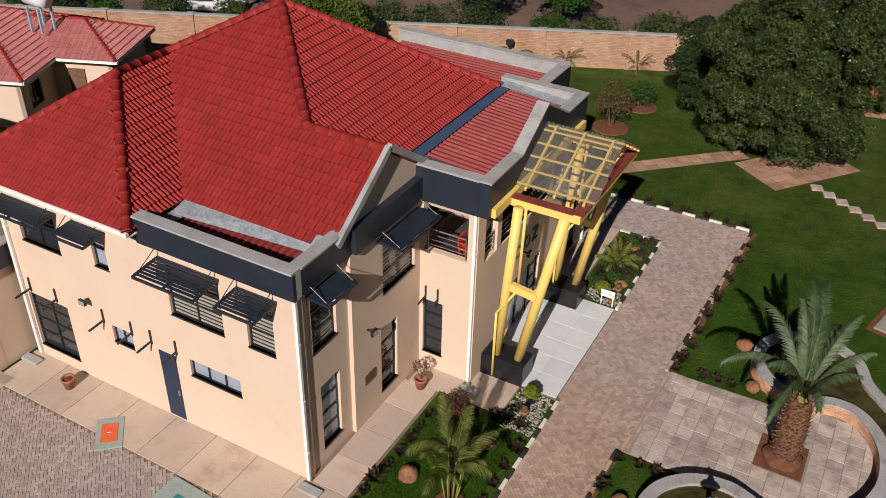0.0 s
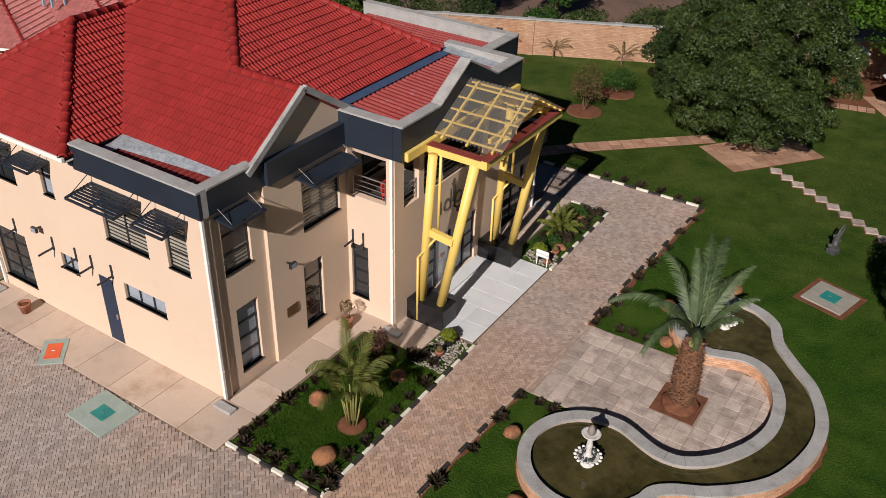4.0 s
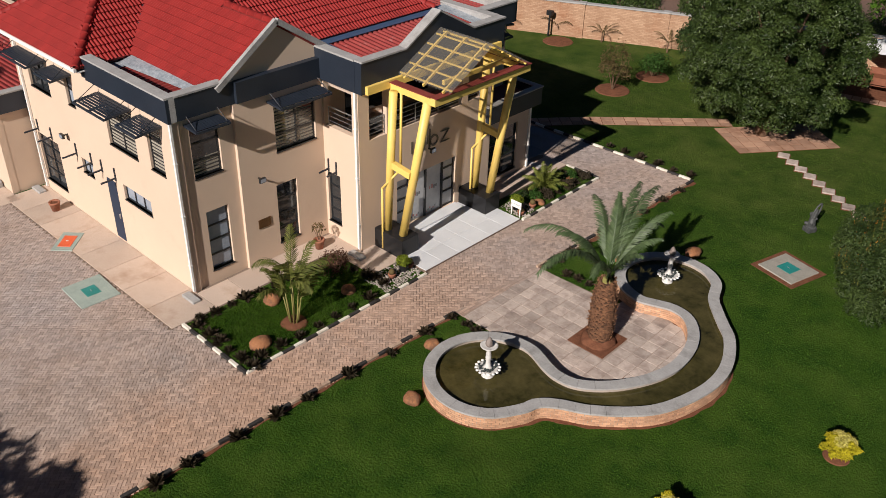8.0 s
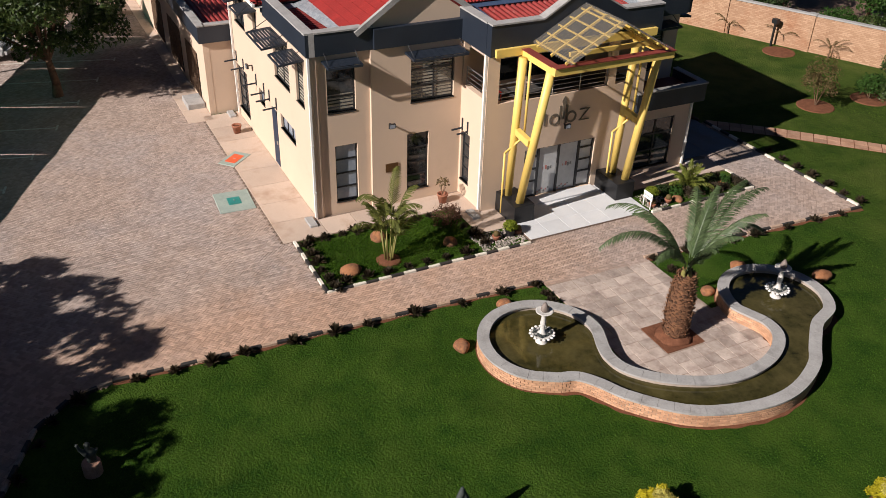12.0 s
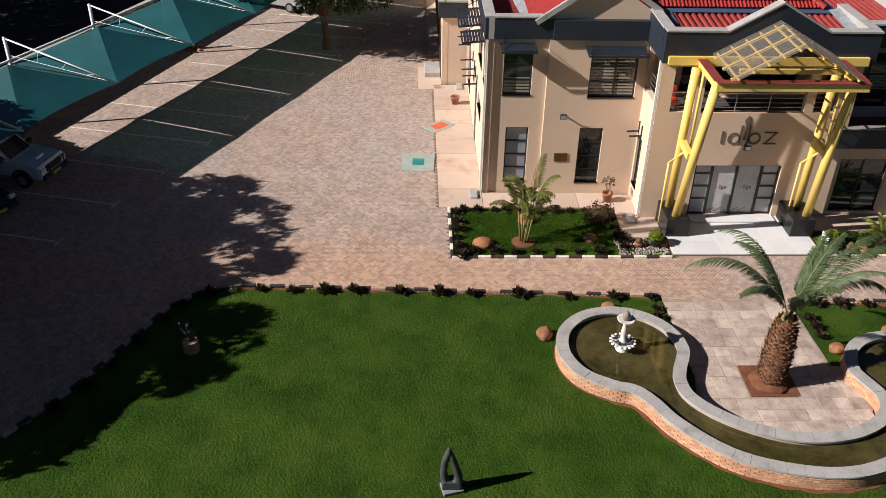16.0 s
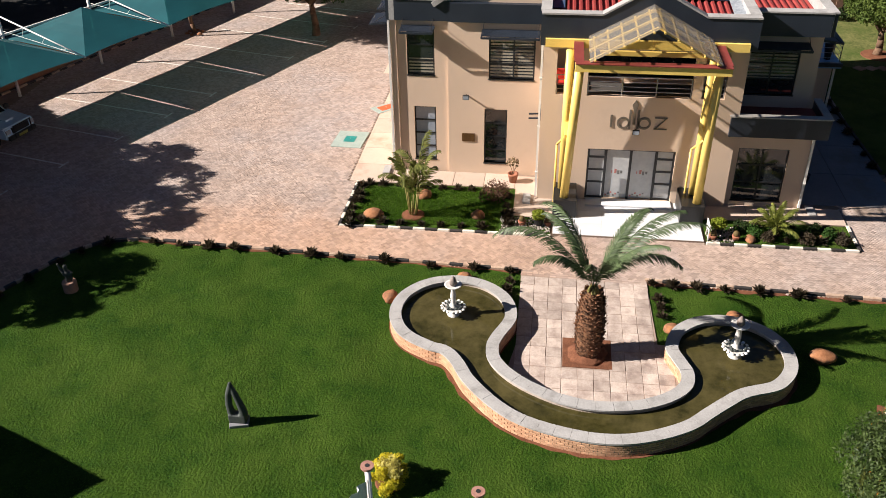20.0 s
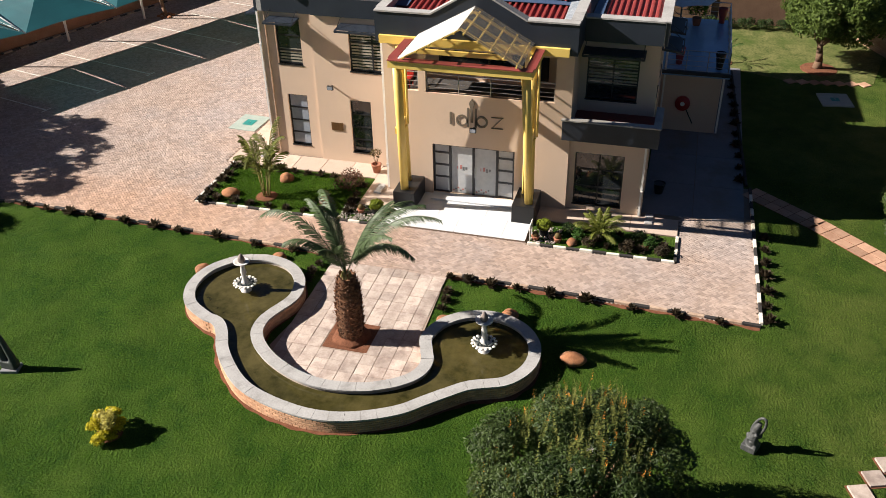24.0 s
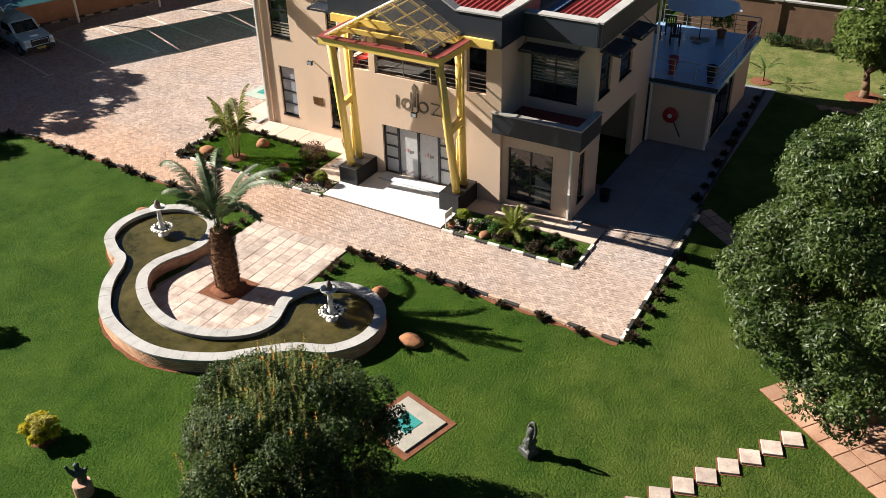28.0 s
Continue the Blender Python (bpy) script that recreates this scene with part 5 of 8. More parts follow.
def fountain(at, label):
    x, y = at
    t = thing("fountain", (x, y, POND_WATER - 0.1), label, "fountain", "fountains in the pond")
    z = POND_WATER
    bm = bmesh.new()
    lathe(bm, (x, y, z - 0.1), [(0.2, 0), (0.2, 0.12), (0.13, 0.16), (0.1, 0.3), (0.16, 0.36)], 16)
    part("foot", bm, CAST, t, "", True)
    bm = bmesh.new()
    lathe(bm, (x, y, z + 0.2), [(0.12, 0), (0.24, 0.04), (0.32, 0.1), (0.335, 0.13), (0.29, 0.12), (0.12, 0.08)], 24)
    bowl = part("shell_bowl", bm, CAST, t, "white scalloped basin", True)
    for k in range(16):
        a = 2 * math.pi * k / 16
        bm = bmesh.new()
        bmesh.ops.create_icosphere(bm, subdivisions=2, radius=0.055)
        bm.transform(Matrix.Translation((x + 0.375 * math.cos(a), y + 0.375 * math.sin(a), z + 0.32)) @ Matrix.Diagonal((1, 1, 0.55, 1)))
        part("scallop", bm, WHITE, bowl, "", True)
    g = np.random.default_rng(3)
    bm = bmesh.new()
    for k in range(26):
        a, q = g.uniform(0, 6.28), g.uniform(0.16, 0.32)
        bmesh.ops.create_icosphere(bm, subdivisions=1, radius=g.uniform(0.03, 0.055), matrix=Matrix.Translation((x + q * math.cos(a), y + q * math.sin(a), z + 0.35)))
    tagged(part("basin_gravel", bm, DARKSTONE, bowl, "dark pebbles in the basin"), kind="stuff")
    bm = bmesh.new()
    lathe(bm, (x, y, z + 0.3), [(0.15, 0), (0.15, 0.05), (0.09, 0.1), (0.075, 0.3), (0.1, 0.42), (0.085, 0.55), (0.06, 0.75), (0.1, 0.82)], 16)
    part("stem", bm, CAST, t, "", True)
    bm = bmesh.new()
    lathe(bm, (x, y, z + 1.1), [(0.08, 0), (0.18, 0.03), (0.28, 0.08), (0.285, 0.1), (0.24, 0.09), (0.05, 0.06)], 20)
    part("upper_bowl", bm, CAST, t, "", True)
    bm = bmesh.new()
    lathe(bm, (x, y, z + 1.17), [(0.09, 0), (0.125, 0.06), (0.115, 0.17), (0.065, 0.28), (0.015, 0.34)], 12)
    part("finial", bm, FINIAL, t, "brownish-grey pine-cone finial", True)
    return t


fountain((0.22, 18.6), "white cast fountain with shell basin and pine-cone top")
fountain((1.42, 27.42), "grey-white cast fountain with shell basin in the pond")

# ---- plants ----
def leaf_cloud(blobs, n, size, seed, flat=0.35, shell=0.72, aspect=0.45):
    """Leaves as small bent blades over the shells of blobs (x, y, z, r, squash)."""
    g = np.random.default_rng(seed)
    b = np.array(blobs, float)
    pick = g.choice(len(b), n, p=b[:, 3] ** 2 / (b[:, 3] ** 2).sum())
    d = g.normal(size=(n, 3))
    d /= np.linalg.norm(d, axis=1)[:, None]
    d[:, 2] = np.where(d[:, 2] < -0.55, -d[:, 2], d[:, 2])
    rad = b[pick, 3] * (shell + (1.06 - shell) * g.random(n) ** 0.7)
    lump = 1 + 0.16 * np.sin(5.1 * d[:, 0] + pick) * np.cos(4.3 * d[:, 1] - pick) + 0.08 * np.sin(11 * d[:, 2] + 7 * d[:, 0])
    c = b[pick, :3] + d * (rad * lump)[:, None] * np.column_stack([np.ones(n), np.ones(n), b[pick, 4]])
    nrm = d + g.normal(size=(n, 3)) * 0.75 + np.array([0, 0, flat * 1.6])
    nrm /= np.linalg.norm(nrm, axis=1)[:, None]
    u = np.cross(nrm, g.normal(size=(n, 3)))
    u /= np.linalg.norm(u, axis=1)[:, None]
    w = np.cross(nrm, u)
    s = size * g.uniform(0.6, 1.35, n)[:, None]
    v = np.stack([c - u * s, c + w * s * aspect - nrm * s * 0.1, c + u * s, c - w * s * aspect - nrm * s * 0.1], 1)
    return v.reshape(-1, 3), np.arange(4 * n).reshape(-1, 4)


def cloud_part(name, v, f, material, parent, label=""):
    ob = raw(name, (v - np.array(where(parent))).tolist(), f.tolist(), material, parent)
    return tagged(ob, label)


def blob_set(c, r, h0, h1, n, br, seed, squash=0.8):
    """Tufts over the shell of an uneven dome of radius r between two heights, and some inside."""
    g = np.random.default_rng(seed)
    out = []
    zc, rz, rr = h0 + (h1 - h0) * 0.46, (h1 - h0) * 0.5 - br * 0.5, r - br * 0.75
    for i in range(n):
        v = 1 - 2 * (i + 0.5) / n
        a = 2.399963 * i + g.uniform(-0.25, 0.25)
        q = math.sqrt(max(0.0, 1 - v * v))
        k = g.uniform(0.78, 1.04) if i % 5 else g.uniform(0.35, 0.7)
        k *= 1 + 0.1 * math.sin(3 * a + seed) * q
        low = 0.8 if v < 0 else 1.0
        out.append((c[0] + rr * k * q * math.cos(a), c[1] + rr * k * q * math.sin(a), zc + rz * k * v * (0.92 if v < 0 else 1.08), br * g.uniform(0.6, 1.25) * (1.0 if low == 1.0 else 0.9), squash))
    return out


def tree(name, at, trunk_h, r, crown, n, size, material, label, category="tree", bark=None, seed=1, extra=None, group=""):
    x, y = at
    bark = bark or BARK
    t = thing(name, (x, y, 0), label, category, group)
    top = Vector((x + 0.1, y - 0.1, trunk_h))
    bm = bmesh.new()
    ps = [Vector((x, y, -0.05)), Vector((x + 0.04, y + 0.03, trunk_h * 0.35)), Vector((x + 0.12, y - 0.04, trunk_h * 0.7)), top]
    rs = [r * 1.35, r, r * 0.85, r * 0.7]
    for (a, b), (ra, rb) in zip(zip(ps, ps[1:]), zip(rs, rs[1:])):
        tube(bm, a, b, ra, rb, 10)
    part("trunk", bm, bark, t, "", True)
    step = max(1, len(crown) // 9)
    for b in crown[::step]:
        bm = bmesh.new()
        e = Vector(b[:3])
        mid = top.lerp(e, 0.5) + Vector((0, 0, 0.2))
        tube(bm, top - Vector((0, 0, 0.1)), mid, r * 0.42, r * 0.25, 7)
        tube(bm, mid, e, r * 0.25, r * 0.08, 7)
        part("limb", bm, bark, t, "", True)
    v, f = leaf_cloud(crown, n, size, seed)
    cloud_part("crown", v, f, material, t)
    if extra:
        m2, n2, s2, lab = extra
        v, f = leaf_cloud([(b[0], b[1], b[2] + 0.1, b[3] * 1.06, b[4]) for b in crown], n2, s2, seed + 9, shell=0.97)
        cloud_part("blossom" if "flower" in lab else "young_leaves", v, f, m2, t, lab)
    return t


def rosette(at, r, n, material, label, seed, category="shrub", group="", h=None, wide=0.05):
    """A tuft of pointed blades."""
    g = np.random.default_rng(seed)
    V, F = [], []
    for i in range(n):
        a = 2.4 * i + g.uniform(-0.2, 0.2)
        el = radians(g.uniform(12, 85))
        L = r * g.uniform(0.75, 1.15)
        d = np.array([math.cos(a) * math.cos(el), math.sin(a) * math.cos(el), math.sin(el) * (h or 1)])
        s = np.array([-math.sin(a), math.cos(a), 0]) * wide * r / 0.3
        p0, p1, p2 = d * 0.02, d * L * 0.55 + [0, 0, 0.02], d * L - [0, 0, 0.06 * r]
        k = len(V)
        V += [p0 - s * 0.5, p0 + s * 0.5, p1 + s, p2, p1 - s]
        F += [(k, k + 1, k + 2, k + 3, k + 4)]
    ob = raw("rosette_shrub" if category == "shrub" else category, [tuple(p) for p in V], F, material)
    ob.location = (at[0], at[1], at[2] if len(at) > 2 else 0.03)
    return tagged(ob, label, category, group)


ros = [rosette((0, 0, 0), 0.33, 46, LEAF_PURPLE, "dark clumped rosette shrub beside the kerb", 3 + k, group="shrubs along the kerbs") for k in range(3)]
spots = [(kerb_x(y) + 0.22, y) for y in (6.65, 7.81, 8.94, 9.97, 11.49, 12.9, 14.05, 15.68, 17.39, 18.97, 20.3)]
spots += [(-3.2, 5.0), (-2.6, 4.2), (-1.7, 3.75), (-0.6, 3.2), (0.5, 2.75), (1.6, 2.3), (2.6, 1.6)]
spots += [(-2.2 + 0.45 * k, 20.35 - 0.06 * k) for k in range(4)]
spots += [(kerb_x(y) + 0.25, y) for y in (25.3, 25.95, 26.8, 27.7, 28.9, 30.2, 31.7, 33.2, 34.6)] + [(-2.2 + 0.5 * k, 25.4) for k in range(1, 4)]
spots += [(-2.6 - 0.9 * k, 36.2) for k in range(7)] + [(-12.6 - 1.15 * k, 35.35 - 0.04 * k) for k in range(11)]
spots += [(-8.95 + 0.02 * k, 14.0 + 0.62 * k) for k in range(9)] + [(-8.6 + 0.6 * k, 13.75) for k in range(6)] + [(-5.8, 14.3 + 0.78 * k) for k in range(7)] + [(-8.3 + 0.7 * k, 19.9) for k in range(3)]
spots += [(-6.9 + 0.5 * (k % 3), 29.6 + 0.42 * k) for k in range(8)]
g2 = np.random.default_rng(11)
for k, (x, y) in enumerate(spots):
    s = g2.uniform(0.75, 1.2)
    m = Matrix.Translation((x + g2.uniform(-0.05, 0.05), y + g2.uniform(-0.05, 0.05), 0.03)) @ Matrix.Rotation(g2.uniform(0, 6.28), 4, "Z")
    ob = copy_thing(ros[k % 3], m)
    ob.scale = (s, s, s)
for k, o in enumerate(ros):
    o.location = (-7.0 + 0.45 * k, 20.0, 0.05)


def boulder(at, r, seed, label="rounded brown boulder on the grass"):
    bm = bmesh.new()
    bmesh.ops.create_icosphere(bm, subdivisions=3, radius=1)
    g = np.random.default_rng(seed)
    s = Vector((g.uniform(0.85, 1.25), g.uniform(0.85, 1.3), g.uniform(0.6, 0.85)))
    for v in bm.verts:
        k = 1 + 0.17 * noise.noise(v.co * 1.2 + Vector((seed * 3.7, 0, 0))) + 0.07 * noise.noise(v.co * 3.1 + Vector((0, seed, 0)))
        v.co = Vector((v.co.x * s.x * r, v.co.y * s.y * r, v.co.z * s.z * r * 1.0)) * k
    bm.transform(Matrix.Translation((at[0], at[1], r * 0.45)))
    return single("boulder", bm, STONE, (at[0], at[1], 0), label, "boulder", "garden boulders", smooth=True)


for k, (x, y, r) in enumerate(((-6.35, 14.65, 0.42), (-8.1, 16.45, 0.42), (-6.65, 18.8, 0.38), (-0.85, 16.3, 0.33), (-2.3, 18.7, 0.3), (-0.8, 27.8, 0.4), (-0.05, 25.7, 0.28), (0.95, 30.2, 0.42), (-5.95, 29.15, 0.28), (-6.3, 31.9, 0.26))):
    boulder((x, y), r * 0.76, k + 1)

# date palm
palm = thing("date_palm", (1.48, 22.98, 0), "young date palm with rough scaly trunk and grey-green fronds", "palm")
bm = bmesh.new()
PALM_LINE = [(0.34, -0.02), (0.39, 0.35), (0.41, 0.9), (0.40, 1.5), (0.34, 2.05), (0.25, 2.45)]
lathe(bm, (1.48, 22.98, 0), PALM_LINE, 18)
rag = random.Random(44)
for row in range(31):
    z = 0.03 + row * 0.08
    r = next(r0 + (r1 - r0) * (z - z0) / (z1 - z0) for (r0, z0), (r1, z1) in zip(PALM_LINE, PALM_LINE[1:]) if z0 <= z <= z1)
    for k in range(13):
        a = 2 * math.pi * (k + 0.5 * (row % 2) + rag.uniform(-0.18, 0.18)) / 13
        p = Vector((1.48 + r * math.cos(a), 22.98 + r * math.sin(a), z + rag.uniform(-0.02, 0.02)))
        o, t1 = Vector((math.cos(a), math.sin(a), 0)), Vector((-math.sin(a), math.cos(a), 0))
        out, up, w = rag.uniform(0.03, 0.11), rag.uniform(0.06, 0.16), rag.uniform(0.055, 0.09)
        q = [p + t1 * w, p - t1 * w, p - t1 * w * 0.6 + o * out * 0.6 + Vector((0, 0, up * 0.7)), p + o * out + Vector((0, 0, up)), p + t1 * w * 0.6 + o * out * 0.6 + Vector((0, 0, up * 0.7))]
        vs = [bm.verts.new(e) for e in q]
        back = bm.verts.new(p - o * 0.03 + Vector((0, 0, up * 0.75)))
        bm.faces.new((vs[0], vs[4], vs[3], vs[2], vs[1]))
        bm.faces.new((vs[4], back, vs[3]))
        bm.faces.new((vs[3], back, vs[2]))
        if rag.random() < 0.35:
            e = p + o * out
            tube(bm, e, e + o * rag.uniform(0.02, 0.08) + t1 * rag.uniform(-0.06, 0.06) + Vector((0, 0, rag.uniform(0.02, 0.12))), 0.008, 0.004, 4)
part("trunk", bm, PALMBARK, palm, "scaly brown palm trunk")


def frond(base, az, el, length, droop, leaf, n=46, seed=0, wide=0.016, bare=4):
    """Points of a feather leaf: a drooping rib with two rows of leaflets."""
    g = np.random.default_rng(seed)
    V, F = [], []
    p = Vector(base)
    d = Vector((math.cos(az) * math.cos(el), math.sin(az) * math.cos(el), math.sin(el)))
    side = Vector((-math.sin(az), math.cos(az), 0))
    rib = []
    for i in range(n + 1):
        rib.append((p.copy(), d.copy()))
        p = p + d * (length / n)
        d = (d + Vector((0, 0, -droop / n * (0.4 + 1.6 * i / n)))).normalized()
    w = 0.028
    for (a, da), (b, db) in zip(rib, rib[1:]):
        k = len(V)
        ww = w * 0.6
        V += [a + side * ww, a - side * ww, b - side * ww, b + side * ww]
        F.append((k, k + 1, k + 2, k + 3))
    for i in range(bare, n):
        a, da = rib[i]
        up = side.cross(da).normalized()
        f = i / n
        L = leaf * (0.35 + 0.65 * math.sin(math.pi * min(1, 0.12 + f * 0.95)) ** 0.7)
        for s in (-1, 1):
            q = (side * s * 0.7 + da * 0.85 + up * g.uniform(0.2, 0.65)).normalized()
            t = a + q * L * g.uniform(0.85, 1.1) - Vector((0, 0, 0.16 * L))
            m = a + q * L * 0.45
            k = len(V)
            V += [a - da * wide * 0.7, m - da * wide, t, m + da * wide, a + da * wide * 0.7]
            F.append((k, k + 1, k + 2, k + 3, k + 4))
    return V, F


def fronds(parent, base, specs, leaf, material, n=46, wide=0.016, bare=4):
    for k, (az, el, length, droop) in enumerate(specs):
        V, F = frond(base, radians(az), radians(el), length, droop, leaf, n, k, wide, bare)
        o = where(parent)
        raw("frond", [tuple(v - o) for v in V], F, material, parent)


PETIOLE = mat("pale_green_leaf_stalk", (0.16, 0.15, 0.04), (0.26, 0.23, 0.07), 3, 30, 0.6, 0.2)
g3 = np.random.default_rng(21)
spec = [(258, 67, 4.1, 1.85), (216, 70, 3.8, 1.75), (285, 72, 2.6, 1.8), (96, 70, 4.2, 1.45), (106, 73, 3.8, 1.3), (140, 70, 3.5, 1.5), (66, 74, 3.2, 1.3), (80, 70, 3.3, 1.9), (348, 78, 2.2, 1.4), (235, 76, 3.0, 1.5), (120, 78, 3.0, 1.1), (20, 78, 2.6, 1.3)]
spec = [(az, el - 6, n, w + 0.12) for az, el, n, w in spec]
for k, (az, el, n, w) in enumerate(spec):
    a, bm = radians(az), bmesh.new()
    tube(bm, (1.48 + 0.17 * math.cos(a), 22.98 + 0.17 * math.sin(a), 2.3), (1.48 + 0.11 * math.cos(a), 22.98 + 0.11 * math.sin(a), 2.62), 0.06, 0.03, 6)
    part("leaf_base", bm, PETIOLE, palm, "pale green leaf stalk")
fronds(palm, (1.48, 22.98, 2.5), spec, 0.48, LEAF_PALM, 104, 0.021, 20)
bm = bmesh.new()
prism(bm, [(0.72, 22.2), (2.16, 22.2), (2.16, 23.72), (0.72, 23.72)], -0.05, 0.055)
single("palm_soil", bm, SOIL, (1.44, 23, 0), "square of bare red soil round the palm", "soil", kind="structure")
bm = bmesh.new()
heap = random.Random(8)
lathe(bm, (1.46, 22.97, 0.05), [(0.64, 0), (0.55, 0.05), (0.44, 0.12), (0.33, 0.18), (0.05, 0.2)], 22)
for v in bm.verts:
    v.co += Vector((heap.uniform(-0.045, 0.045), heap.uniform(-0.045, 0.045), heap.uniform(-0.01, 0.02)))
single("soil_mound", bm, SOIL, (1.46, 22.97, 0.05), "heap of red soil at the foot of the palm", "soil", kind="structure", smooth=True)

# feathery clump palm in the bed
clump = thing("clump_palm", (-6.55, 16.22, 0.05), "slender clumping palm with several stems in the bed", "palm")
for k in range(8):
    a = k * 0.8
    bm = bmesh.new()
    tip = Vector((-6.55 + 0.3 * math.cos(a), 16.22 + 0.3 * math.sin(a), 0.85 + 0.3 * (k % 4)))
    tube(bm, (-6.55 + 0.12 * math.cos(a), 16.22 + 0.12 * math.sin(a), 0.0), tip, 0.035, 0.022, 6)
    part("stem", bm, PETIOLE, clump, "yellowish-green cane", True)
    fronds(clump, tip, [(math.degrees(a) + d, e, g3.uniform(1.2, 1.9), g3.uniform(1.5, 2.8)) for d, e in ((0, 82), (95, 64))], 0.46, LEAF_CLUMP, 26, 0.031, 6)
bm = bmesh.new()
lathe(bm, (-6.55, 16.22, 0.05), [(0.52, 0), (0.4, 0.05), (0.1, 0.09)], 16)
single("soil_mound", bm, SOIL, (-6.55, 16.22, 0.05), "small mound of red soil under the palm", "soil", kind="structure", smooth=True)

# low palm and greenery in the side bed
LEAF_DWARF = leaf_mat("yellow_green_leaf", (0.10, 0.125, 0.02), (0.23, 0.25, 0.055))
p2 = thing("dwarf_palm", (-6.5, 30.1, 0.05), "low bright green dwarf palm in the side bed", "palm")
fronds(p2, (-6.5, 30.1, 0.25), [(k * 137.5, 84 - 2.6 * k, g3.uniform(1.0, 1.4), 1.5) for k in range(18)], 0.3, LEAF_DWARF, 24, 0.022)


def bush(name, at, r, h, n, size, material, label, seed, category="bush", extra=None, group=""):
    t = thing(name, (at[0], at[1], 0), label, category, group)
    bm = bmesh.new()
    for k in range(5):
        a = k * 1.3
        tube(bm, (at[0], at[1], 0), (at[0] + r * 0.5 * math.cos(a), at[1] + r * 0.5 * math.sin(a), h * 0.6), 0.03, 0.012, 5)
    part("stem", bm, BARK, t)
    g = np.random.default_rng(seed)
    bl = [(at[0], at[1], h * 0.5, r * 0.8, h / r * 0.55)] + [(at[0] + r * 0.5 * math.cos(a), at[1] + r * 0.5 * math.sin(a), h * g.uniform(0.35, 0.75), r * g.uniform(0.4, 0.55), 0.9) for a in g.uniform(0, 6.28, 7)]
    v, f = leaf_cloud(bl, n, size, seed)
    v[:, 2] = np.maximum(v[:, 2], 0.02)
    cloud_part("foliage", v, f, material, t)
    if extra:
        v, f = leaf_cloud([(b[0], b[1], b[2] + h * 0.28, b[3] * 0.8, b[4]) for b in bl], extra[1], size, seed + 1, shell=0.95)
        v[:, 2] = np.maximum(v[:, 2], 0.05)
        cloud_part("new_growth", v, f, extra[0], t, extra[2])
    return t


LEAF_POT = leaf_mat("lime_green_leaf", (0.11, 0.15, 0.012), (0.23, 0.27, 0.03))
LEAF_LIME = leaf_mat("lime_leaf", (0.30, 0.28, 0.010), (0.62, 0.52, 0.03))
def golden_bush(x, y, seed):
    """A loose mound of tufts with bare gaps and paler leaves on its crest."""
    t = thing("golden_bush", (x, y, 0), "loose golden-leaved bush with paler crest on the lawn", "bush", "golden bushes")
    g = np.random.default_rng(seed)
    bm = bmesh.new()
    tufts = [(x + 0.05, y, 0.34, 0.34, 0.85)]
    for k in range(13):
        a, q = 2.4 * k + g.uniform(-0.3, 0.3), g.uniform(0.2, 0.5)
        z = g.uniform(0.16, 0.5) if q > 0.34 else g.uniform(0.5, 0.72)
        tufts.append((x + q * math.cos(a), y + q * math.sin(a), z, g.uniform(0.1, 0.2), 0.9))
        tube(bm, (x, y, 0), tufts[-1][:3], 0.02, 0.008, 5)
    part("stem", bm, BARK, t)
    v, f = leaf_cloud(tufts, 3000, 0.062, seed, shell=0.45, aspect=0.34)
    v[:, 2] = np.maximum(v[:, 2], 0.02)
    cloud_part("foliage", v, f, LEAF_LIME, t)
    v, f = leaf_cloud([(x + dx, y + dy, 0.66 + dz, 0.2, 0.6) for dx, dy, dz in ((0.1, 0.1, 0.02), (-0.12, 0.14, 0.0), (0.05, -0.12, 0.03), (0.2, 0.2, -0.06))], 900, 0.055, seed + 5, shell=0.6, aspect=0.34)
    cloud_part("new_growth", v, f, LEAF_YELLOW, t, "pale yellow new leaves")


for x, y, s in ((7.35, 17.7, 1), (9.6, 23.35, 2)):
    golden_bush(x, y, s)
    single("soil_ring", (lambda b: (lathe(b, (x, y, 0), [(0.4, -0.02), (0.36, 0.03), (0.2, 0.05)], 20), b)[1])(bmesh.new()), SOIL, (x, y, 0), "ring of bare soil under the bush", "soil", kind="structure")
for x, y, r, h in ((-6.25, 21.2, 0.26, 0.55), (-6.3, 28.0, 0.28, 0.6)):
    t = thing("potted_shrub", (x, y, 0.06), "round lime-green shrub in a dark pot", "potted plant")
    bm = bmesh.new()
    lathe(bm, (x, y, 0.06), [(0.15, 0), (0.2, 0.3), (0.22, 0.32), (0.18, 0.31)], 16)
    part("pot", bm, BLACKTILE, t)
    v, f = leaf_cloud([(x, y, 0.5, r, 0.75)], 1100, 0.045, 4)
    cloud_part("foliage", v, f, LEAF_POT, t)
for x, y in ((-6.2, 20.55), (-5.85, 27.75), (-5.9, 28.6), (-6.25, 21.55)):
    t = thing("clay_pot", (x, y, 0.06), "terracotta pot with a small cactus among pebbles", "plant pot")
    bm = bmesh.new()
    lathe(bm, (x, y, 0.06), [(0.1, 0), (0.15, 0.16), (0.16, 0.2), (0.12, 0.2)], 14)
    part("pot", bm, TERRACOTTA, t, "", True)
    bm = bmesh.new()
    lathe(bm, (x, y, 0.24), [(0.09, 0), (0.13, 0.1), (0.09, 0.19), (0.02, 0.22)], 10)
    part("cactus", bm, LEAF_DRY, t, "", True)
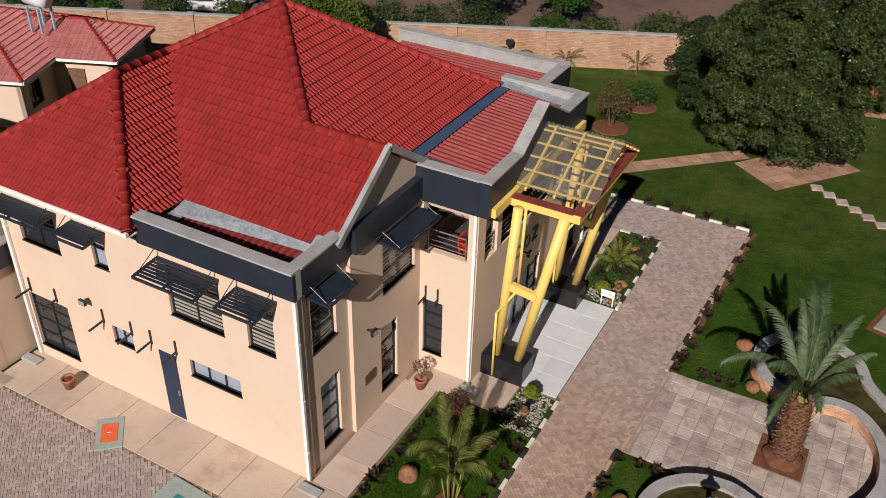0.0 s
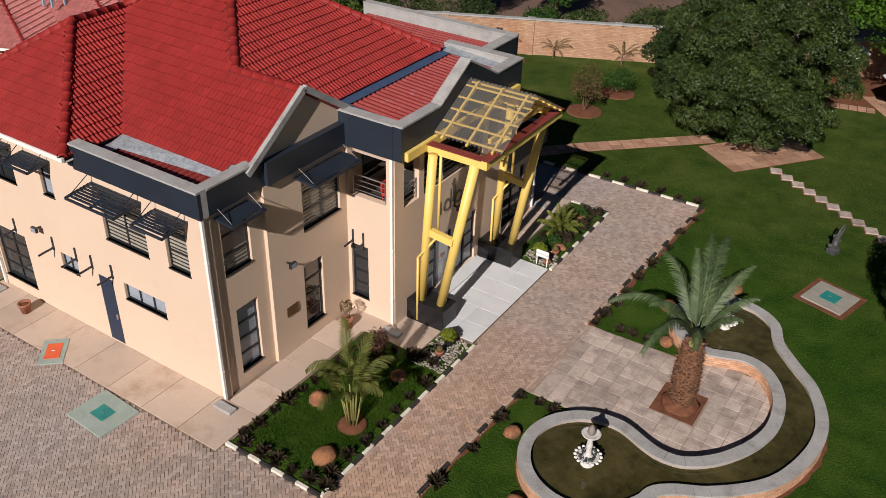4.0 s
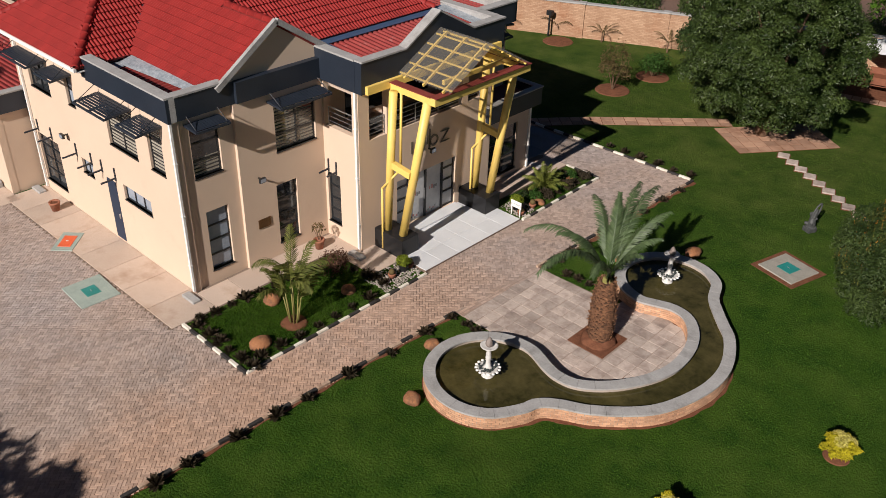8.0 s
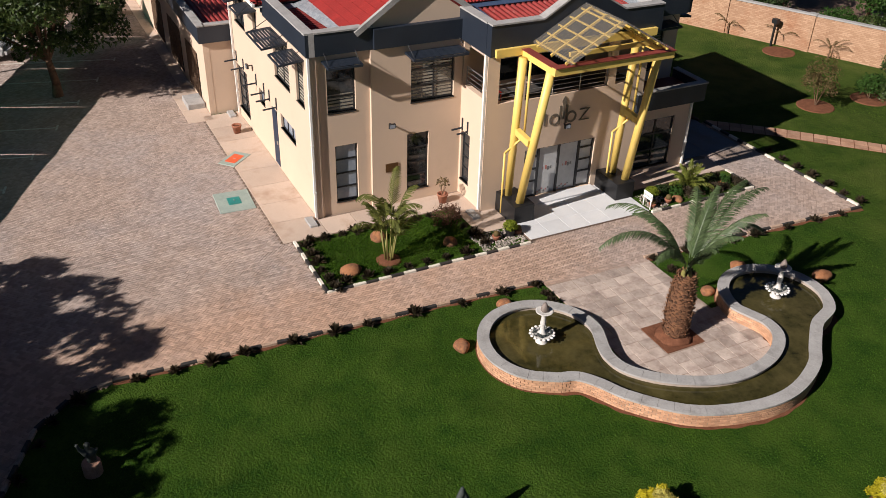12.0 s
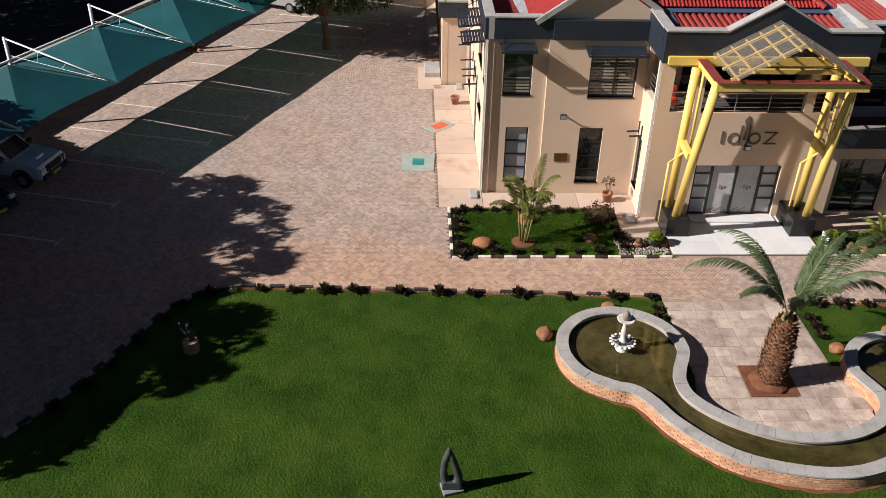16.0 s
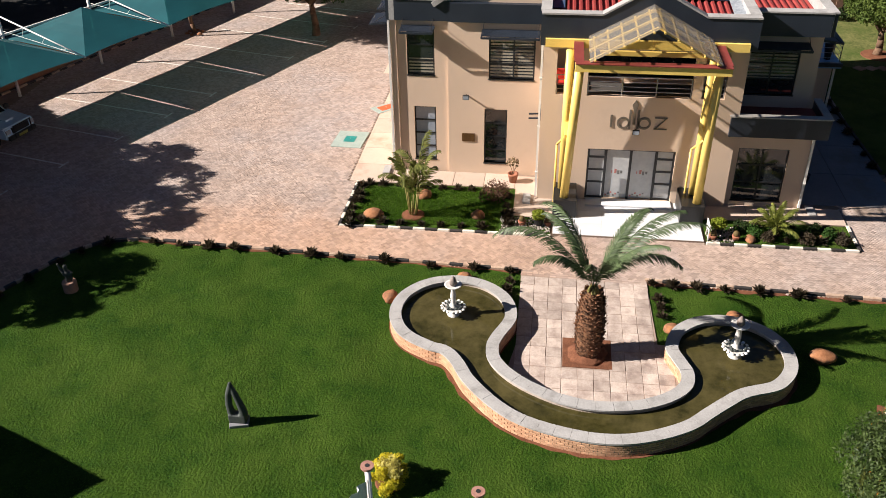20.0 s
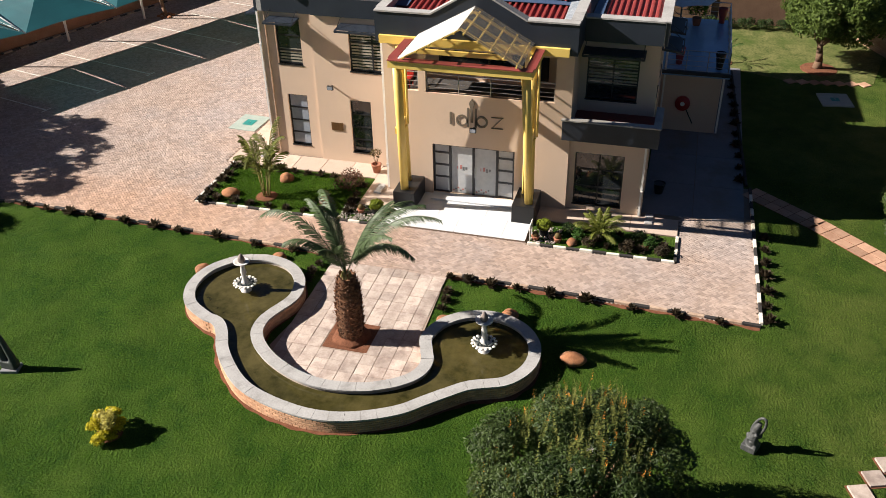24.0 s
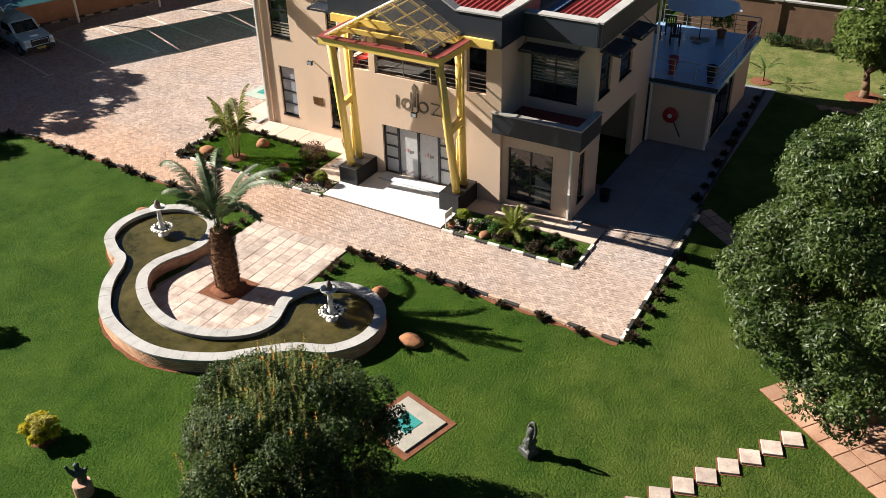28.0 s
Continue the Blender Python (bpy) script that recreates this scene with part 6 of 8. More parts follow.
for x, y in ((-9.75, 20.0), (-19.7, 14.1)):
    t = thing("potted_plant", (x, y, 0.05), "terracotta pot with a thin bare-stemmed plant" if y > 16 else "terracotta pot of dry soil beside the wall", "potted plant" if y > 16 else "plant pot")
    bm = bmesh.new()
    lathe(bm, (x, y, 0.05), [(0.15, 0), (0.21, 0.32), (0.23, 0.33), (0.23, 0.4), (0.18, 0.4), (0.17, 0.3)], 18)
    part("pot", bm, TERRACOTTA, t, "", True)
    if y < 16:
        bm = bmesh.new()
        lathe(bm, (x, y, 0.36), [(0.17, 0), (0.15, 0.03), (0.03, 0.05)], 12)
        part("soil", bm, SOIL, t, "dry soil in the pot")
        continue
    bm = bmesh.new()
    for k in range(6):
        a = k * 1.05
        tube(bm, (x, y, 0.4), (x + 0.22 * math.cos(a), y + 0.22 * math.sin(a), 0.95 + 0.08 * (k % 3)), 0.012, 0.006, 5)
    part("stems", bm, BARK, t)
    v, f = leaf_cloud([(x, y, 0.95, 0.26, 0.7)], 90, 0.06, 6)
    cloud_part("leaves", v, f, LEAF_DRY, t)
# pebbles in the gravel bed
PEBBLE = mat("mixed_pebble", (0.13, 0.11, 0.095), (0.42, 0.37, 0.32), 30, 60, 0.8, 0.1, isl=0.5)
bm = bmesh.new()
g4 = np.random.default_rng(9)
for k in range(700):
    x, y = (g4.uniform(-6.8, -5.62), g4.uniform(19.7, 21.65)) if k < 480 else (g4.uniform(-6.9, -5.65), g4.uniform(27.55, 28.7))
    r = g4.uniform(0.025, 0.06)
    k0 = len(bm.verts)
    bmesh.ops.create_icosphere(bm, subdivisions=1, radius=r, matrix=Matrix.Translation((x, y, 0.06 + r * 0.4)) @ Matrix.Diagonal((1, g4.uniform(0.6, 1), 0.6, 1)))
single("pebbles", bm, PEBBLE, (-6.2, 20.8, 0), "mixed grey and white pebbles in the bed", "pebbles", kind="stuff")

# ---- wall fittings on the front ----
def floodlight(ax, c, s, u, z):
    t = part("floodlight", (lambda b: (wbox(b, ax, c, s, u - 0.03, u + 0.03, 0, 0.2, z - 0.02, z + 0.02), b)[1])(bmesh.new()), FRAME, building, "small black floodlight")
    bm = bmesh.new()
    wbox(bm, ax, c, s, u - 0.13, u + 0.13, 0.2, 0.3, z - 0.1, z + 0.08)
    hd = part("lamp_head", bm, FRAME, t)
    bm = bmesh.new()
    wbox(bm, ax, c, s, u - 0.11, u + 0.11, 0.3, 0.305, z - 0.08, z + 0.06)
    part("lens", bm, BLUEPANE, hd)


floodlight("x", BX, 1, 17.95, 3.62)
floodlight("x", PX, 1, 24.72, 3.28)
floodlight("y", SY, -1, -18.7, 3.6)
BRONZE = mat("bronze_plaque", (0.11, 0.055, 0.02), (0.19, 0.10, 0.04), 4, 30, 0.45, 0.1, metal=0.5)
part("plaque", box(BX, BX + 0.03, 17.76, 18.3, 1.53, 1.9, 0.006), BRONZE, building, "small bronze wall plaque")
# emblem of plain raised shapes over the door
SIGN = mat("grey_brown_sign", (0.12, 0.095, 0.07), (0.17, 0.14, 0.105), 3, 30, 0.5, 0.05)
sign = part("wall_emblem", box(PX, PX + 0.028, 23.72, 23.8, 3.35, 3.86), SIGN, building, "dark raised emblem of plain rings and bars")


def flat_ring(y, z, r, w):
    bm = bmesh.new()
    n = 28
    q = []
    for rr in (r, r - w):
        for d in (0.0, 0.028):
            q.append([bm.verts.new((PX + d, y + rr * math.cos(2 * math.pi * i / n), z + rr * math.sin(2 * math.pi * i / n))) for i in range(n)])
    for i in range(n):
        j = (i + 1) % n
        bm.faces.new((q[0][i], q[0][j], q[1][j], q[1][i]))
        bm.faces.new((q[1][i], q[1][j], q[3][j], q[3][i]))
        bm.faces.new((q[3][i], q[3][j], q[2][j], q[2][i]))
    part("ring", bm, SIGN, sign)


flat_ring(24.22, 3.55, 0.25, 0.08)
flat_ring(25.02, 3.55, 0.25, 0.08)
part("bar", box(PX, PX + 0.028, 24.42, 24.5, 3.3, 4.1), SIGN, sign)
part("bar", box(PX, PX + 0.028, 24.74, 24.82, 3.3, 4.1), SIGN, sign)
bm = bmesh.new()
dm = [(24.62, 4.5), (24.74, 4.3), (24.67, 4.08), (24.67, 3.5), (24.57, 3.5), (24.57, 4.08), (24.5, 4.3)]
lo, hi = [bm.verts.new((PX, y, z)) for y, z in dm], [bm.verts.new((PX + 0.034, y, z)) for y, z in dm]
bm.faces.new(lo[::-1])
bm.faces.new(hi)
for i in range(7):
    bm.faces.new((lo[i], lo[(i + 1) % 7], hi[(i + 1) % 7], hi[i]))
part("spade", bm, SIGN, sign)
for a, b in (((25.4, 3.8), (25.88, 3.8)), ((25.4, 3.34), (25.88, 3.34)), ((25.84, 3.8), (25.44, 3.34))):
    bm = bmesh.new()
    beam(bm, (PX + 0.014, a[0], a[1]), (PX + 0.014, b[0], b[1]), 0.028, 0.085, (1, 0, 0))
    part("bar", bm, SIGN, sign)
# small red decals on the doors
DECAL = mat("red_decal", (0.35, 0.12, 0.11), (0.5, 0.2, 0.17), 6, 30, 0.5, 0.0)
DECAL2 = mat("grey_decal", (0.12, 0.12, 0.12), (0.2, 0.2, 0.2), 6, 30, 0.5, 0.0)
for u in (24.18, 25.16):
    for k in range(4):
        bm = bmesh.new()
        bx(bm, PX - 0.134, PX - 0.13, u - 0.21 + k * 0.115, u - 0.21 + k * 0.115 + (0.03 if k == 0 else 0.085), 1.3 - 0.05 * (k == 2), 1.42 + 0.06 * (k == 1))
        part("decal", bm, DECAL if k < 2 else DECAL2, entrance, "small faded red logo bar" if k < 2 else "small grey logo bar")
    for k in range(6):
        bm = bmesh.new()
        z = 0.27 + 0.06 * ((k * 7) % 3)
        bx(bm, PX - 0.134, PX - 0.13, u - 0.4 + k * 0.1, u - 0.33 + k * 0.1, z, z + 0.07)
        part("decal", bm, DECAL2 if k % 2 else DECAL, entrance)
# items on the balcony
REDP = mat("bright_red_plastic", (0.5, 0.03, 0.02), (0.6, 0.05, 0.03), 3, 30, 0.45, 0.03)
ch = thing("red_chair", (-9.1, 21.75, 4.45), "bright red chair on the balcony", "chair")
part("seat", box(-9.35, -8.85, 21.55, 22.0, 4.82, 4.88, 0.015), REDP, ch)
part("backrest", box(-9.38, -9.32, 21.55, 22.0, 4.88, 5.3, 0.015), REDP, ch)
for x in (-9.32, -8.9):
    for y in (21.6, 21.95):
        part("leg", box(x - 0.02, x + 0.02, y - 0.02, y + 0.02, 4.45, 4.82), REDP, ch)

# little white sign on legs beside the landing
sg = thing("garden_sign", (-5.95, 27.55, 0), "small white notice board on two legs", "sign")
part("board", box(-6.25, -5.7, 27.53, 27.57, 0.45, 0.75, 0.006), WHITE, sg)
for x in (-6.2, -5.75):
    part("leg", box(x - 0.02, x + 0.02, 27.535, 27.565, 0, 0.45), WHITE, sg)
txt = bpy.data.curves.new("lettering", "FONT")
txt.body, txt.size, txt.align_x, txt.extrude = "ENTRANCE", 0.105, "CENTER", 0.002
txt.materials.append(DECAL2)
wd = new("lettering", txt)
wd.parent = sg
wd.matrix_local = Matrix.Translation((-0.025, -0.024, 0.56)) @ Matrix.Rotation(radians(90), 4, "X")

# ---- annex on the west, terrace block on the north ----
annex = thing("annex_wing", (-30, 15, 0), "single-storey cream wing with navy parapet and red roof", "building")
wall("x", -22.35, 1, 13.5, SY + 2, 0, 3.7, parent=annex)
wall("y", 13.5, -1, -44, -22.35, 0, 3.7, [(-26.5, -24.0, 0.3, 2.6), (-31, -28, 0.3, 2.6), (-36.0, -33.0, 0.3, 2.6)], parent=annex)
for u0, u1 in ((-26.5, -24.0), (-31, -28), (-36.0, -33.0)):
    window("y", 13.5, -1, u0, u1, 0.3, 2.6, rows=[1.0, 1.8], cols=[(u0 + u1) / 2], parent=annex)
    for k in range(12):
        bmz = bmesh.new()
        wbox(bmz, "y", 13.5, -1, u0 + (u1 - u0) * k / 12, u0 + (u1 - u0) * (k + 0.45) / 12, 0.02, 0.06, 0.3, 2.6)
        part("screen_slat", bmz, BARK, annex, "brown wooden screen slat")
for a in ((-44.2, -22.2, 13.3, 13.62), (-22.55, -22.2, 13.62, 16.8)):
    p = part("parapet", box(*a, 3.65, 4.45), NAVY, annex, "navy-painted parapet")
    part("coping", box(a[0] - 0.03, a[1] + 0.03, a[2] - 0.03, a[3] + 0.03, 4.45, 4.51), COPING, p)
part("corner_pier", box(-22.62, -22.342, 13.492, 13.78, 0, 3.66), WALL, annex)
rb = ribbed("y", 13.65, 20.0, -44, -22.6, 4.15, 4.1, annex)
part("rear_wall", box(-44, -23.1, 20, 20.3, 0, 4.2), WALL, annex)
single("annex_steps", box(-24.6, -23.2, 12.6, 13.45, 0, 0.32, 0.02), COPING, (-23.9, 13, 0), "low cement steps by the annex", "step")
slab_strip("pavement_annex_west", -44.0, -26.5, 12.85, 13.49, 10, 1, CONCRETE, "narrow concrete slab walk along the annex", "pavement")
slab_strip("pavement_annex", -26.5, -21.6, 12.25, 13.49, 3, 1, CONCRETE, "concrete slab walk before the annex", "pavement")

terrace = thing("terrace_block", (-21, 33, 0), "single-storey block with a railed roof terrace", "building")
wall("x", -17.2, 1, NY, 33.96, 0, 2.85, parent=terrace)
wall("y", 34.2, 1, -24.4, -17.2, 0, 2.85, [(-21.5, -18.2, 0.2, 2.3)], parent=terrace)
window("y", 34.2, 1, -21.5, -18.2, 0.2, 2.3, rows=[], cols=[-19.8], parent=terrace)
# the sky's blue reflection is put into the deck's base colour
SKY_TINT_DECK = mat("sky_tinted_deck_tile", (0.20, 0.36, 0.56), (0.26, 0.43, 0.63), 1, 20, 0.2, 0.03)
part("deck", box(-24.7, -16.9, 29.3, 34.5, 2.85, 3.06), SKY_TINT_DECK, terrace, "tiled terrace deck with the blue sky reflection put into its colour")
part("deck_edge", box(-17.0, -16.86, 29.3, 34.54, 2.93, 3.08), NAVY, terrace)
tb = part("balustrade", box(-17.05, -16.99, 31.6, 34.45, 3.06, 3.1), STEEL, terrace, "steel terrace balustrade")
railing((-17.05, 31.6), (-17.05, 34.4), 3.06, tb, 4, 0.95)
railing((-17.05, 34.4), (-24.55, 34.4), 3.06, tb, 4, 0.95)
railing((-24.55, 34.4), (-24.55, 29.6), 3.06, tb, 4, 0.95)
downp = bmesh.new()
beam(downp, (-17.12, 34.28, 0.1), (-17.12, 34.28, 2.85), 0.1, 0.08)
part("downpipe", downp, WHITE, terrace)
downp = bmesh.new()
beam(downp, (-16.95, 31.65, 0.1), (-16.95, 31.65, 6.6), 0.1, 0.08)
part("downpipe", downp, WHITE, building)
# hose reel
hr = thing("fire_hose_reel", (-17.1, 32.6, 1.2), "red fire hose reel on the wall", "hose reel")
bm = bmesh.new()
tube(bm, (-17.18, 32.6, 1.45), (-17.0, 32.6, 1.45), 0.34, n=24)
part("drum", bm, mat("red_drum_paint", (0.32, 0.02, 0.018), (0.42, 0.03, 0.025), 3, 20, 0.45, 0.05), hr, "", True)
bm = bmesh.new()
tube(bm, (-17.0, 32.6, 1.45), (-16.97, 32.6, 1.45), 0.1, n=16)
part("hub", bm, WHITE, hr)
bm = bmesh.new()
for k in range(5):
    tube(bm, (-17.05, 32.75 + 0.08 * k, 1.25 - 0.15 * k), (-17.05, 32.83 + 0.08 * k, 1.1 - 0.15 * k), 0.025, n=6)
part("hose", bm, RUBBER, hr)
# terrace furniture
WOOD = mat("dark_stained_wood", (0.03, 0.02, 0.015), (0.07, 0.045, 0.03), 4, 30, 0.6, 0.2)
REDWOOD = mat("red_brown_timber", (0.16, 0.05, 0.025), (0.25, 0.09, 0.045), 3, 30, 0.6, 0.2)


def chair(at, rot, z, material, label, group):
    x, y = at
    t = thing("garden_chair", (x, y, z), label, "chair", group)
    part("seat", box(x - 0.24, x + 0.24, y - 0.24, y + 0.24, z + 0.42, z + 0.46, 0.008), material, t)
    for k in range(5):
        part("back_slat", box(x - 0.25, x - 0.22, y - 0.22 + k * 0.1, y - 0.16 + k * 0.1, z + 0.48, z + 0.92), material, t)
    part("top_rail", box(x - 0.26, x - 0.21, y - 0.24, y + 0.24, z + 0.92, z + 0.98), material, t)
    for a in (-0.22, 0.22):
        part("arm", box(x - 0.22, x + 0.24, y + a - 0.03, y + a + 0.03, z + 0.64, z + 0.67), material, t)
        for b in (-0.22, 0.22):
            part("leg", box(x + b - 0.025, x + b + 0.025, y + a - 0.025, y + a + 0.025, z, z + 0.64 if b > 0 else z + 0.95), material, t)
    t.rotation_euler = (0, 0, radians(rot))
    return t


chair((-21.65, 31.1), 20, 3.06, WOOD, "dark wooden armchair on the terrace", "terrace chairs")
chair((-23.1, 30.4), 200, 3.06, WOOD, "dark wooden armchair on the terrace", "terrace chairs")
chair((-21.8, 30.05), 90, 3.06, WOOD, "dark wooden armchair on the terrace", "terrace chairs")
CANVAS = mat("pale_canvas", (0.55, 0.56, 0.58), (0.68, 0.69, 0.70), 1.5, 40, 0.85, 0.1)


def umbrella(at, z, r, h, label, group):
    x, y = at
    t = thing("parasol", (x, y, z), label, "umbrella", group)
    bm = bmesh.new()
    for k in range(3):
        a = k * 2.1
        lathe(bm, (x + 0.28 * math.cos(a), y + 0.28 * math.sin(a), z), [(0.24, 0), (0.24, 0.07), (0.2, 0.09)], 14)
    part("base_weight", bm, COPING, t, "round grey base weights", True)
    bm = bmesh.new()
    tube(bm, (x, y, z), (x, y, z + h), 0.028, n=8)
    part("pole", bm, WOOD, t, "", True)
    n = 8
    for k in range(n):
        a, b = 2 * math.pi * k / n, 2 * math.pi * (k + 1) / n
        bm = bmesh.new()
        p, q, c = Vector((x + r * math.cos(a), y + r * math.sin(a), z + h - 0.55)), Vector((x + r * math.cos(b), y + r * math.sin(b), z + h - 0.55)), Vector((x, y, z + h))
        mid = (p + q) / 2 * 0.98 + c * 0.02
        slab_face(bm, [c, p, mid + Vector((0, 0, 0.02))], 0.006)
        slab_face(bm, [c, mid + Vector((0, 0, 0.02)), q], 0.006)
        part("canopy_panel", bm, CANVAS, t)
        bm = bmesh.new()
        tube(bm, c - Vector((0, 0, 0.03)), p - Vector((0, 0, 0.02)), 0.01, n=5)
        part("rib", bm, WOOD, t)
    return t


umbrella((-22.77, 31.97), 3.06, 1.85, 2.25, "pale canvas parasol over the terrace", "parasols")
umbrella((3.6, 52.6), 0, 1.9, 2.6, "white canvas parasol over garden benches", "parasols")
umbrella((-1.2, 56.0), 0, 1.7, 2.5, "white canvas parasol half hidden by branches", "parasols")
REDCLAY = mat("red_glazed_pot", (0.28, 0.03, 0.025), (0.38, 0.05, 0.04), 3, 30, 0.35, 0.05)
for x, y, m in ((-17.9, 32.2, REDCLAY), (-17.6, 34.0, BLACKTILE), (-24.25, 34.05, REDCLAY)):
    bm = bmesh.new()
    lathe(bm, (x, y, 3.06), [(0.16, 0), (0.14, 0.06), (0.19, 0.4), (0.24, 0.75), (0.22, 0.78), (0.19, 0.7)], 18)
    single("tall_pot", bm, m, (x, y, 3.06), "tall glazed pot on the terrace", "plant pot", smooth=True)
bush_pot = thing("terrace_plant", (-23.6, 32.8, 3.06), "green potted bush on the terrace", "potted plant")
bm = bmesh.new()
lathe(bm, (-23.6, 32.8, 3.06), [(0.18, 0), (0.24, 0.4), (0.2, 0.4)], 14)
part("pot", bm, TERRACOTTA, bush_pot)
v, f = leaf_cloud([(-23.6, 32.8, 3.95, 0.5, 1.1)], 900, 0.07, 8)
cloud_part("foliage", v, f, LEAF_BRIGHT, bush_pot)
t = thing("dark_pot", (-10.8, 32.07, 0.05), "black pot on the shaded concrete", "plant pot")
bm = bmesh.new()
lathe(bm, (-10.8, 32.07, 0.03), [(0.17, 0), (0.24, 0.42), (0.25, 0.45), (0.2, 0.42)], 16)
part("pot", bm, BLACKTILE, t)

# ---- garden paths ----
def slab_path(name, a, b, w, n, material, label, rows=1):
    a, b = Vector((*a, 0)), Vector((*b, 0))
    t = thing(name, a, label, "path", kind="structure")
    d = (b - a).normalized()
    s = Vector((-d.y, d.x, 0))
    L = (b - a).length / n
    W = w / rows
    bm = bmesh.new()
    ends = [a + s * w * 0.5, a - s * w * 0.5, b - s * w * 0.5, b + s * w * 0.5]
    prism(bm, [(e.x, e.y) for e in ends], -0.05, 0.014)
    part("bedding", bm, SOIL, t)
    for i in range(n):
        for r in range(rows):
            bm = bmesh.new()
            c = a + d * L * (i + 0.5) + s * (W * (r + 0.5) - w / 2)
            bx(bm, -L / 2 + 0.02, L / 2 - 0.02, -W / 2 + 0.02, W / 2 - 0.02, -0.03, 0.03)
            bm.transform(Matrix.Translation(c) @ Matrix.Rotation(math.atan2(d.y, d.x), 4, "Z"))
            part("slab", bm, material, t)
    return t


slab_path("path_north", (-11.8, 35.7), (-9.6, 38.3), 1.0, 6, PINKSLAB, "path of pink slabs across the north lawn", 2)
slab_path("path_north_lawn", (-9.7, 38.2), (-4.4, 43.4), 1.0, 12, PINKSLAB, "path of pink slabs to the shade tree", 2)
slab_path("path_tree_terrace", (-3.45, 41.2), (-0.2, 45.5), 3.0, 9, PINKSLAB, "terrace of pink slabs under the shade tree", 5)
slab_path("path_benches", (-2.2, 51.5), (1.9, 52.45), 0.75, 9, PINKSLAB, "edging of pink slabs before the benches", 1)
slab_path("path_benches_cross", (1.25, 54.6), (4.2, 50.6), 1.1, 9, PINKSLAB, "path of pink slabs beside the benches", 2)
bm = bmesh.new()
prism(bm, [(-3.2, 51.7), (1.3, 52.7), (2.6, 52.5), (7.0, 51.6), (7.4, 58.6), (-3.6, 58.6)], -0.05, 0.018)
single("ground_benches", bm, SOIL, (2, 55, 0), "bare red soil under the parasols", "soil", kind="structure")
st = Vector((3.74, -2.5, 0)).normalized()
STONE_TURN = 20
for i in range(12):
    c = Vector((-0.6, 41.6, 0)) + st * 0.75 * i
    lift = bmesh.new()
    prism(lift, [(c.x + 0.44 * math.cos(radians(STONE_TURN + 45 + 90 * k)), c.y + 0.44 * math.sin(radians(STONE_TURN + 45 + 90 * k))) for k in range(4)], -0.05, 0.015)
    single("soil_bed", lift, SOIL, tuple(c), "bare soil round a stepping stone", "soil", kind="structure")
    bm = box(-0.265, 0.265, -0.265, 0.265, -0.03, 0.075, 0.008)
    bm.transform(Matrix.Translation(c) @ Matrix.Rotation(radians(STONE_TURN), 4, "Z"))
    single("stepping_stone", bm, SLAB, tuple(c), "square pinkish stepping stone in the lawn", "stepping stone", "stepping stones")

for i in range(7):
    c = Vector((-24.72 - 0.06 * i, 38.0 + 0.62 * i, 0))
    bm = box(-0.26, 0.26, -0.26, 0.26, -0.03, 0.05, 0.008)
    bm.transform(Matrix.Translation(c) @ Matrix.Rotation(radians(38), 4, "Z"))
    single("stepping_stone", bm, PINKSLAB, tuple(c), "square pinkish stepping stone in the side lawn", "stepping stone", "side lawn stepping stones")
lid((-22.6, 40.05, 0), 0.8, 0.75, 8, TEALPAINT, "grey cement cover with a teal square, in the side lawn")

bm = bmesh.new()
prism(bm, [(-33.4, 31.8), (-25.9, 31.8), (-25.9, 35.0), (-24.9, 37.6), (-25.3, 42.2), (-33.9, 44.3)], -0.05, 0.012)
single("ground_side_lawn", bm, DRYLAWN, (-29, 39, 0), "dry yellowish mown grass of the side lawn", "lawn", kind="structure")

# ---- sculptures ----
def fused(ob, size):
    """One skin over shapes that run into one another."""
    m = ob.modifiers.new("skin", "REMESH")
    m.mode, m.voxel_size, m.use_smooth_shade = "VOXEL", size, True
    return ob


def sculpture_tall(at):
    """Two leaning limbs that meet at a point over an opening."""
    x, y = at
    bm = box(-0.2, 0.24, -0.25, 0.3, -0.02, 0.1, 0.012)
    bm.transform(Matrix.Translation((x, y, 0)) @ Matrix.Rotation(radians(14), 4, "Z"))
    single("pedestal", bm, SHADE_GREY_CONC, (x, y, 0), "low grey stone slab under a sculpture", "pedestal", "sculpture blocks")
    bm = bmesh.new()
    bx(bm, -0.14, 0.15, -0.24, 0.28, 0, 0.28)
    for way in ([(0.0, -0.15, 0.2, 0.13), (0.0, -0.2, 0.55, 0.1), (0.0, -0.17, 0.95, 0.095), (0.0, -0.08, 1.25, 0.085), (0.0, -0.06, 1.42, 0.04)], [(0.02, 0.17, 0.2, 0.14), (0.02, 0.2, 0.4, 0.12), (0.02, 0.12, 0.72, 0.1), (0.01, 0.03, 1.02, 0.09), (0.0, -0.05, 1.3, 0.06)]):
        for p, q in zip(way, way[1:]):
            tube(bm, p[:3], q[:3], p[3], q[3], 10)
    bm.transform(Matrix.Translation((x, y, 0.09)))
    return fused(single("garden_sculpture", bm, DARKSTONE, (x, y, 0.09), "dark green stone sculpture with an opening, on a grey slab", "sculpture"), 0.022)


sculpture_tall((5.6, 13.0))
PEDESTAL = mat("pinkish_terracotta_block", (0.30, 0.15, 0.10), (0.46, 0.27, 0.19), 4, 24, 0.9, 0.3)


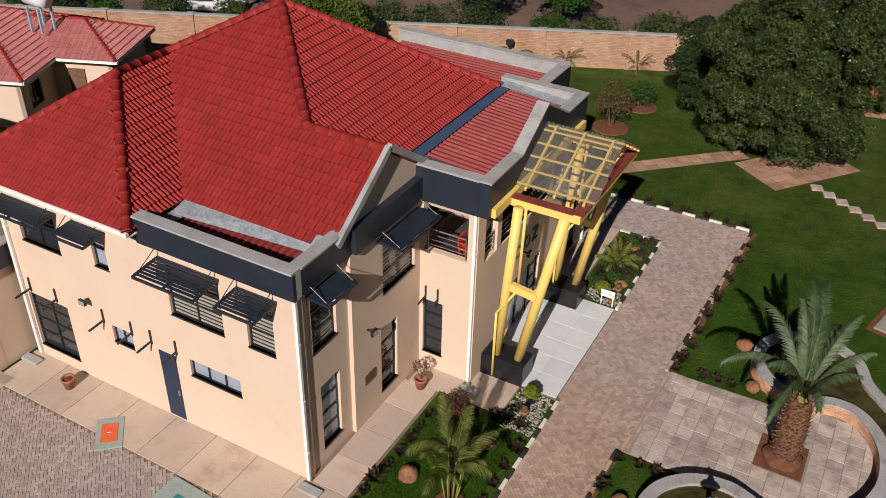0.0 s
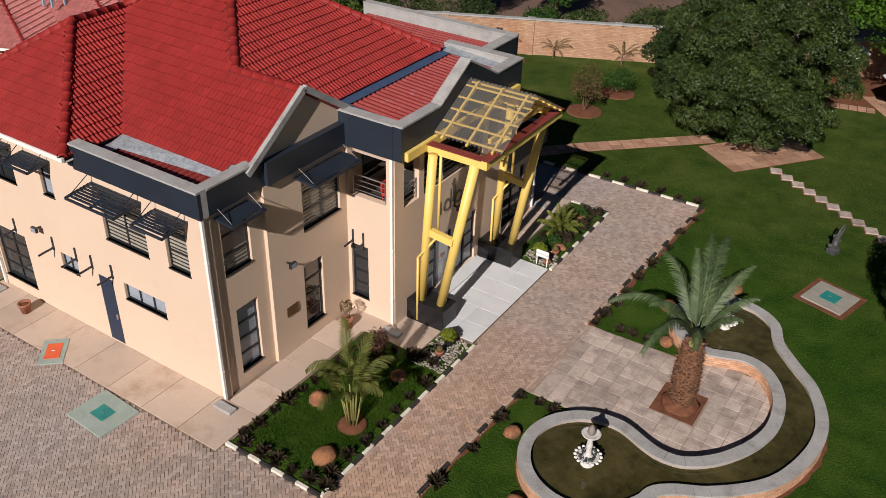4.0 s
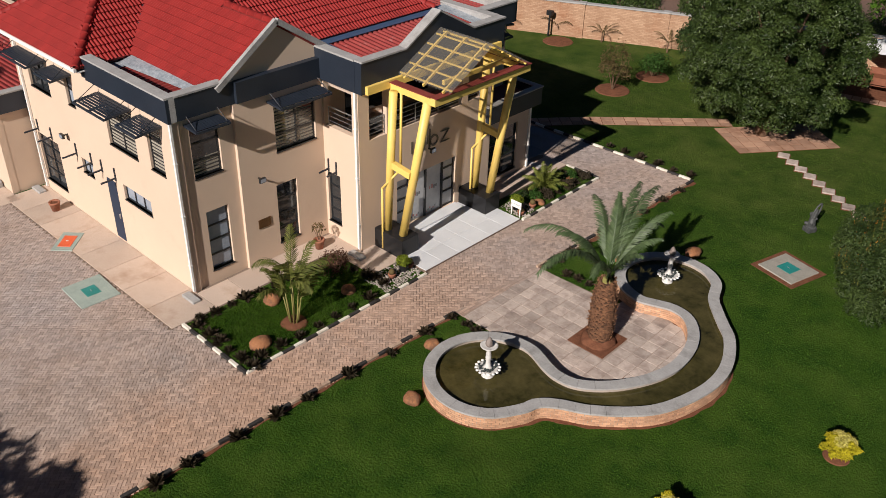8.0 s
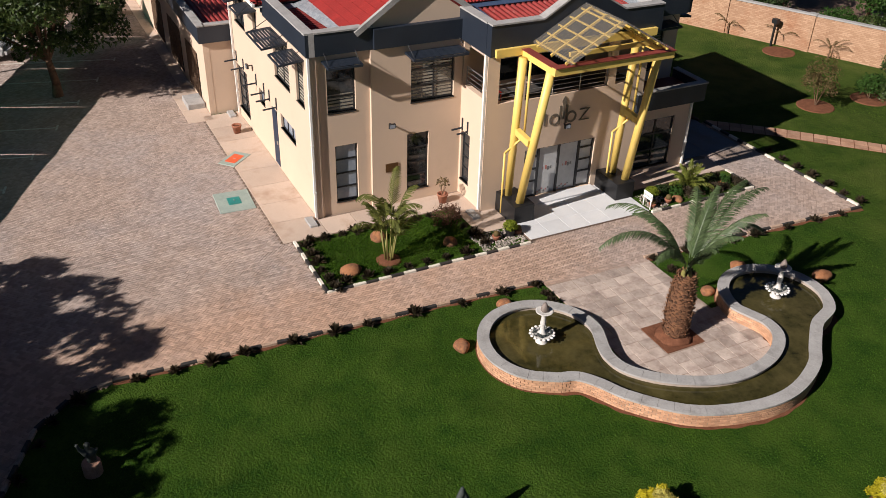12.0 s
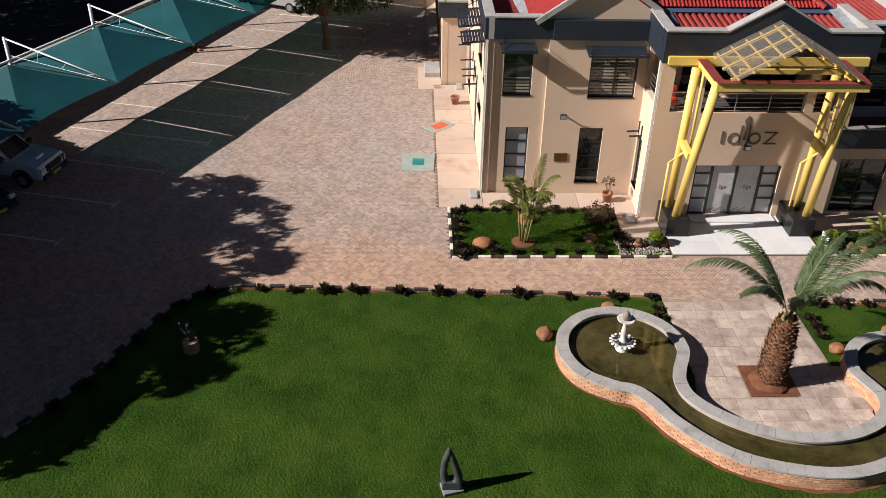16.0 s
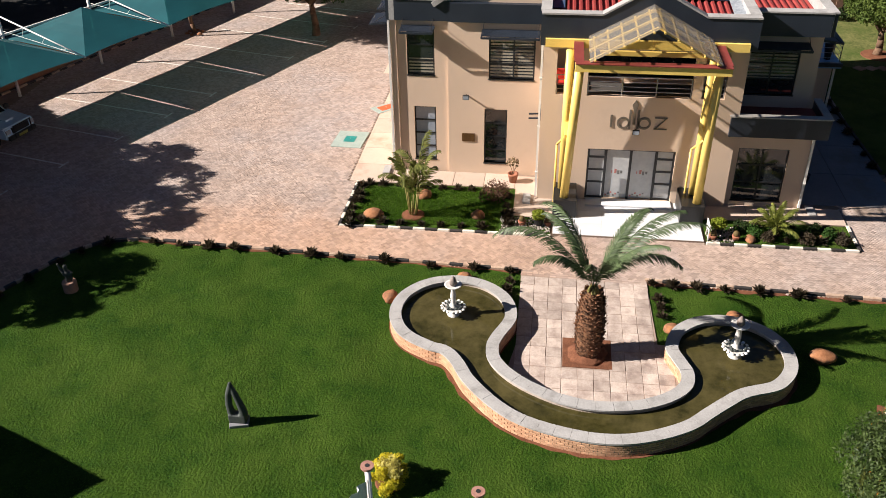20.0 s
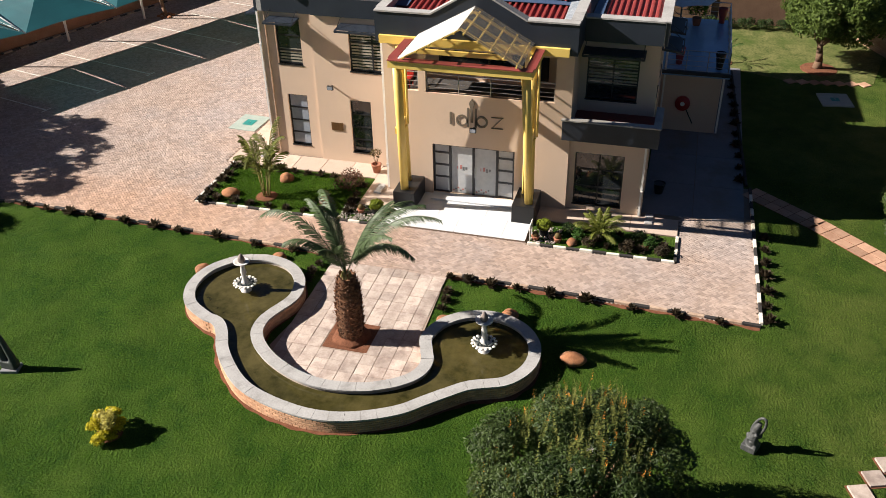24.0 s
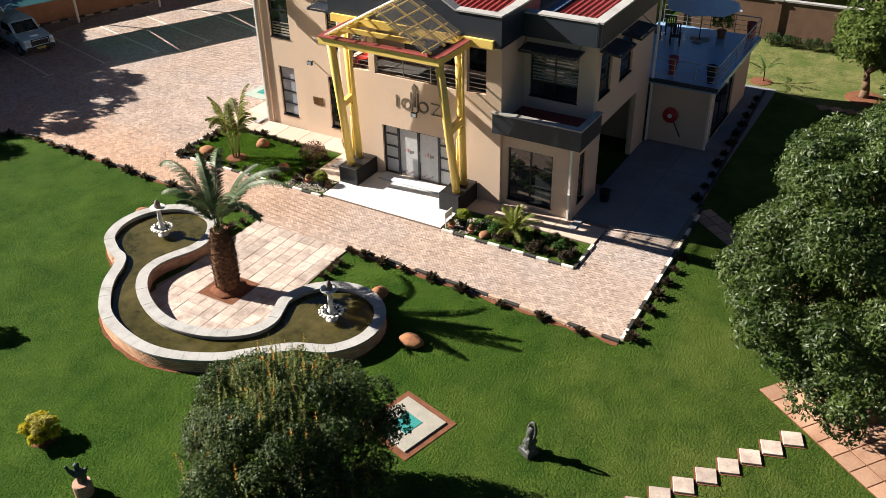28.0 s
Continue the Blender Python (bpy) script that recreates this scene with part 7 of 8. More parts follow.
def sculpture_bird(at, turn, label):
    """A crouching dark form with a raised arm and a knob, on a round block."""
    x, y = at
    bm = bmesh.new()
    lathe(bm, (x, y, 0), [(0.25, 0), (0.25, 0.36), (0.23, 0.4), (0.05, 0.41)], 18)
    single("pedestal", bm, PEDESTAL, (x, y, 0), "round pinkish stone block under a sculpture", "pedestal", "sculpture blocks")
    bm = bmesh.new()
    for p, q, r0, r1 in (((0, 0, 0), (0, 0.02, 0.18), 0.09, 0.11), ((0, 0.1, 0.02), (0, 0.06, 0.26), 0.06, 0.12), ((0, 0.08, 0.24), (0, -0.08, 0.36), 0.13, 0.12), ((0, -0.06, 0.3), (0, -0.18, 0.48), 0.09, 0.06), ((0, -0.18, 0.44), (0.01, -0.24, 0.66), 0.055, 0.035), ((0, 0.0, 0.36), (0, 0.0, 0.58), 0.08, 0.07), ((0, 0.14, 0.3), (0, 0.22, 0.4), 0.07, 0.04)):
        tube(bm, p, q, r0, r1, 10)
    for c, r in (((0, 0.0, 0.6), 0.085), ((0.01, -0.24, 0.67), 0.05), ((0, 0.02, 0.32), 0.15)):
        bmesh.ops.create_icosphere(bm, subdivisions=2, radius=r, matrix=Matrix.Translation(c))
    bm.transform(Matrix.Translation((x, y, 0.4)) @ Matrix.Rotation(radians(turn), 4, "Z"))
    return fused(single("garden_sculpture", bm, DARKSTONE, (x, y, 0.4), label, "sculpture"), 0.022)


sculpture_bird((-0.2, 4.98), 0, "dark stone sculpture with a raised limb, on a block")
sculpture_bird((10.4, 26.0), 60, "dark stone sculpture with a raised limb, on a block")
bm = bmesh.new()
rough = random.Random(17)
bx(bm, -0.2, 0.2, -0.22, 0.2, 0, 0.2)
way = [(-0.02, 0.02, 0.15, 0.19), (0.02, 0.0, 0.4, 0.16), (-0.03, 0.03, 0.62, 0.13), (0.03, 0.06, 0.85, 0.10), (0.0, 0.12, 1.02, 0.07)]
for (a0, b0, z0, r0), (a1, b1, z1, r1) in zip(way, way[1:]):
    tube(bm, (a0, b0, z0), (a1, b1, z1), r0, r1, 9)
for k in range(9):
    bmesh.ops.create_icosphere(bm, subdivisions=1, radius=rough.uniform(0.06, 0.11), matrix=Matrix.Translation((rough.uniform(-0.17, 0.17), rough.uniform(-0.16, 0.14), 0.2 + 0.07 * k)))
for k in range(16):
    a, b = 2 * math.pi * k / 16, 2 * math.pi * (k + 1.15) / 16
    ring = [Vector((0.02 + 0.03 * math.sin(e), 0.1 + 0.15 * math.cos(e) + 0.1 * math.sin(e), 0.88 + 0.4 * math.sin(e))) for e in (a, b)]
    tube(bm, *ring, 0.042, 0.042, 8)
bm.transform(Matrix.Translation((3.4, 35.5, 0)) @ Matrix.Rotation(radians(-25), 4, "Z"))
fused(single("garden_sculpture", bm, mat("grey_soapstone", (0.03, 0.032, 0.032), (0.08, 0.082, 0.08), 5, 20, 0.6, 0.4), (3.4, 35.5, 0), "rugged grey stone sculpture with an open loop", "sculpture"), 0.022)

# ---- flagpoles ----
FLAG = mat("white_flag_cloth", (0.7, 0.7, 0.68), (0.8, 0.8, 0.78), 3, 40, 0.8, 0.1)
for x, y, flag in ((13.56, 18.77, True), (13.9, 20.6, False)):
    t = thing("flagpole", (x, y, 0), "white tubular flagpole with a flanged top", "flagpole", "flagpoles")
    bm = bmesh.new()
    tube(bm, (x, y, 0), (x, y, 7.15), 0.05, 0.05, 14)
    part("pole", bm, WHITE, t, "", True)
    bm = bmesh.new()
    tube(bm, (x, y, 7.15), (x, y, 7.19), 0.11, 0.11, 18)
    part("flange", bm, mat("rusty_flange", (0.26, 0.12, 0.09), (0.40, 0.22, 0.17), 8, 40, 0.7, 0.1), t, "rusty flange plate")
    bm = bmesh.new()
    tube(bm, (x, y, 7.19), (x, y, 7.195), 0.04, 0.04, 12)
    part("bore", bm, RUBBER, t)
    if flag:
        bm = bmesh.new()
        rows = []
        for i in range(9):
            w = 0.55 * i / 8
            rows.append([bm.verts.new((x + 0.06 + w * 0.35, y - 0.03 - w * 0.45 + 0.05 * math.sin(i * 1.7), 6.95 - w * 0.6 - h * 1.5)) for h in (0, 0.33, 0.66, 1.0)])
        for a, b in zip(rows, rows[1:]):
            for k in range(3):
                bm.faces.new((a[k], b[k], b[k + 1], a[k + 1]))
        part("flag", bm, FLAG, t, "hanging white flag", True)
        bm = bmesh.new()
        rows = [[bm.verts.new((x + 0.075 + 0.05 * i, y - 0.07 - 0.07 * i, 6.4 - 0.12 * i - h)) for h in (0, 0.25)] for i in range(4)]
        for a, b in zip(rows, rows[1:]):
            bm.faces.new((a[0], b[0], b[1], a[1]))
        part("flag_patch", bm, DECAL, t, "red and yellow patch on the flag")

# ---- shade trees and shrubs ----
def crown_of(cx, cy, r, z0, z1, n, br, seed):
    return blob_set((cx, cy), r, z0, z1, n, br, seed)


tree("shade_tree", (-2.6, 43.2), 2.2, 0.28, crown_of(-2.75, 43.1, 4.6, 0.3, 9.8, 170, 0.78, 3), 230000, 0.066, LEAF_OLIVE, "large dense dark-green shade tree", seed=3)
tree("back_tree", (2.6, 56.0), 3, 0.3, crown_of(2.2, 54.6, 5.6, 2.7, 10, 90, 1.2, 5), 55000, 0.1, LEAF_BRIGHT, "bright green broadleaf tree behind the benches", seed=5)
tree("flowering_tree", (8.3, 31.3), 1.2, 0.14, crown_of(8.3, 31.3, 2.75, 0.1, 4.7, 130, 0.5, 7), 110000, 0.046, LEAF_BUSH, "bushy small tree with orange flower spikes", seed=7)
flowering = bpy.data.objects["flowering_tree"]
g6 = np.random.default_rng(71)
V, FC, VB, FB = [], [], [], []
for k in range(330):
    a, q = g6.uniform(0, 6.283), 2.5 * math.sqrt(g6.random())
    x, y = 8.3 + q * math.cos(a), 31.3 + q * math.sin(a)
    z = 4.7 - 0.42 * q * q + g6.uniform(-0.35, 0.15)
    hgt = g6.uniform(0.3, 0.9)
    bloom = k % 3 == 0
    lx, ly = g6.uniform(-0.12, 0.12, 2)
    for i in range(16):
        f = i / 15
        c = np.array([x + lx * f, y + ly * f, z + hgt * f])
        for s in range(2):
            b = g6.uniform(0, 6.283)
            d = np.array([math.cos(b), math.sin(b), 0.5])
            w = np.array([-math.sin(b), math.cos(b), 0])
            L = 0.07 * (1.15 - 0.8 * f)
            vv, ff = (VB, FB) if bloom and f > 0.62 else (V, FC)
            n0 = len(vv)
            vv += [c, c + d * L * 0.5 + w * L * 0.3, c + d * L, c + d * L * 0.5 - w * L * 0.3]
            ff.append((n0, n0 + 1, n0 + 2, n0 + 3))
cloud_part("new_growth", np.array(V), np.array(FC), LEAF_CLUMP, flowering, "upright light green shoots")
cloud_part("blossom", np.array(VB), np.array(FB), FLOWER, flowering, "orange flower spikes")
tree("garden_tree", (-7.7, 47.0), 1.0, 0.12, crown_of(-7.9, 46.9, 1.9, 0.5, 5.2, 34, 0.65, 6), 26000, 0.08, LEAF_DARK, "dark leafy small tree before the boundary wall", seed=6)
LEAF_MANGO = leaf_mat("mango_leaf", (0.05, 0.085, 0.018), (0.125, 0.17, 0.035))
tree("mango_tree", (-26.95, 39.5), 1.4, 0.2, crown_of(-27.8, 40.2, 3.1, 1.2, 4.9, 70, 0.75, 9), 36000, 0.1, LEAF_MANGO, "rounded mango tree on the side lawn", seed=9)
tree("yard_tree", (-27.6, 7.0), 2.0, 0.21, crown_of(-28.4, 6.4, 5.8, 1.9, 9.8, 70, 1.15, 11), 48000, 0.12, LEAF_OLIVE, "broad tree with forked trunk in the paved yard", seed=11)
def airy_crown(x, y, r, z0, z1, n, seed):
    """Sprays of leaves at the ends of spreading boughs, with sky between them."""
    g = np.random.default_rng(seed)
    out = []
    for i in range(n):
        a, f = 2.399963 * i + g.uniform(-0.3, 0.3), math.sqrt((i + 0.5) / n)
        q = r * f * g.uniform(0.8, 1.1)
        z = z0 + (z1 - z0) * (0.25 + 0.75 * math.sqrt(max(0, 1 - f * f))) * g.uniform(0.75, 1.05)
        out.append((x + q * math.cos(a), y + q * math.sin(a), z, g.uniform(0.4, 0.85), 0.5))
    return out


# out-of-view trees placed by the dappled shade they cast on the yard
for k, (x, y, h, r) in enumerate(((-6.3, -8.2, 8.9, 4.4), (-2.6, -7.6, 8.8, 4.3), (1.6, -7.6, 8.5, 4.3), (-4.5, -12.5, 10.0, 5.0), (1.5, -13, 11, 4.8))):
    tree("street_tree", (x, y), h * 0.35, 0.25, airy_crown(x, y, r, h * 0.3, h, 46, 20 + k), 7000, 0.15, LEAF_MID, "leafy spreading tree by the street side of the yard", seed=20 + k, group="street trees")
# more unseen trees, added to fill and deepen that shade
for x, y, h in ((-13.6, -10.9, 4.0), (-11.2, -12.6, 4.6), (-9.0, -12.4, 6.0)):
    tree("hedge_tree", (x, y), 0.8, 0.14, crown_of(x, y, 2.2, 0.2, h, 34, 0.95, 330 + int(x)), 10000, 0.24, LEAF_DARK, "dense dark tree out of view, added to fill the shade on the yard", seed=330 + int(x), group="hedge trees")
for k in range(10):
    x, y, h = -11.2 + 1.75 * k, -9.6 + 1.1 * (k % 2) - 0.25 * k * (k < 3), (3.6, 5.4, 6.6, 7.6, 8.2, 7.8, 8.2, 7.8, 7.6, 7.2)[k]
    tree("hedge_tree", (x, y), 0.8, 0.14, crown_of(x, y, 2.5, 0.2, h + 0.6, 34, 1.05, 300 + k), 10000, 0.24, LEAF_DARK, "dense dark tree out of view, added to fill the shade on the yard", seed=300 + k, group="hedge trees")
for k, (x, y, r, h, m, lab) in enumerate(((-11.35, 42.7, 1.05, 3.0, LEAF_DRY, "sparse purplish-brown shrub in a soil ring"), (-10.9, 46.2, 1.0, 1.5, LEAF_MID, "green shrub in a soil ring"))):
    bush("shrub", (x, y), r, h, 1500, 0.07, m, lab, 40 + k)
for x, y in ((-11.35, 42.7), (-10.9, 46.2), (-18.6, 47.2), (-26.8, 34.5), (-26.9, 39.6)):
    bm = bmesh.new()
    q = 0.6 if y < 36 else 1.0
    lathe(bm, (x, y, 0), [(q, -0.02), (0.95 * q, 0.04), (0.4 * q, 0.08)], 20)
    single("soil_ring", bm, SOIL, (x, y, 0), "round patch of red soil", "soil", kind="structure")
yu = thing("yucca", (5.6, 41.2, 0), "spiky pale yucca on the lawn edge", "shrub")
V, F = [], []
for k in range(50):
    a, el = k * 2.4, radians(15 + 70 * ((k * 0.618) % 1))
    d = Vector((math.cos(a) * math.cos(el), math.sin(a) * math.cos(el), math.sin(el)))
    s = Vector((-math.sin(a), math.cos(a), 0)) * 0.05
    i = len(V)
    V += [Vector((0, 0, 0.35)) - s, Vector((0, 0, 0.35)) + s, Vector((0, 0, 0.35)) + d * 1.35]
    F.append((i, i + 1, i + 2))
raw("leaves", [tuple(p) for p in V], F, leaf_mat("pale_yucca_leaf", (0.09, 0.12, 0.05), (0.17, 0.19, 0.09)), yu)
for k, (x, y) in enumerate(((-26.8, 34.6), (-16.6, 49.2), (-12.6, 50.6), (-22.5, 46.6), (-19.6, 48.2))):
    t = thing("young_palm", (x, y, 0), "thin young palm with arching fronds", "palm", "young palms")
    bm = bmesh.new()
    tube(bm, (x, y, 0), (x, y, 0.6), 0.05, 0.035, 6)
    part("stem", bm, BARK, t)
    fronds(t, (x, y, 0.6), [(j * 72 + 20 * k, 60 - 4 * j, 1.3, 1.3) for j in range(6)], 0.22, LEAF_DRY if k else LEAF_MID, 22)

# leaning stump in the parking bay
st_at = Vector((-27.3, -0.6, 0))
bm = bmesh.new()
tube(bm, st_at + Vector((0, 0, -0.05)), st_at + Vector((-0.05, -0.12, 0.6)), 0.17, 0.13, 10)
tube(bm, st_at + Vector((-0.05, -0.12, 0.6)), st_at + Vector((-0.1, -0.3, 1.5)), 0.13, 0.1, 10)
single("tree_stump", bm, BARK, tuple(st_at), "leaning lopped tree stump in the parking bay", "stump", smooth=True)
for k in range(6):
    boulder((st_at.x + 0.45 * math.cos(k * 1.05), st_at.y + 0.45 * math.sin(k * 1.05)), 0.13, 60 + k, "small pale stone ringing the stump")

# benches under the parasols
def bench_set(x, y, rot):
    t = thing("picnic_bench", (x, y, 0), "red-brown timber picnic bench", "bench", "picnic benches")
    for k in range(5):
        part("table_board", box(x - 0.9, x + 0.9, y - 0.4 + k * 0.16, y - 0.26 + k * 0.16, 0.72, 0.76), REDWOOD, t)
    for s in (-1, 1):
        part("seat_board", box(x - 0.9, x + 0.9, y + s * 0.75 - 0.14, y + s * 0.75 + 0.14, 0.42, 0.46), REDWOOD, t)
        part("back_board", box(x - 0.9, x + 0.9, y + s * 0.95 - 0.03, y + s * 0.95 + 0.03, 0.55, 0.95), REDWOOD, t)
        for u in (-0.75, 0.75):
            part("leg", box(x + u - 0.05, x + u + 0.05, y + s * 0.7 - 0.05, y + s * 0.7 + 0.05, 0, 0.42), REDWOOD, t)
            part("post", box(x + u - 0.04, x + u + 0.04, y + s * 0.95 - 0.03, y + s * 0.95 + 0.03, 0, 0.55), REDWOOD, t)
    for u in (-0.6, 0.6):
        part("trestle", box(x + u - 0.05, x + u + 0.05, y - 0.35, y + 0.35, 0, 0.72), REDWOOD, t)
    t.rotation_euler = (0, 0, radians(rot))


bench_set(-0.6, 54.3, 15)
bench_set(4.2, 52.7, 10)

# ---- boundary walls ----
def brick_wall_mat():
    m = mat("far_brick_wall", (0.40, 0.24, 0.15), (0.52, 0.34, 0.22), 0.8, 20, 0.9, 0.2, stain=(0.36, 0.16, 0.08), stain_at=0.62, stain_scale=0.35)
    t = m.node_tree
    N, L = t.nodes, t.links
    b = N["Principled BSDF"]
    src = b.inputs["Base Color"].links[0].from_socket
    tc = N.new("ShaderNodeTexCoord")
    br = N.new("ShaderNodeTexBrick")
    mp = N.new("ShaderNodeMapping")
    mp.inputs["Rotation"].default_value = (radians(90), 0, 0)
    br.inputs["Scale"].default_value = 1.0
    br.inputs["Brick Width"].default_value = 0.3
    br.inputs["Row Height"].default_value = 0.1
    br.inputs["Mortar Size"].default_value = 0.01
    br.inputs["Color1"].default_value = (1, 1, 1, 1)
    br.inputs["Color2"].default_value = (0.74, 0.68, 0.64, 1)
    br.inputs["Mortar"].default_value = (0.64, 0.6, 0.57, 1)
    L.new(tc.outputs["Object"], mp.inputs["Vector"])
    L.new(mp.outputs["Vector"], br.inputs["Vector"])
    mx = N.new("ShaderNodeMix")
    mx.data_type, mx.blend_type = "RGBA", "MULTIPLY"
    mx.inputs["Factor"].default_value = 1.0
    L.new(src, mx.inputs["A"])
    L.new(br.outputs["Color"], mx.inputs["B"])
    L.new(mx.outputs["Result"], b.inputs["Base Color"])
    return m


FARBRICK = brick_wall_mat()


def boundary(name, a, b, h, label, material=None, piers=5.2):
    a, b = Vector((*a, 0)), Vector((*b, 0))
    L = (b - a).length
    t = thing(name, a, label, "wall", kind="structure")
    part("brickwork", (lambda q: (bx(q, a.x, a.x + L, a.y - 0.11, a.y + 0.11, -0.1, h), q)[1])(bmesh.new()), material or FARBRICK, t)
    part("coping", (lambda q: (bx(q, a.x, a.x + L, a.y - 0.17, a.y + 0.17, h, h + 0.09), q)[1])(bmesh.new()), COPING, t)
    n = int(L / piers)
    for i in range(n + 1):
        x = a.x + L * i / max(1, n)
        part("pier", box(x - 0.2, x + 0.2, a.y - 0.19, a.y + 0.19, -0.1, h + 0.02), material or FARBRICK, t)
        part("pier_cap", box(x - 0.25, x + 0.25, a.y - 0.24, a.y + 0.24, h + 0.02, h + 0.12, 0.01), COPING, t)
    t.rotation_euler = (0, 0, math.atan2(b.y - a.y, b.x - a.x))
    return t


boundary("wall_north", (-52, 32.6), (6, 60.6), 2.2, "tan face-brick boundary wall with piers")
boundary("wall_west", (-33.6, 28), (-34.2, 44.5), 2.3, "brown boundary wall behind the side lawn", mat("dark_brown_brick", (0.12, 0.068, 0.042), (0.19, 0.11, 0.07), 1.5, 25, 0.9, 0.3))
for k in range(9):
    bush("hedge_bush", (-33.0 - 0.04 * k, 33.6 + 1.1 * k), 0.6, 0.6, 700, 0.06, LEAF_DARK, "low dark hedge plant at the foot of the wall", 400 + k, group="low hedge")
lamp = thing("garden_lamp", (-19.7, 47.6, 0), "black post lamp before the brick wall", "lamp")
part("post", box(-19.75, -19.65, 47.55, 47.65, 0, 1.4), FRAME, lamp)
part("lantern", box(-19.9, -19.5, 47.45, 47.75, 1.4, 1.7, 0.02), FRAME, lamp)
boundary("wall_carport", (-6.0, -11.9), (-46.0, 3.45), 2.3, "plain brown brick wall behind the carports", mat("plain_brown_brick", (0.22, 0.105, 0.06), (0.32, 0.165, 0.10), 1.5, 25, 0.9, 0.3), 40)
# ploughed field, verge and hedges beyond the wall
FIELD = mat("bare_brown_field", (0.13, 0.075, 0.055), (0.2, 0.12, 0.085), 0.4, 6, 0.95, 0.8, stain=(0.09, 0.06, 0.045), stain_at=0.55, stain_scale=0.2)
bm = bmesh.new()
prism(bm, [(-160, -18), (-52, 34.5), (6, 62.5), (30, 74), (140, 200), (-160, 260)], -0.1, 0.05)
single("ground_field", bm, FIELD, (-30, 90, 0), "bare brown ploughed field beyond the wall", "field", kind="structure")
g5 = np.random.default_rng(31)
for k in range(16):
    x = -50 + k * 3.1
    y = 32.6 + (x + 52) * 28 / 58 + 2.2 + g5.uniform(0, 1.8)
    r = g5.uniform(1.1, 2.1)
    bush("hedge_bush", (x, y), r, g5.uniform(1.6, 3.2), 3500, 0.09, (LEAF_OLIVE, LEAF_DARK, LEAF_MID, LEAF_OLIVE)[k % 4], "garden bush beyond the boundary wall", 60 + k, group="bushes beyond the wall")
for k, (x, y, h) in enumerate(((-47, 45, 5), (-40, 47.5, 5.5), (-25.0, 53.5, 5), (-20, 56, 5.2), (-50, 38, 5))):
    tree("roadside_tree", (x, y), 1.6, 0.16, crown_of(x, y, 2.4, 0.8, h, 22, 0.85, 80 + k), 9000, 0.1, LEAF_MID if k % 2 else LEAF_DARK, "small roadside tree beyond the wall", seed=80 + k, group="roadside trees")

# neighbouring house
nb = thing("neighbour_house", (-34.24, 30.64, 0), "cream bungalow with faded pinkish-red tiled roof", "house")
PINKTILE = mat("faded_pink_tile", (0.36, 0.11, 0.10), (0.48, 0.18, 0.165), 1.5, 14, 0.8, 0.2, isl=0.1)


def hip_house(x0, x1, y0, y1, h, rise, holes):
    wall("x", x1, 1, y0, y1, 0, h, holes, parent=nb)
    wall("y", y0, -1, x0, x1, 0, h, parent=nb)
    wall("x", x0, -1, y0, y1, 0, h, parent=nb)
    wall("y", y1, 1, x0, x1, 0, h, parent=nb)
    o = 0.5
    a, b, c, d = Vector((x0 - o, y0 - o, h)), Vector((x1 + o, y0 - o, h)), Vector((x1 + o, y1 + o, h)), Vector((x0 - o, y1 + o, h))
    if x1 - x0 > y1 - y0:
        w = (y1 - y0) / 2 + o
        r0, r1 = Vector((x0 - o + w, (y0 + y1) / 2, h + rise)), Vector((x1 + o - w, (y0 + y1) / 2, h + rise))
        polys = [(a, b, r1, r0), (b, c, r1), (c, d, r0, r1), (d, a, r0)]
    else:
        w = (x1 - x0) / 2 + o
        r0, r1 = Vector(((x0 + x1) / 2, y0 - o + w, h + rise)), Vector(((x0 + x1) / 2, y1 + o - w, h + rise))
        polys = [(a, b, r0), (b, c, r1, r0), (c, d, r1), (d, a, r0, r1)]
    bm = bmesh.new()
    for p in polys:
        slab_face(bm, p, 0.08)
    rf = part("roof", bm, PINKTILE, nb, "faded pinkish-red tiled hip roof")
    vv, ff = [], []
    for p in polys:
        n = (p[1] - p[0]).cross(p[2] - p[0]).normalized()
        n = n if n.z > 0 else -n
        up = (Vector((0, 0, 1)) - n * n.z).normalized()
        al = up.cross(n).normalized()
        p2 = [((q - p[0]).dot(al), (q - p[0]).dot(up)) for q in p]
        for j in range(40):
            for i in range(-40, 60):
                u, v0 = i * TU, j * TV
                if inside(u, v0 + TV / 2, p2):
                    at = p[0] + al * u + up * v0 + n * 0.006
                    m = Matrix((al.to_4d(), up.to_4d(), n.to_4d(), (0, 0, 0, 1))).transposed()
                    m.translation = at
                    k = len(vv)
                    vv += [m @ Vector(q) - where(rf) for q in TVERT]
                    ff += [tuple(e + k for e in fc) for fc in TFACE]
    raw("roof_tiles", vv, ff, PINKTILE, rf, "stuff")
    for p, q in ((a, r0), (b, r0 if x1 - x0 <= y1 - y0 else r1), (r0, r1), (c, r1), (d, r1 if x1 - x0 <= y1 - y0 else r0)):
        caps(p, q, rf, 0.11)
    for p, q in ((a, b), (b, c)):
        bm = bmesh.new()
        beam(bm, p - Vector((0, 0, 0.08)), q - Vector((0, 0, 0.08)), 0.1, 0.14)
        part("gutter", bm, WHITE, nb)


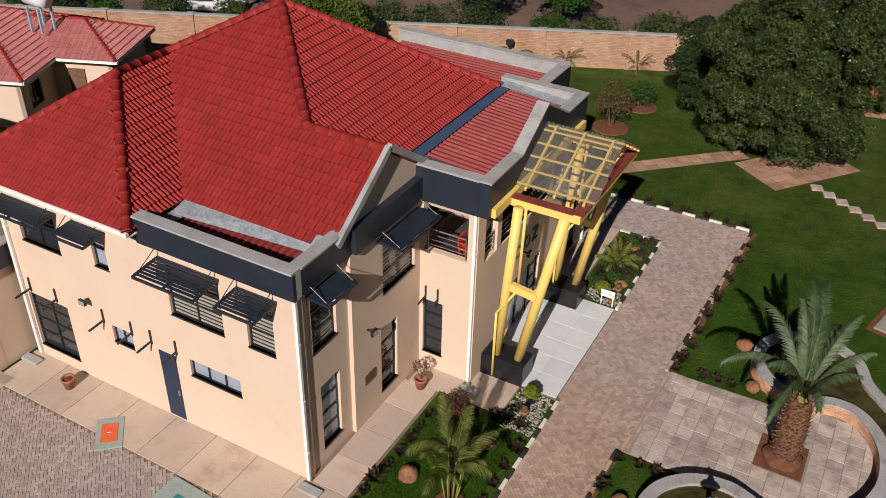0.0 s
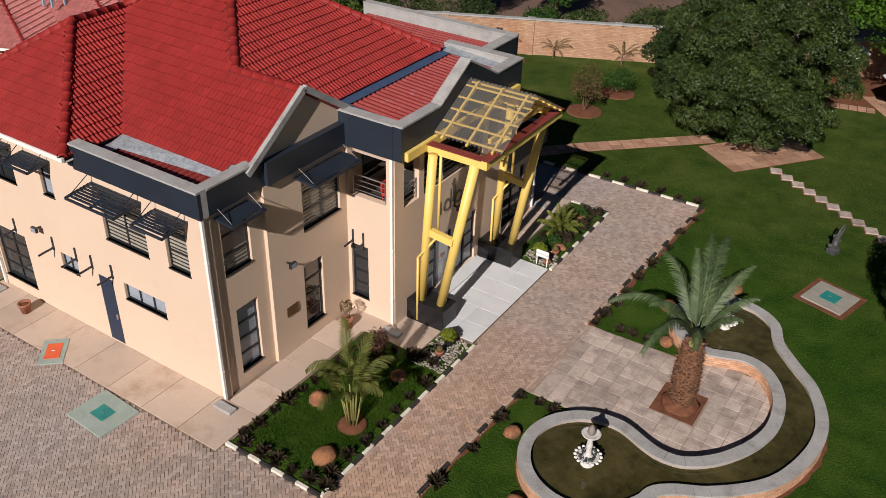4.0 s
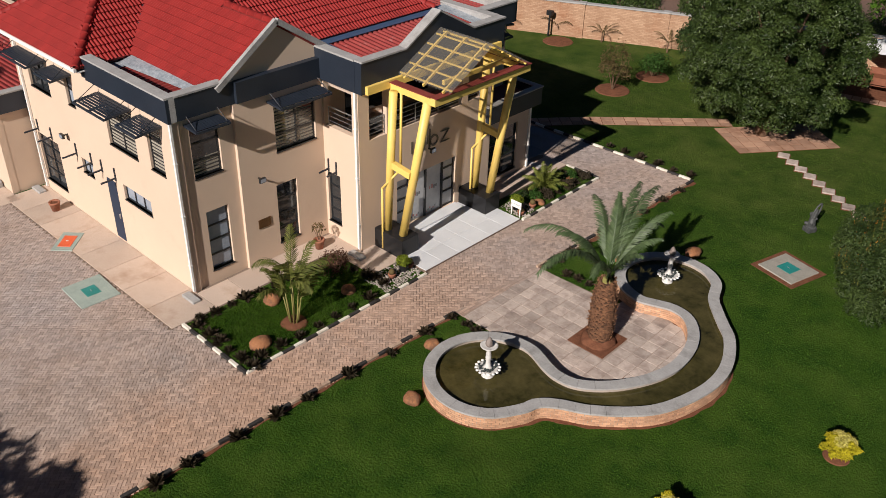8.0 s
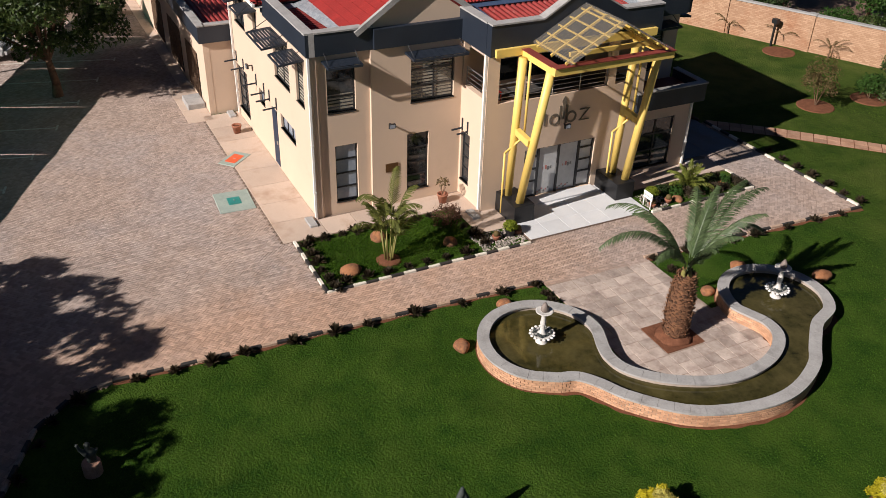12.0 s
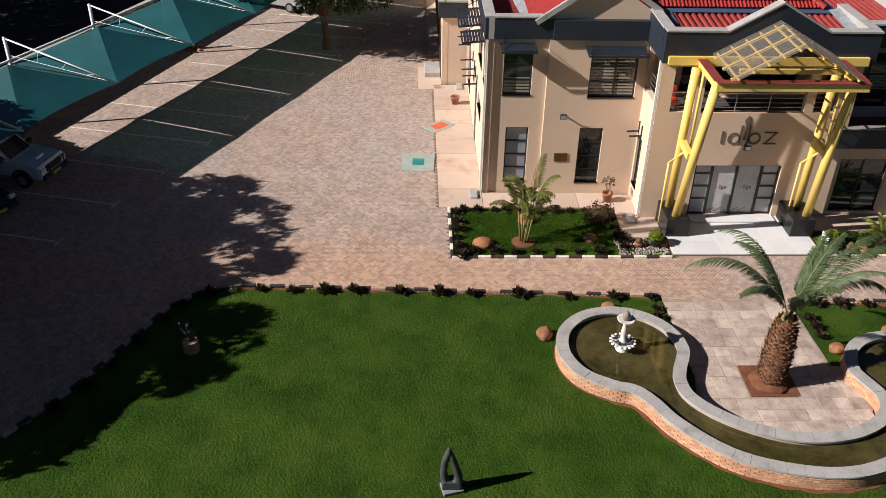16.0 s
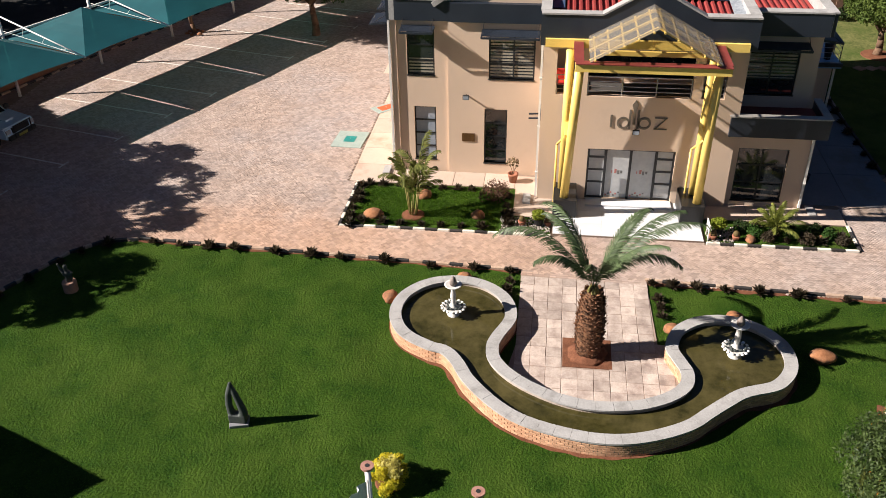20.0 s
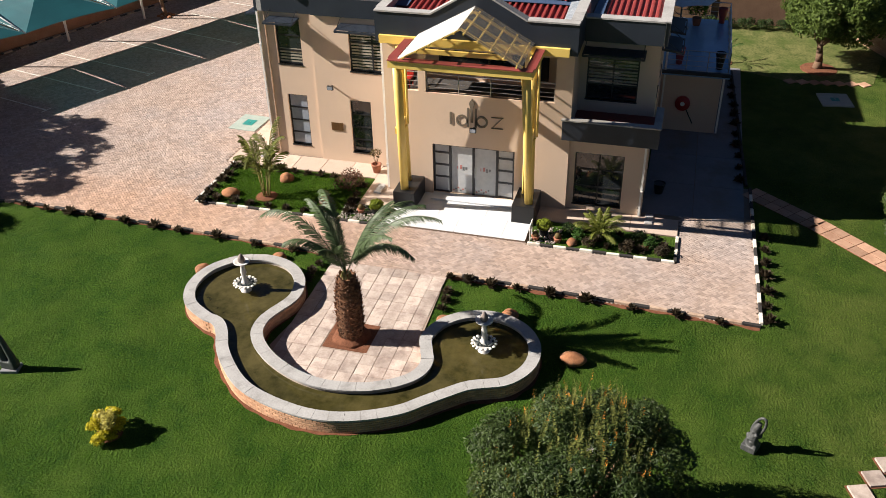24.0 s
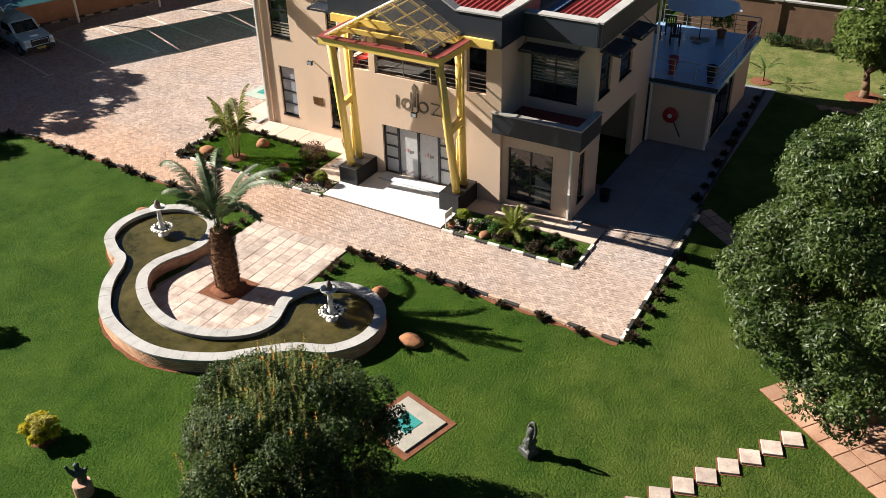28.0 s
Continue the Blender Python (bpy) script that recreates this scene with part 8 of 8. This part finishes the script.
hip_house(-52.0, -38.04, 27.84, 36.2, 2.8, 2.1, [(28.5, 29.7, 0.9, 2.1)])
window("x", -38.04, 1, 28.5, 29.7, 0.9, 2.1, cols=[29.1], parent=nb)
hip_house(-46, -34.74, 31.14, 35.4, 2.8, 1.25, [])
part("door", box(-37.2, -36.3, 31.06, 31.12, 0, 2.1), BARK, nb, "dark timber door")
nb.rotation_euler = (0, 0, radians(23))
tank = thing("water_tank_stand", (-38.9, 30.3, 3.7), "pale blue water tank on a steel stand", "water tank")
BLUEP = mat("pale_blue_paint", (0.20, 0.36, 0.46), (0.3, 0.46, 0.56), 3, 20, 0.6, 0.05)
for a in (-0.4, 0.4):
    for b in (-0.4, 0.4):
        part("leg", box(-38.9 + a - 0.05, -38.9 + a + 0.05, 30.3 + b - 0.05, 30.3 + b + 0.05, 3.7, 5.0), BLUEP, tank)
bm = bmesh.new()
tube(bm, (-39.6, 30.3, 5.4), (-38.2, 30.3, 5.4), 0.42, n=18)
part("tank", bm, CANVAS, tank, "white cylindrical tank", True)

# out-of-view block, shaped so its shadow falls on the south-east of the lawn
caster = thing("gatehouse", (10.2, 0.2, 0), "unseen block with a steep pyramid roof, shaped to cast the lawn shadow", "building")
part("wall", box(8.1, 12.4, -1.2, 1.6, 0, 2.8), WALL, caster)
bm = bmesh.new()
apex = Vector((10.2, 1.0, 6.0))
cs = [Vector((7.5, -1.8, 2.8)), Vector((13, -1.8, 2.8)), Vector((13, 2.1, 2.8)), Vector((7.5, 2.1, 2.8))]
for k in range(4):
    slab_face(bm, [cs[k], cs[(k + 1) % 4], apex], 0.1)
part("roof", bm, TILE, caster)

# ---- carports and cars ----
STEP = Vector((-4.87, 2.25, 0))
T0, QO = Vector((-14.69, -0.84, 3.08)), Vector((-2.06, -5.35, 1.3))
row = thing("carport", (-20, -2, 0), "row of teal shade-cloth carports on white steel frames", "carport")
for k in range(-2, 6):
    tip = T0 + STEP * k
    top = tip + QO
    bm = bmesh.new()
    tube(bm, (top.x, top.y, 0), top, 0.08, 0.08, 10)
    part("post", bm, WHITE, row, "", True)
    bm = bmesh.new()
    tube(bm, top - Vector((0, 0, 0.05)), tip, 0.037, n=8)
    part("arm", bm, WHITE, row, "", True)
    bm = bmesh.new()
    low = Vector((top.x, top.y, 3.55))
    tube(bm, low, tip + (low - tip) * 0.1, 0.011, n=6)
    for e in (0.3, 0.55, 0.8):
        tube(bm, top.lerp(tip, e) - Vector((0, 0, 0.03)), low.lerp(tip + (low - tip) * 0.1, e), 0.012, n=5)
    part("truss", bm, WHITE, row)
    if k < 5:
        c = [tip, tip + STEP, tip + STEP + QO - Vector((0, 0, 1.25)), tip + QO - Vector((0, 0, 1.25))]
        peak = sum(c, Vector()) / 4 + Vector((-0.3, -0.2, 1.2))
        bm = bmesh.new()
        n = 8
        for e in range(4):
            a, b = c[e], c[(e + 1) % 4]
            mid_in = (peak - (a + b) / 2) * (0.02 if e % 2 else 0.045)
            edge = []
            for i in range(n + 1):
                f = i / n
                q = a.lerp(b, f) + mid_in * 4 * f * (1 - f)
                edge.append(q)
            for i in range(n):
                prev = None
                for lev in range(5):
                    g0, g1 = lev / 5, (lev + 1) / 5
                    A, B = edge[i].lerp(peak, g0), edge[i + 1].lerp(peak, g0)
                    C, D = edge[i + 1].lerp(peak, g1), edge[i].lerp(peak, g1)
                    sag = Vector((0, 0, -0.05))
                    A, B, C, D = (w + sag * math.sin(math.pi * gg) for w, gg in ((A, g0), (B, g0), (C, g1), (D, g1)))
                    if lev < 4:
                        face(bm, (A, B, C, D))
                    else:
                        face(bm, (A, B, C))
        bmesh.ops.remove_doubles(bm, verts=bm.verts[:], dist=0.002)
        part("canopy", bm, TEAL, row, "teal shade-cloth canopy")
a, b = T0 + STEP * -2 + QO, T0 + STEP * 5 + QO
bm = bmesh.new()
tube(bm, (a.x, a.y, 3.3), (b.x, b.y, 3.3), 0.07, n=8)
part("rear_rail", bm, WHITE, row, "", True)
w0, w1 = T0 + STEP * -3 + Vector((-3.6, -10.5, 0)), T0 + STEP * 9 + Vector((-3.6, -10.5, 0))
# near-black ground sheet: the deep shade behind the carports is put into its colour
SHADE_GROUND = mat("dark_shade_ground", (0.018, 0.017, 0.017), (0.035, 0.033, 0.032), 0.8, 30, 0.95, 0.4, spec=0.2)
bm = bmesh.new()
prism(bm, [(-9.0, -12.2), (-34.6, -1.2), (-48, 4.5), (-60, -20), (-12, -26)], -0.1, 0.055)
single("road_service", bm, SHADE_GROUND, (-25, -12, 0), "dark ground sheet behind the carports, its colour standing in for deep shade", "road", kind="structure")
# trees added, mostly out of view, to shade the ground behind the carports
for k in range(13):
    p = w0.lerp(w1, (k + 0.5) / 13)
    x, y = p.x - 5.9, p.y - 10.6 - 0.5 * (k % 2)
    tree("screen_tree", (x, y), 2.5, 0.2, crown_of(x, y, 3.4, 0.4, 11.5, 40, 1.3, 120 + k), 8000, 0.22, LEAF_DARK, "tall dark tree added beyond the carports to shade the ground there", seed=120 + k, group="screening trees")
kerb("kerb_carport", [(-8.6, -10.4), (-34.2, -0.55)], "low black and tan kerb before the carport wall", 0.55, pale=KERB_T)
# bay lines
PX0, PD = Vector((-16.8, -4.4, 0.042)), Vector((1.75, 7.0, 0))
for k in range(-3, 7):
    a = PX0 + STEP * 0.58 * k
    bm = bmesh.new()
    beam(bm, a, a + PD, 0.09, 0.006)
    beam(bm, a + PD + Vector((-0.3, 0.07, 0)), a + PD + Vector((0.3, -0.07, 0)), 0.09, 0.006)
    single("bay_line", bm, LINE, tuple(a), "worn white painted parking bay line", "road marking", "parking bay lines", kind="structure")


def car(at, rot, body_mat, label, pickup=True, L=4.8):
    """A parked vehicle: profile swept across its width, with wheels, glass and lamps."""
    t = thing("pickup_truck" if pickup else "saloon_car", (at[0], at[1], 0.04), label, "car")
    W = 0.88
    if pickup:
        low = [(-2.4, 0.45), (2.35, 0.45), (2.4, 0.75), (2.3, 1.0), (0.95, 1.1), (0.9, 1.12), (-2.4, 1.12)]
        cab = [(0.95, 1.08), (0.35, 1.66), (-0.7, 1.72), (-1.0, 1.08)]
    else:
        low = [(-2.3, 0.35), (2.3, 0.35), (2.35, 0.62), (2.1, 0.82), (0.95, 0.95), (-1.55, 0.98), (-2.3, 0.92)]
        cab = [(1.0, 0.93), (0.3, 1.4), (-0.95, 1.42), (-1.65, 0.96)]

    def sweep(prof, w, inset=0.0):
        bm = bmesh.new()
        l, r = [bm.verts.new((x, -w, z)) for x, z in prof], [bm.verts.new((x, w, z)) for x, z in prof]
        n = len(prof)
        bm.faces.new(l)
        bm.faces.new(r[::-1])
        for i in range(n):
            bm.faces.new((l[i], r[i], r[(i + 1) % n], l[(i + 1) % n]))
        return bm

    def put(nm, bm, m, parent, lab=""):
        ob = mesh_object(nm, bm, m)
        ob.parent = parent
        return tagged(ob, lab)

    bm = sweep(low, W)
    bmesh.ops.bevel(bm, geom=bm.edges[:], offset=0.05, segments=2, affect="EDGES")
    body = put("body", bm, body_mat, t)
    bm = sweep(cab, W - 0.1)
    bmesh.ops.bevel(bm, geom=bm.edges[:], offset=0.06, segments=2, affect="EDGES")
    put("cabin", bm, body_mat, t)
    (fx0, fz0), (fx1, fz1) = cab[0], cab[1]
    bm = bmesh.new()
    face(bm, [(fx0 + 0.0, -W + 0.2, fz0 + 0.06), (fx0 + 0.0, W - 0.2, fz0 + 0.06), (fx1 + 0.05, W - 0.26, fz1 - 0.04), (fx1 + 0.05, -W + 0.26, fz1 - 0.04)])
    put("windscreen", bm, GLASS, t)
    for s in (-1, 1):
        bm = bmesh.new()
        y = s * (W - 0.094)
        face(bm, [(cab[0][0] - 0.15, y, fz0 + 0.06), (cab[1][0] - 0.02, y, fz1 - 0.08), (cab[2][0] + 0.05, y, fz1 - 0.06), (cab[3][0] + 0.12, y, fz0 + 0.06)])
        put("side_window", bm, GLASS, t)
        bm = bmesh.new()
        bx(bm, 2.28 if pickup else 2.2, 2.4 if pickup else 2.33, s * 0.72 - 0.12, s * 0.72 + 0.12, 0.72, 0.9)
        put("headlight", bm, FROST, t)
        for x in (-1.45, 1.45):
            bm = bmesh.new()
            tube(bm, (x, s * W - 0.12 * s, 0.35), (x, s * (W + 0.04), 0.35), 0.36 if pickup else 0.31, n=20)
            tyre = put("tyre", bm, RUBBER, t)
            bm = bmesh.new()
            tube(bm, (x, s * (W + 0.04), 0.35), (x, s * (W + 0.05), 0.35), 0.2, n=14)
            put("rim", bm, STEEL, tyre)
    bm = bmesh.new()
    bx(bm, 2.36, 2.5, -0.8, 0.8, 0.42, 0.62)
    put("bumper", bm, RUBBER if pickup else body_mat, t)
    bm = bmesh.new()
    bx(bm, 2.5, 2.51, -0.26, 0.26, 0.46, 0.58)
    put("number_plate", bm, LEAF_YELLOW, t, "plain yellow plate")
    if pickup:
        for s in (-1, 1):
            for x in (-1.45, 1.45):
                bm = bmesh.new()
                arc_out = [(x + 0.47 * math.cos(a), 0.37 + 0.47 * math.sin(a)) for a in (math.pi * i / 10 for i in range(11))]
                arc_in = [(x + 0.38 * math.cos(a), 0.37 + 0.38 * math.sin(a)) for a in (math.pi * i / 10 for i in range(11))]
                for (p0, p1), (q0, q1) in zip(zip(arc_out, arc_out[1:]), zip(arc_in, arc_in[1:])):
                    w0, w1 = s * (W - 0.03), s * (W + 0.06)
                    face(bm, [(p0[0], w1, p0[1]), (p1[0], w1, p1[1]), (q1[0], w1, q1[1]), (q0[0], w1, q0[1])])
                    face(bm, [(p0[0], w0, p0[1]), (p1[0], w0, p1[1]), (p1[0], w1, p1[1]), (p0[0], w1, p0[1])])
                put("wheel_arch", bm, RUBBER, body, "black wheel-arch flare")
            bm = bmesh.new()
            bx(bm, 0.62, 0.78, s * (W + 0.13) - 0.09, s * (W + 0.13) + 0.09, 1.14, 1.3)
            put("wing_mirror", bm, RUBBER, t)
            bm = bmesh.new()
            bx(bm, -0.95, 0.95, s * (W + 0.06) - 0.05, s * (W + 0.06) + 0.05, 0.36, 0.42)
            put("side_step", bm, STEEL, t)
            bm = bmesh.new()
            face(bm, [(-2.2, s * (W + 0.004), 0.8), (-1.2, s * (W + 0.004), 0.7), (-0.6, s * (W + 0.004), 1.02), (-1.7, s * (W + 0.004), 1.05)])
            put("side_stripe", bm, ORANGE, body, "orange and yellow side decal")
        bm = bmesh.new()
        bx(bm, 2.3, 2.43, -0.5, 0.5, 0.68, 0.92)
        put("grille", bm, RUBBER, body, "black radiator grille")
        bm = box(1.35, 1.85, -0.24, 0.24, 1.02, 1.13, 0.03)
        put("bonnet_scoop", bm, body_mat, body)
        bm = box(-2.36, -1.02, -0.8, 0.8, 1.1, 1.66, 0.07)
        put("canopy", bm, body_mat, t, "closed load-bed canopy")
        for s in (-1, 1):
            bm = bmesh.new()
            face(bm, [(-2.2, s * 0.804, 1.26), (-1.15, s * 0.804, 1.26), (-1.15, s * 0.804, 1.56), (-2.2, s * 0.804, 1.56)])
            put("canopy_window", bm, GLASS, t)
        bm = bmesh.new()
        bx(bm, -2.3, -1.1, -0.76, 0.76, 1.04, 1.08)
        put("load_cover", bm, RUBBER, t)
        bm = bmesh.new()
        for y in (-0.5, 0.5):
            tube(bm, (2.55, y, 0.5), (2.55, y, 1.05), 0.03, n=6)
        tube(bm, (2.55, -0.55, 1.05), (2.55, 0.55, 1.05), 0.03, n=6)
        put("bull_bar", bm, RUBBER, t)
    t.rotation_euler = (0, 0, radians(rot))
    return t


# white truck in shade: the blue skylight on it is put into its paint
SKY_TINT_CAR = mat("sky_tinted_car_paint", (0.50, 0.68, 0.82), (0.56, 0.74, 0.87), 1, 10, 0.2, 0.0)
WHITECAR = mat("white_car_paint", (0.62, 0.64, 0.66), (0.68, 0.70, 0.72), 1, 10, 0.25, 0.0)
SILVERCAR = mat("silver_car_paint", (0.42, 0.43, 0.44), (0.5, 0.51, 0.52), 1, 10, 0.28, 0.0, metal=0.4)
car((-12.0, -5.3), 76, SKY_TINT_CAR, "white pickup truck with roll bar parked under the carport, tinted blue for skylight")
car((-35.4, 3.2), 64, SILVERCAR, "silver saloon car parked in a far bay", False)
car((-9.2, -6.0), 60, mat("dark_green_car_paint", (0.01, 0.03, 0.03), (0.02, 0.045, 0.045), 1, 10, 0.25, 0.0), "dark green car parked under the shade cloth", False)
car((-41.6, 45.4), 25, WHITECAR, "white van parked beyond the boundary wall", False)
LEAF_BRONZE = leaf_mat("reddish_brown_leaf", (0.085, 0.042, 0.028), (0.16, 0.085, 0.055))
bush("twiggy_shrub", (-8.0, 19.35), 0.68, 0.8, 1000, 0.05, LEAF_BRONZE, "sparse reddish-brown twiggy shrub in the planting bed", 77)
# ground cover of the side bed
for k in range(9):
    x, y = -6.75 + 0.42 * (k % 3), 28.9 + 0.45 * k
    bush("bed_shrub", (x, y), 0.32, 0.42, 420, 0.05, (LEAF_DARK, LEAF_MID, LEAF_PURPLE)[k % 3], "low leafy shrub in the side bed", 200 + k, group="side bed shrubs")

# ---- pavers last ----
build_pavers(-40.0, 3.6, -6.0, 36.0, near=(-5.3, -3.3, 20.0, 23.6))

# ---- lawn blades ----


def lawn_test(x, y):
    if x < kerb_x(min(max(y, 6), 36)) + 0.25 and y < 36.25:
        return False
    if y < 6 and y < 4.2 - 0.62 * x:
        return False
    if -0.6 < x < 6.2 and 16 < y < 29.8 and inside(x, y, SOILLINE):
        return False
    if -3 < x < 4 and 20.6 < y < 25.1:
        return False
    if abs(x - 4.1) < 0.9 and abs(y - 32) < 0.9:
        return False
    if -3.9 < x < 0.4 and 40.6 < y < 46.5 and abs((x + 1.82) * 0.798 - (y - 43.35) * 0.603) < 1.55:
        return False
    return True


SOILLINE = ring_out[::3]
v, f = blades(600000, (lawn_test, (-13.0, 14.0, 1.0, 50.0)), 0.032, 0.012, 0.0, 1.3)
v = np.array(v)
# tufts: the mown grass stands uneven over a few hand-widths
cx, cy = v[2::3, 0], v[2::3, 1]
tuft = 0.75 + 0.22 * np.sin(9.1 * cx + 2.3 * np.sin(3.7 * cy)) * np.sin(8.3 * cy + 2.1 * np.sin(4.1 * cx)) + 0.25 * np.sin(21 * cx + 3 * np.sin(7 * cy)) * np.sin(19 * cy + 3 * np.sin(6 * cx))
v[2::3, 2] *= tuft
v[:, 2] += lawn_h(v[:, 0], v[:, 1])
v = v.tolist()
raw("lawn_blades", v, f, GRASS, None, "stuff", "short mown grass blades of the lawn", "grass")
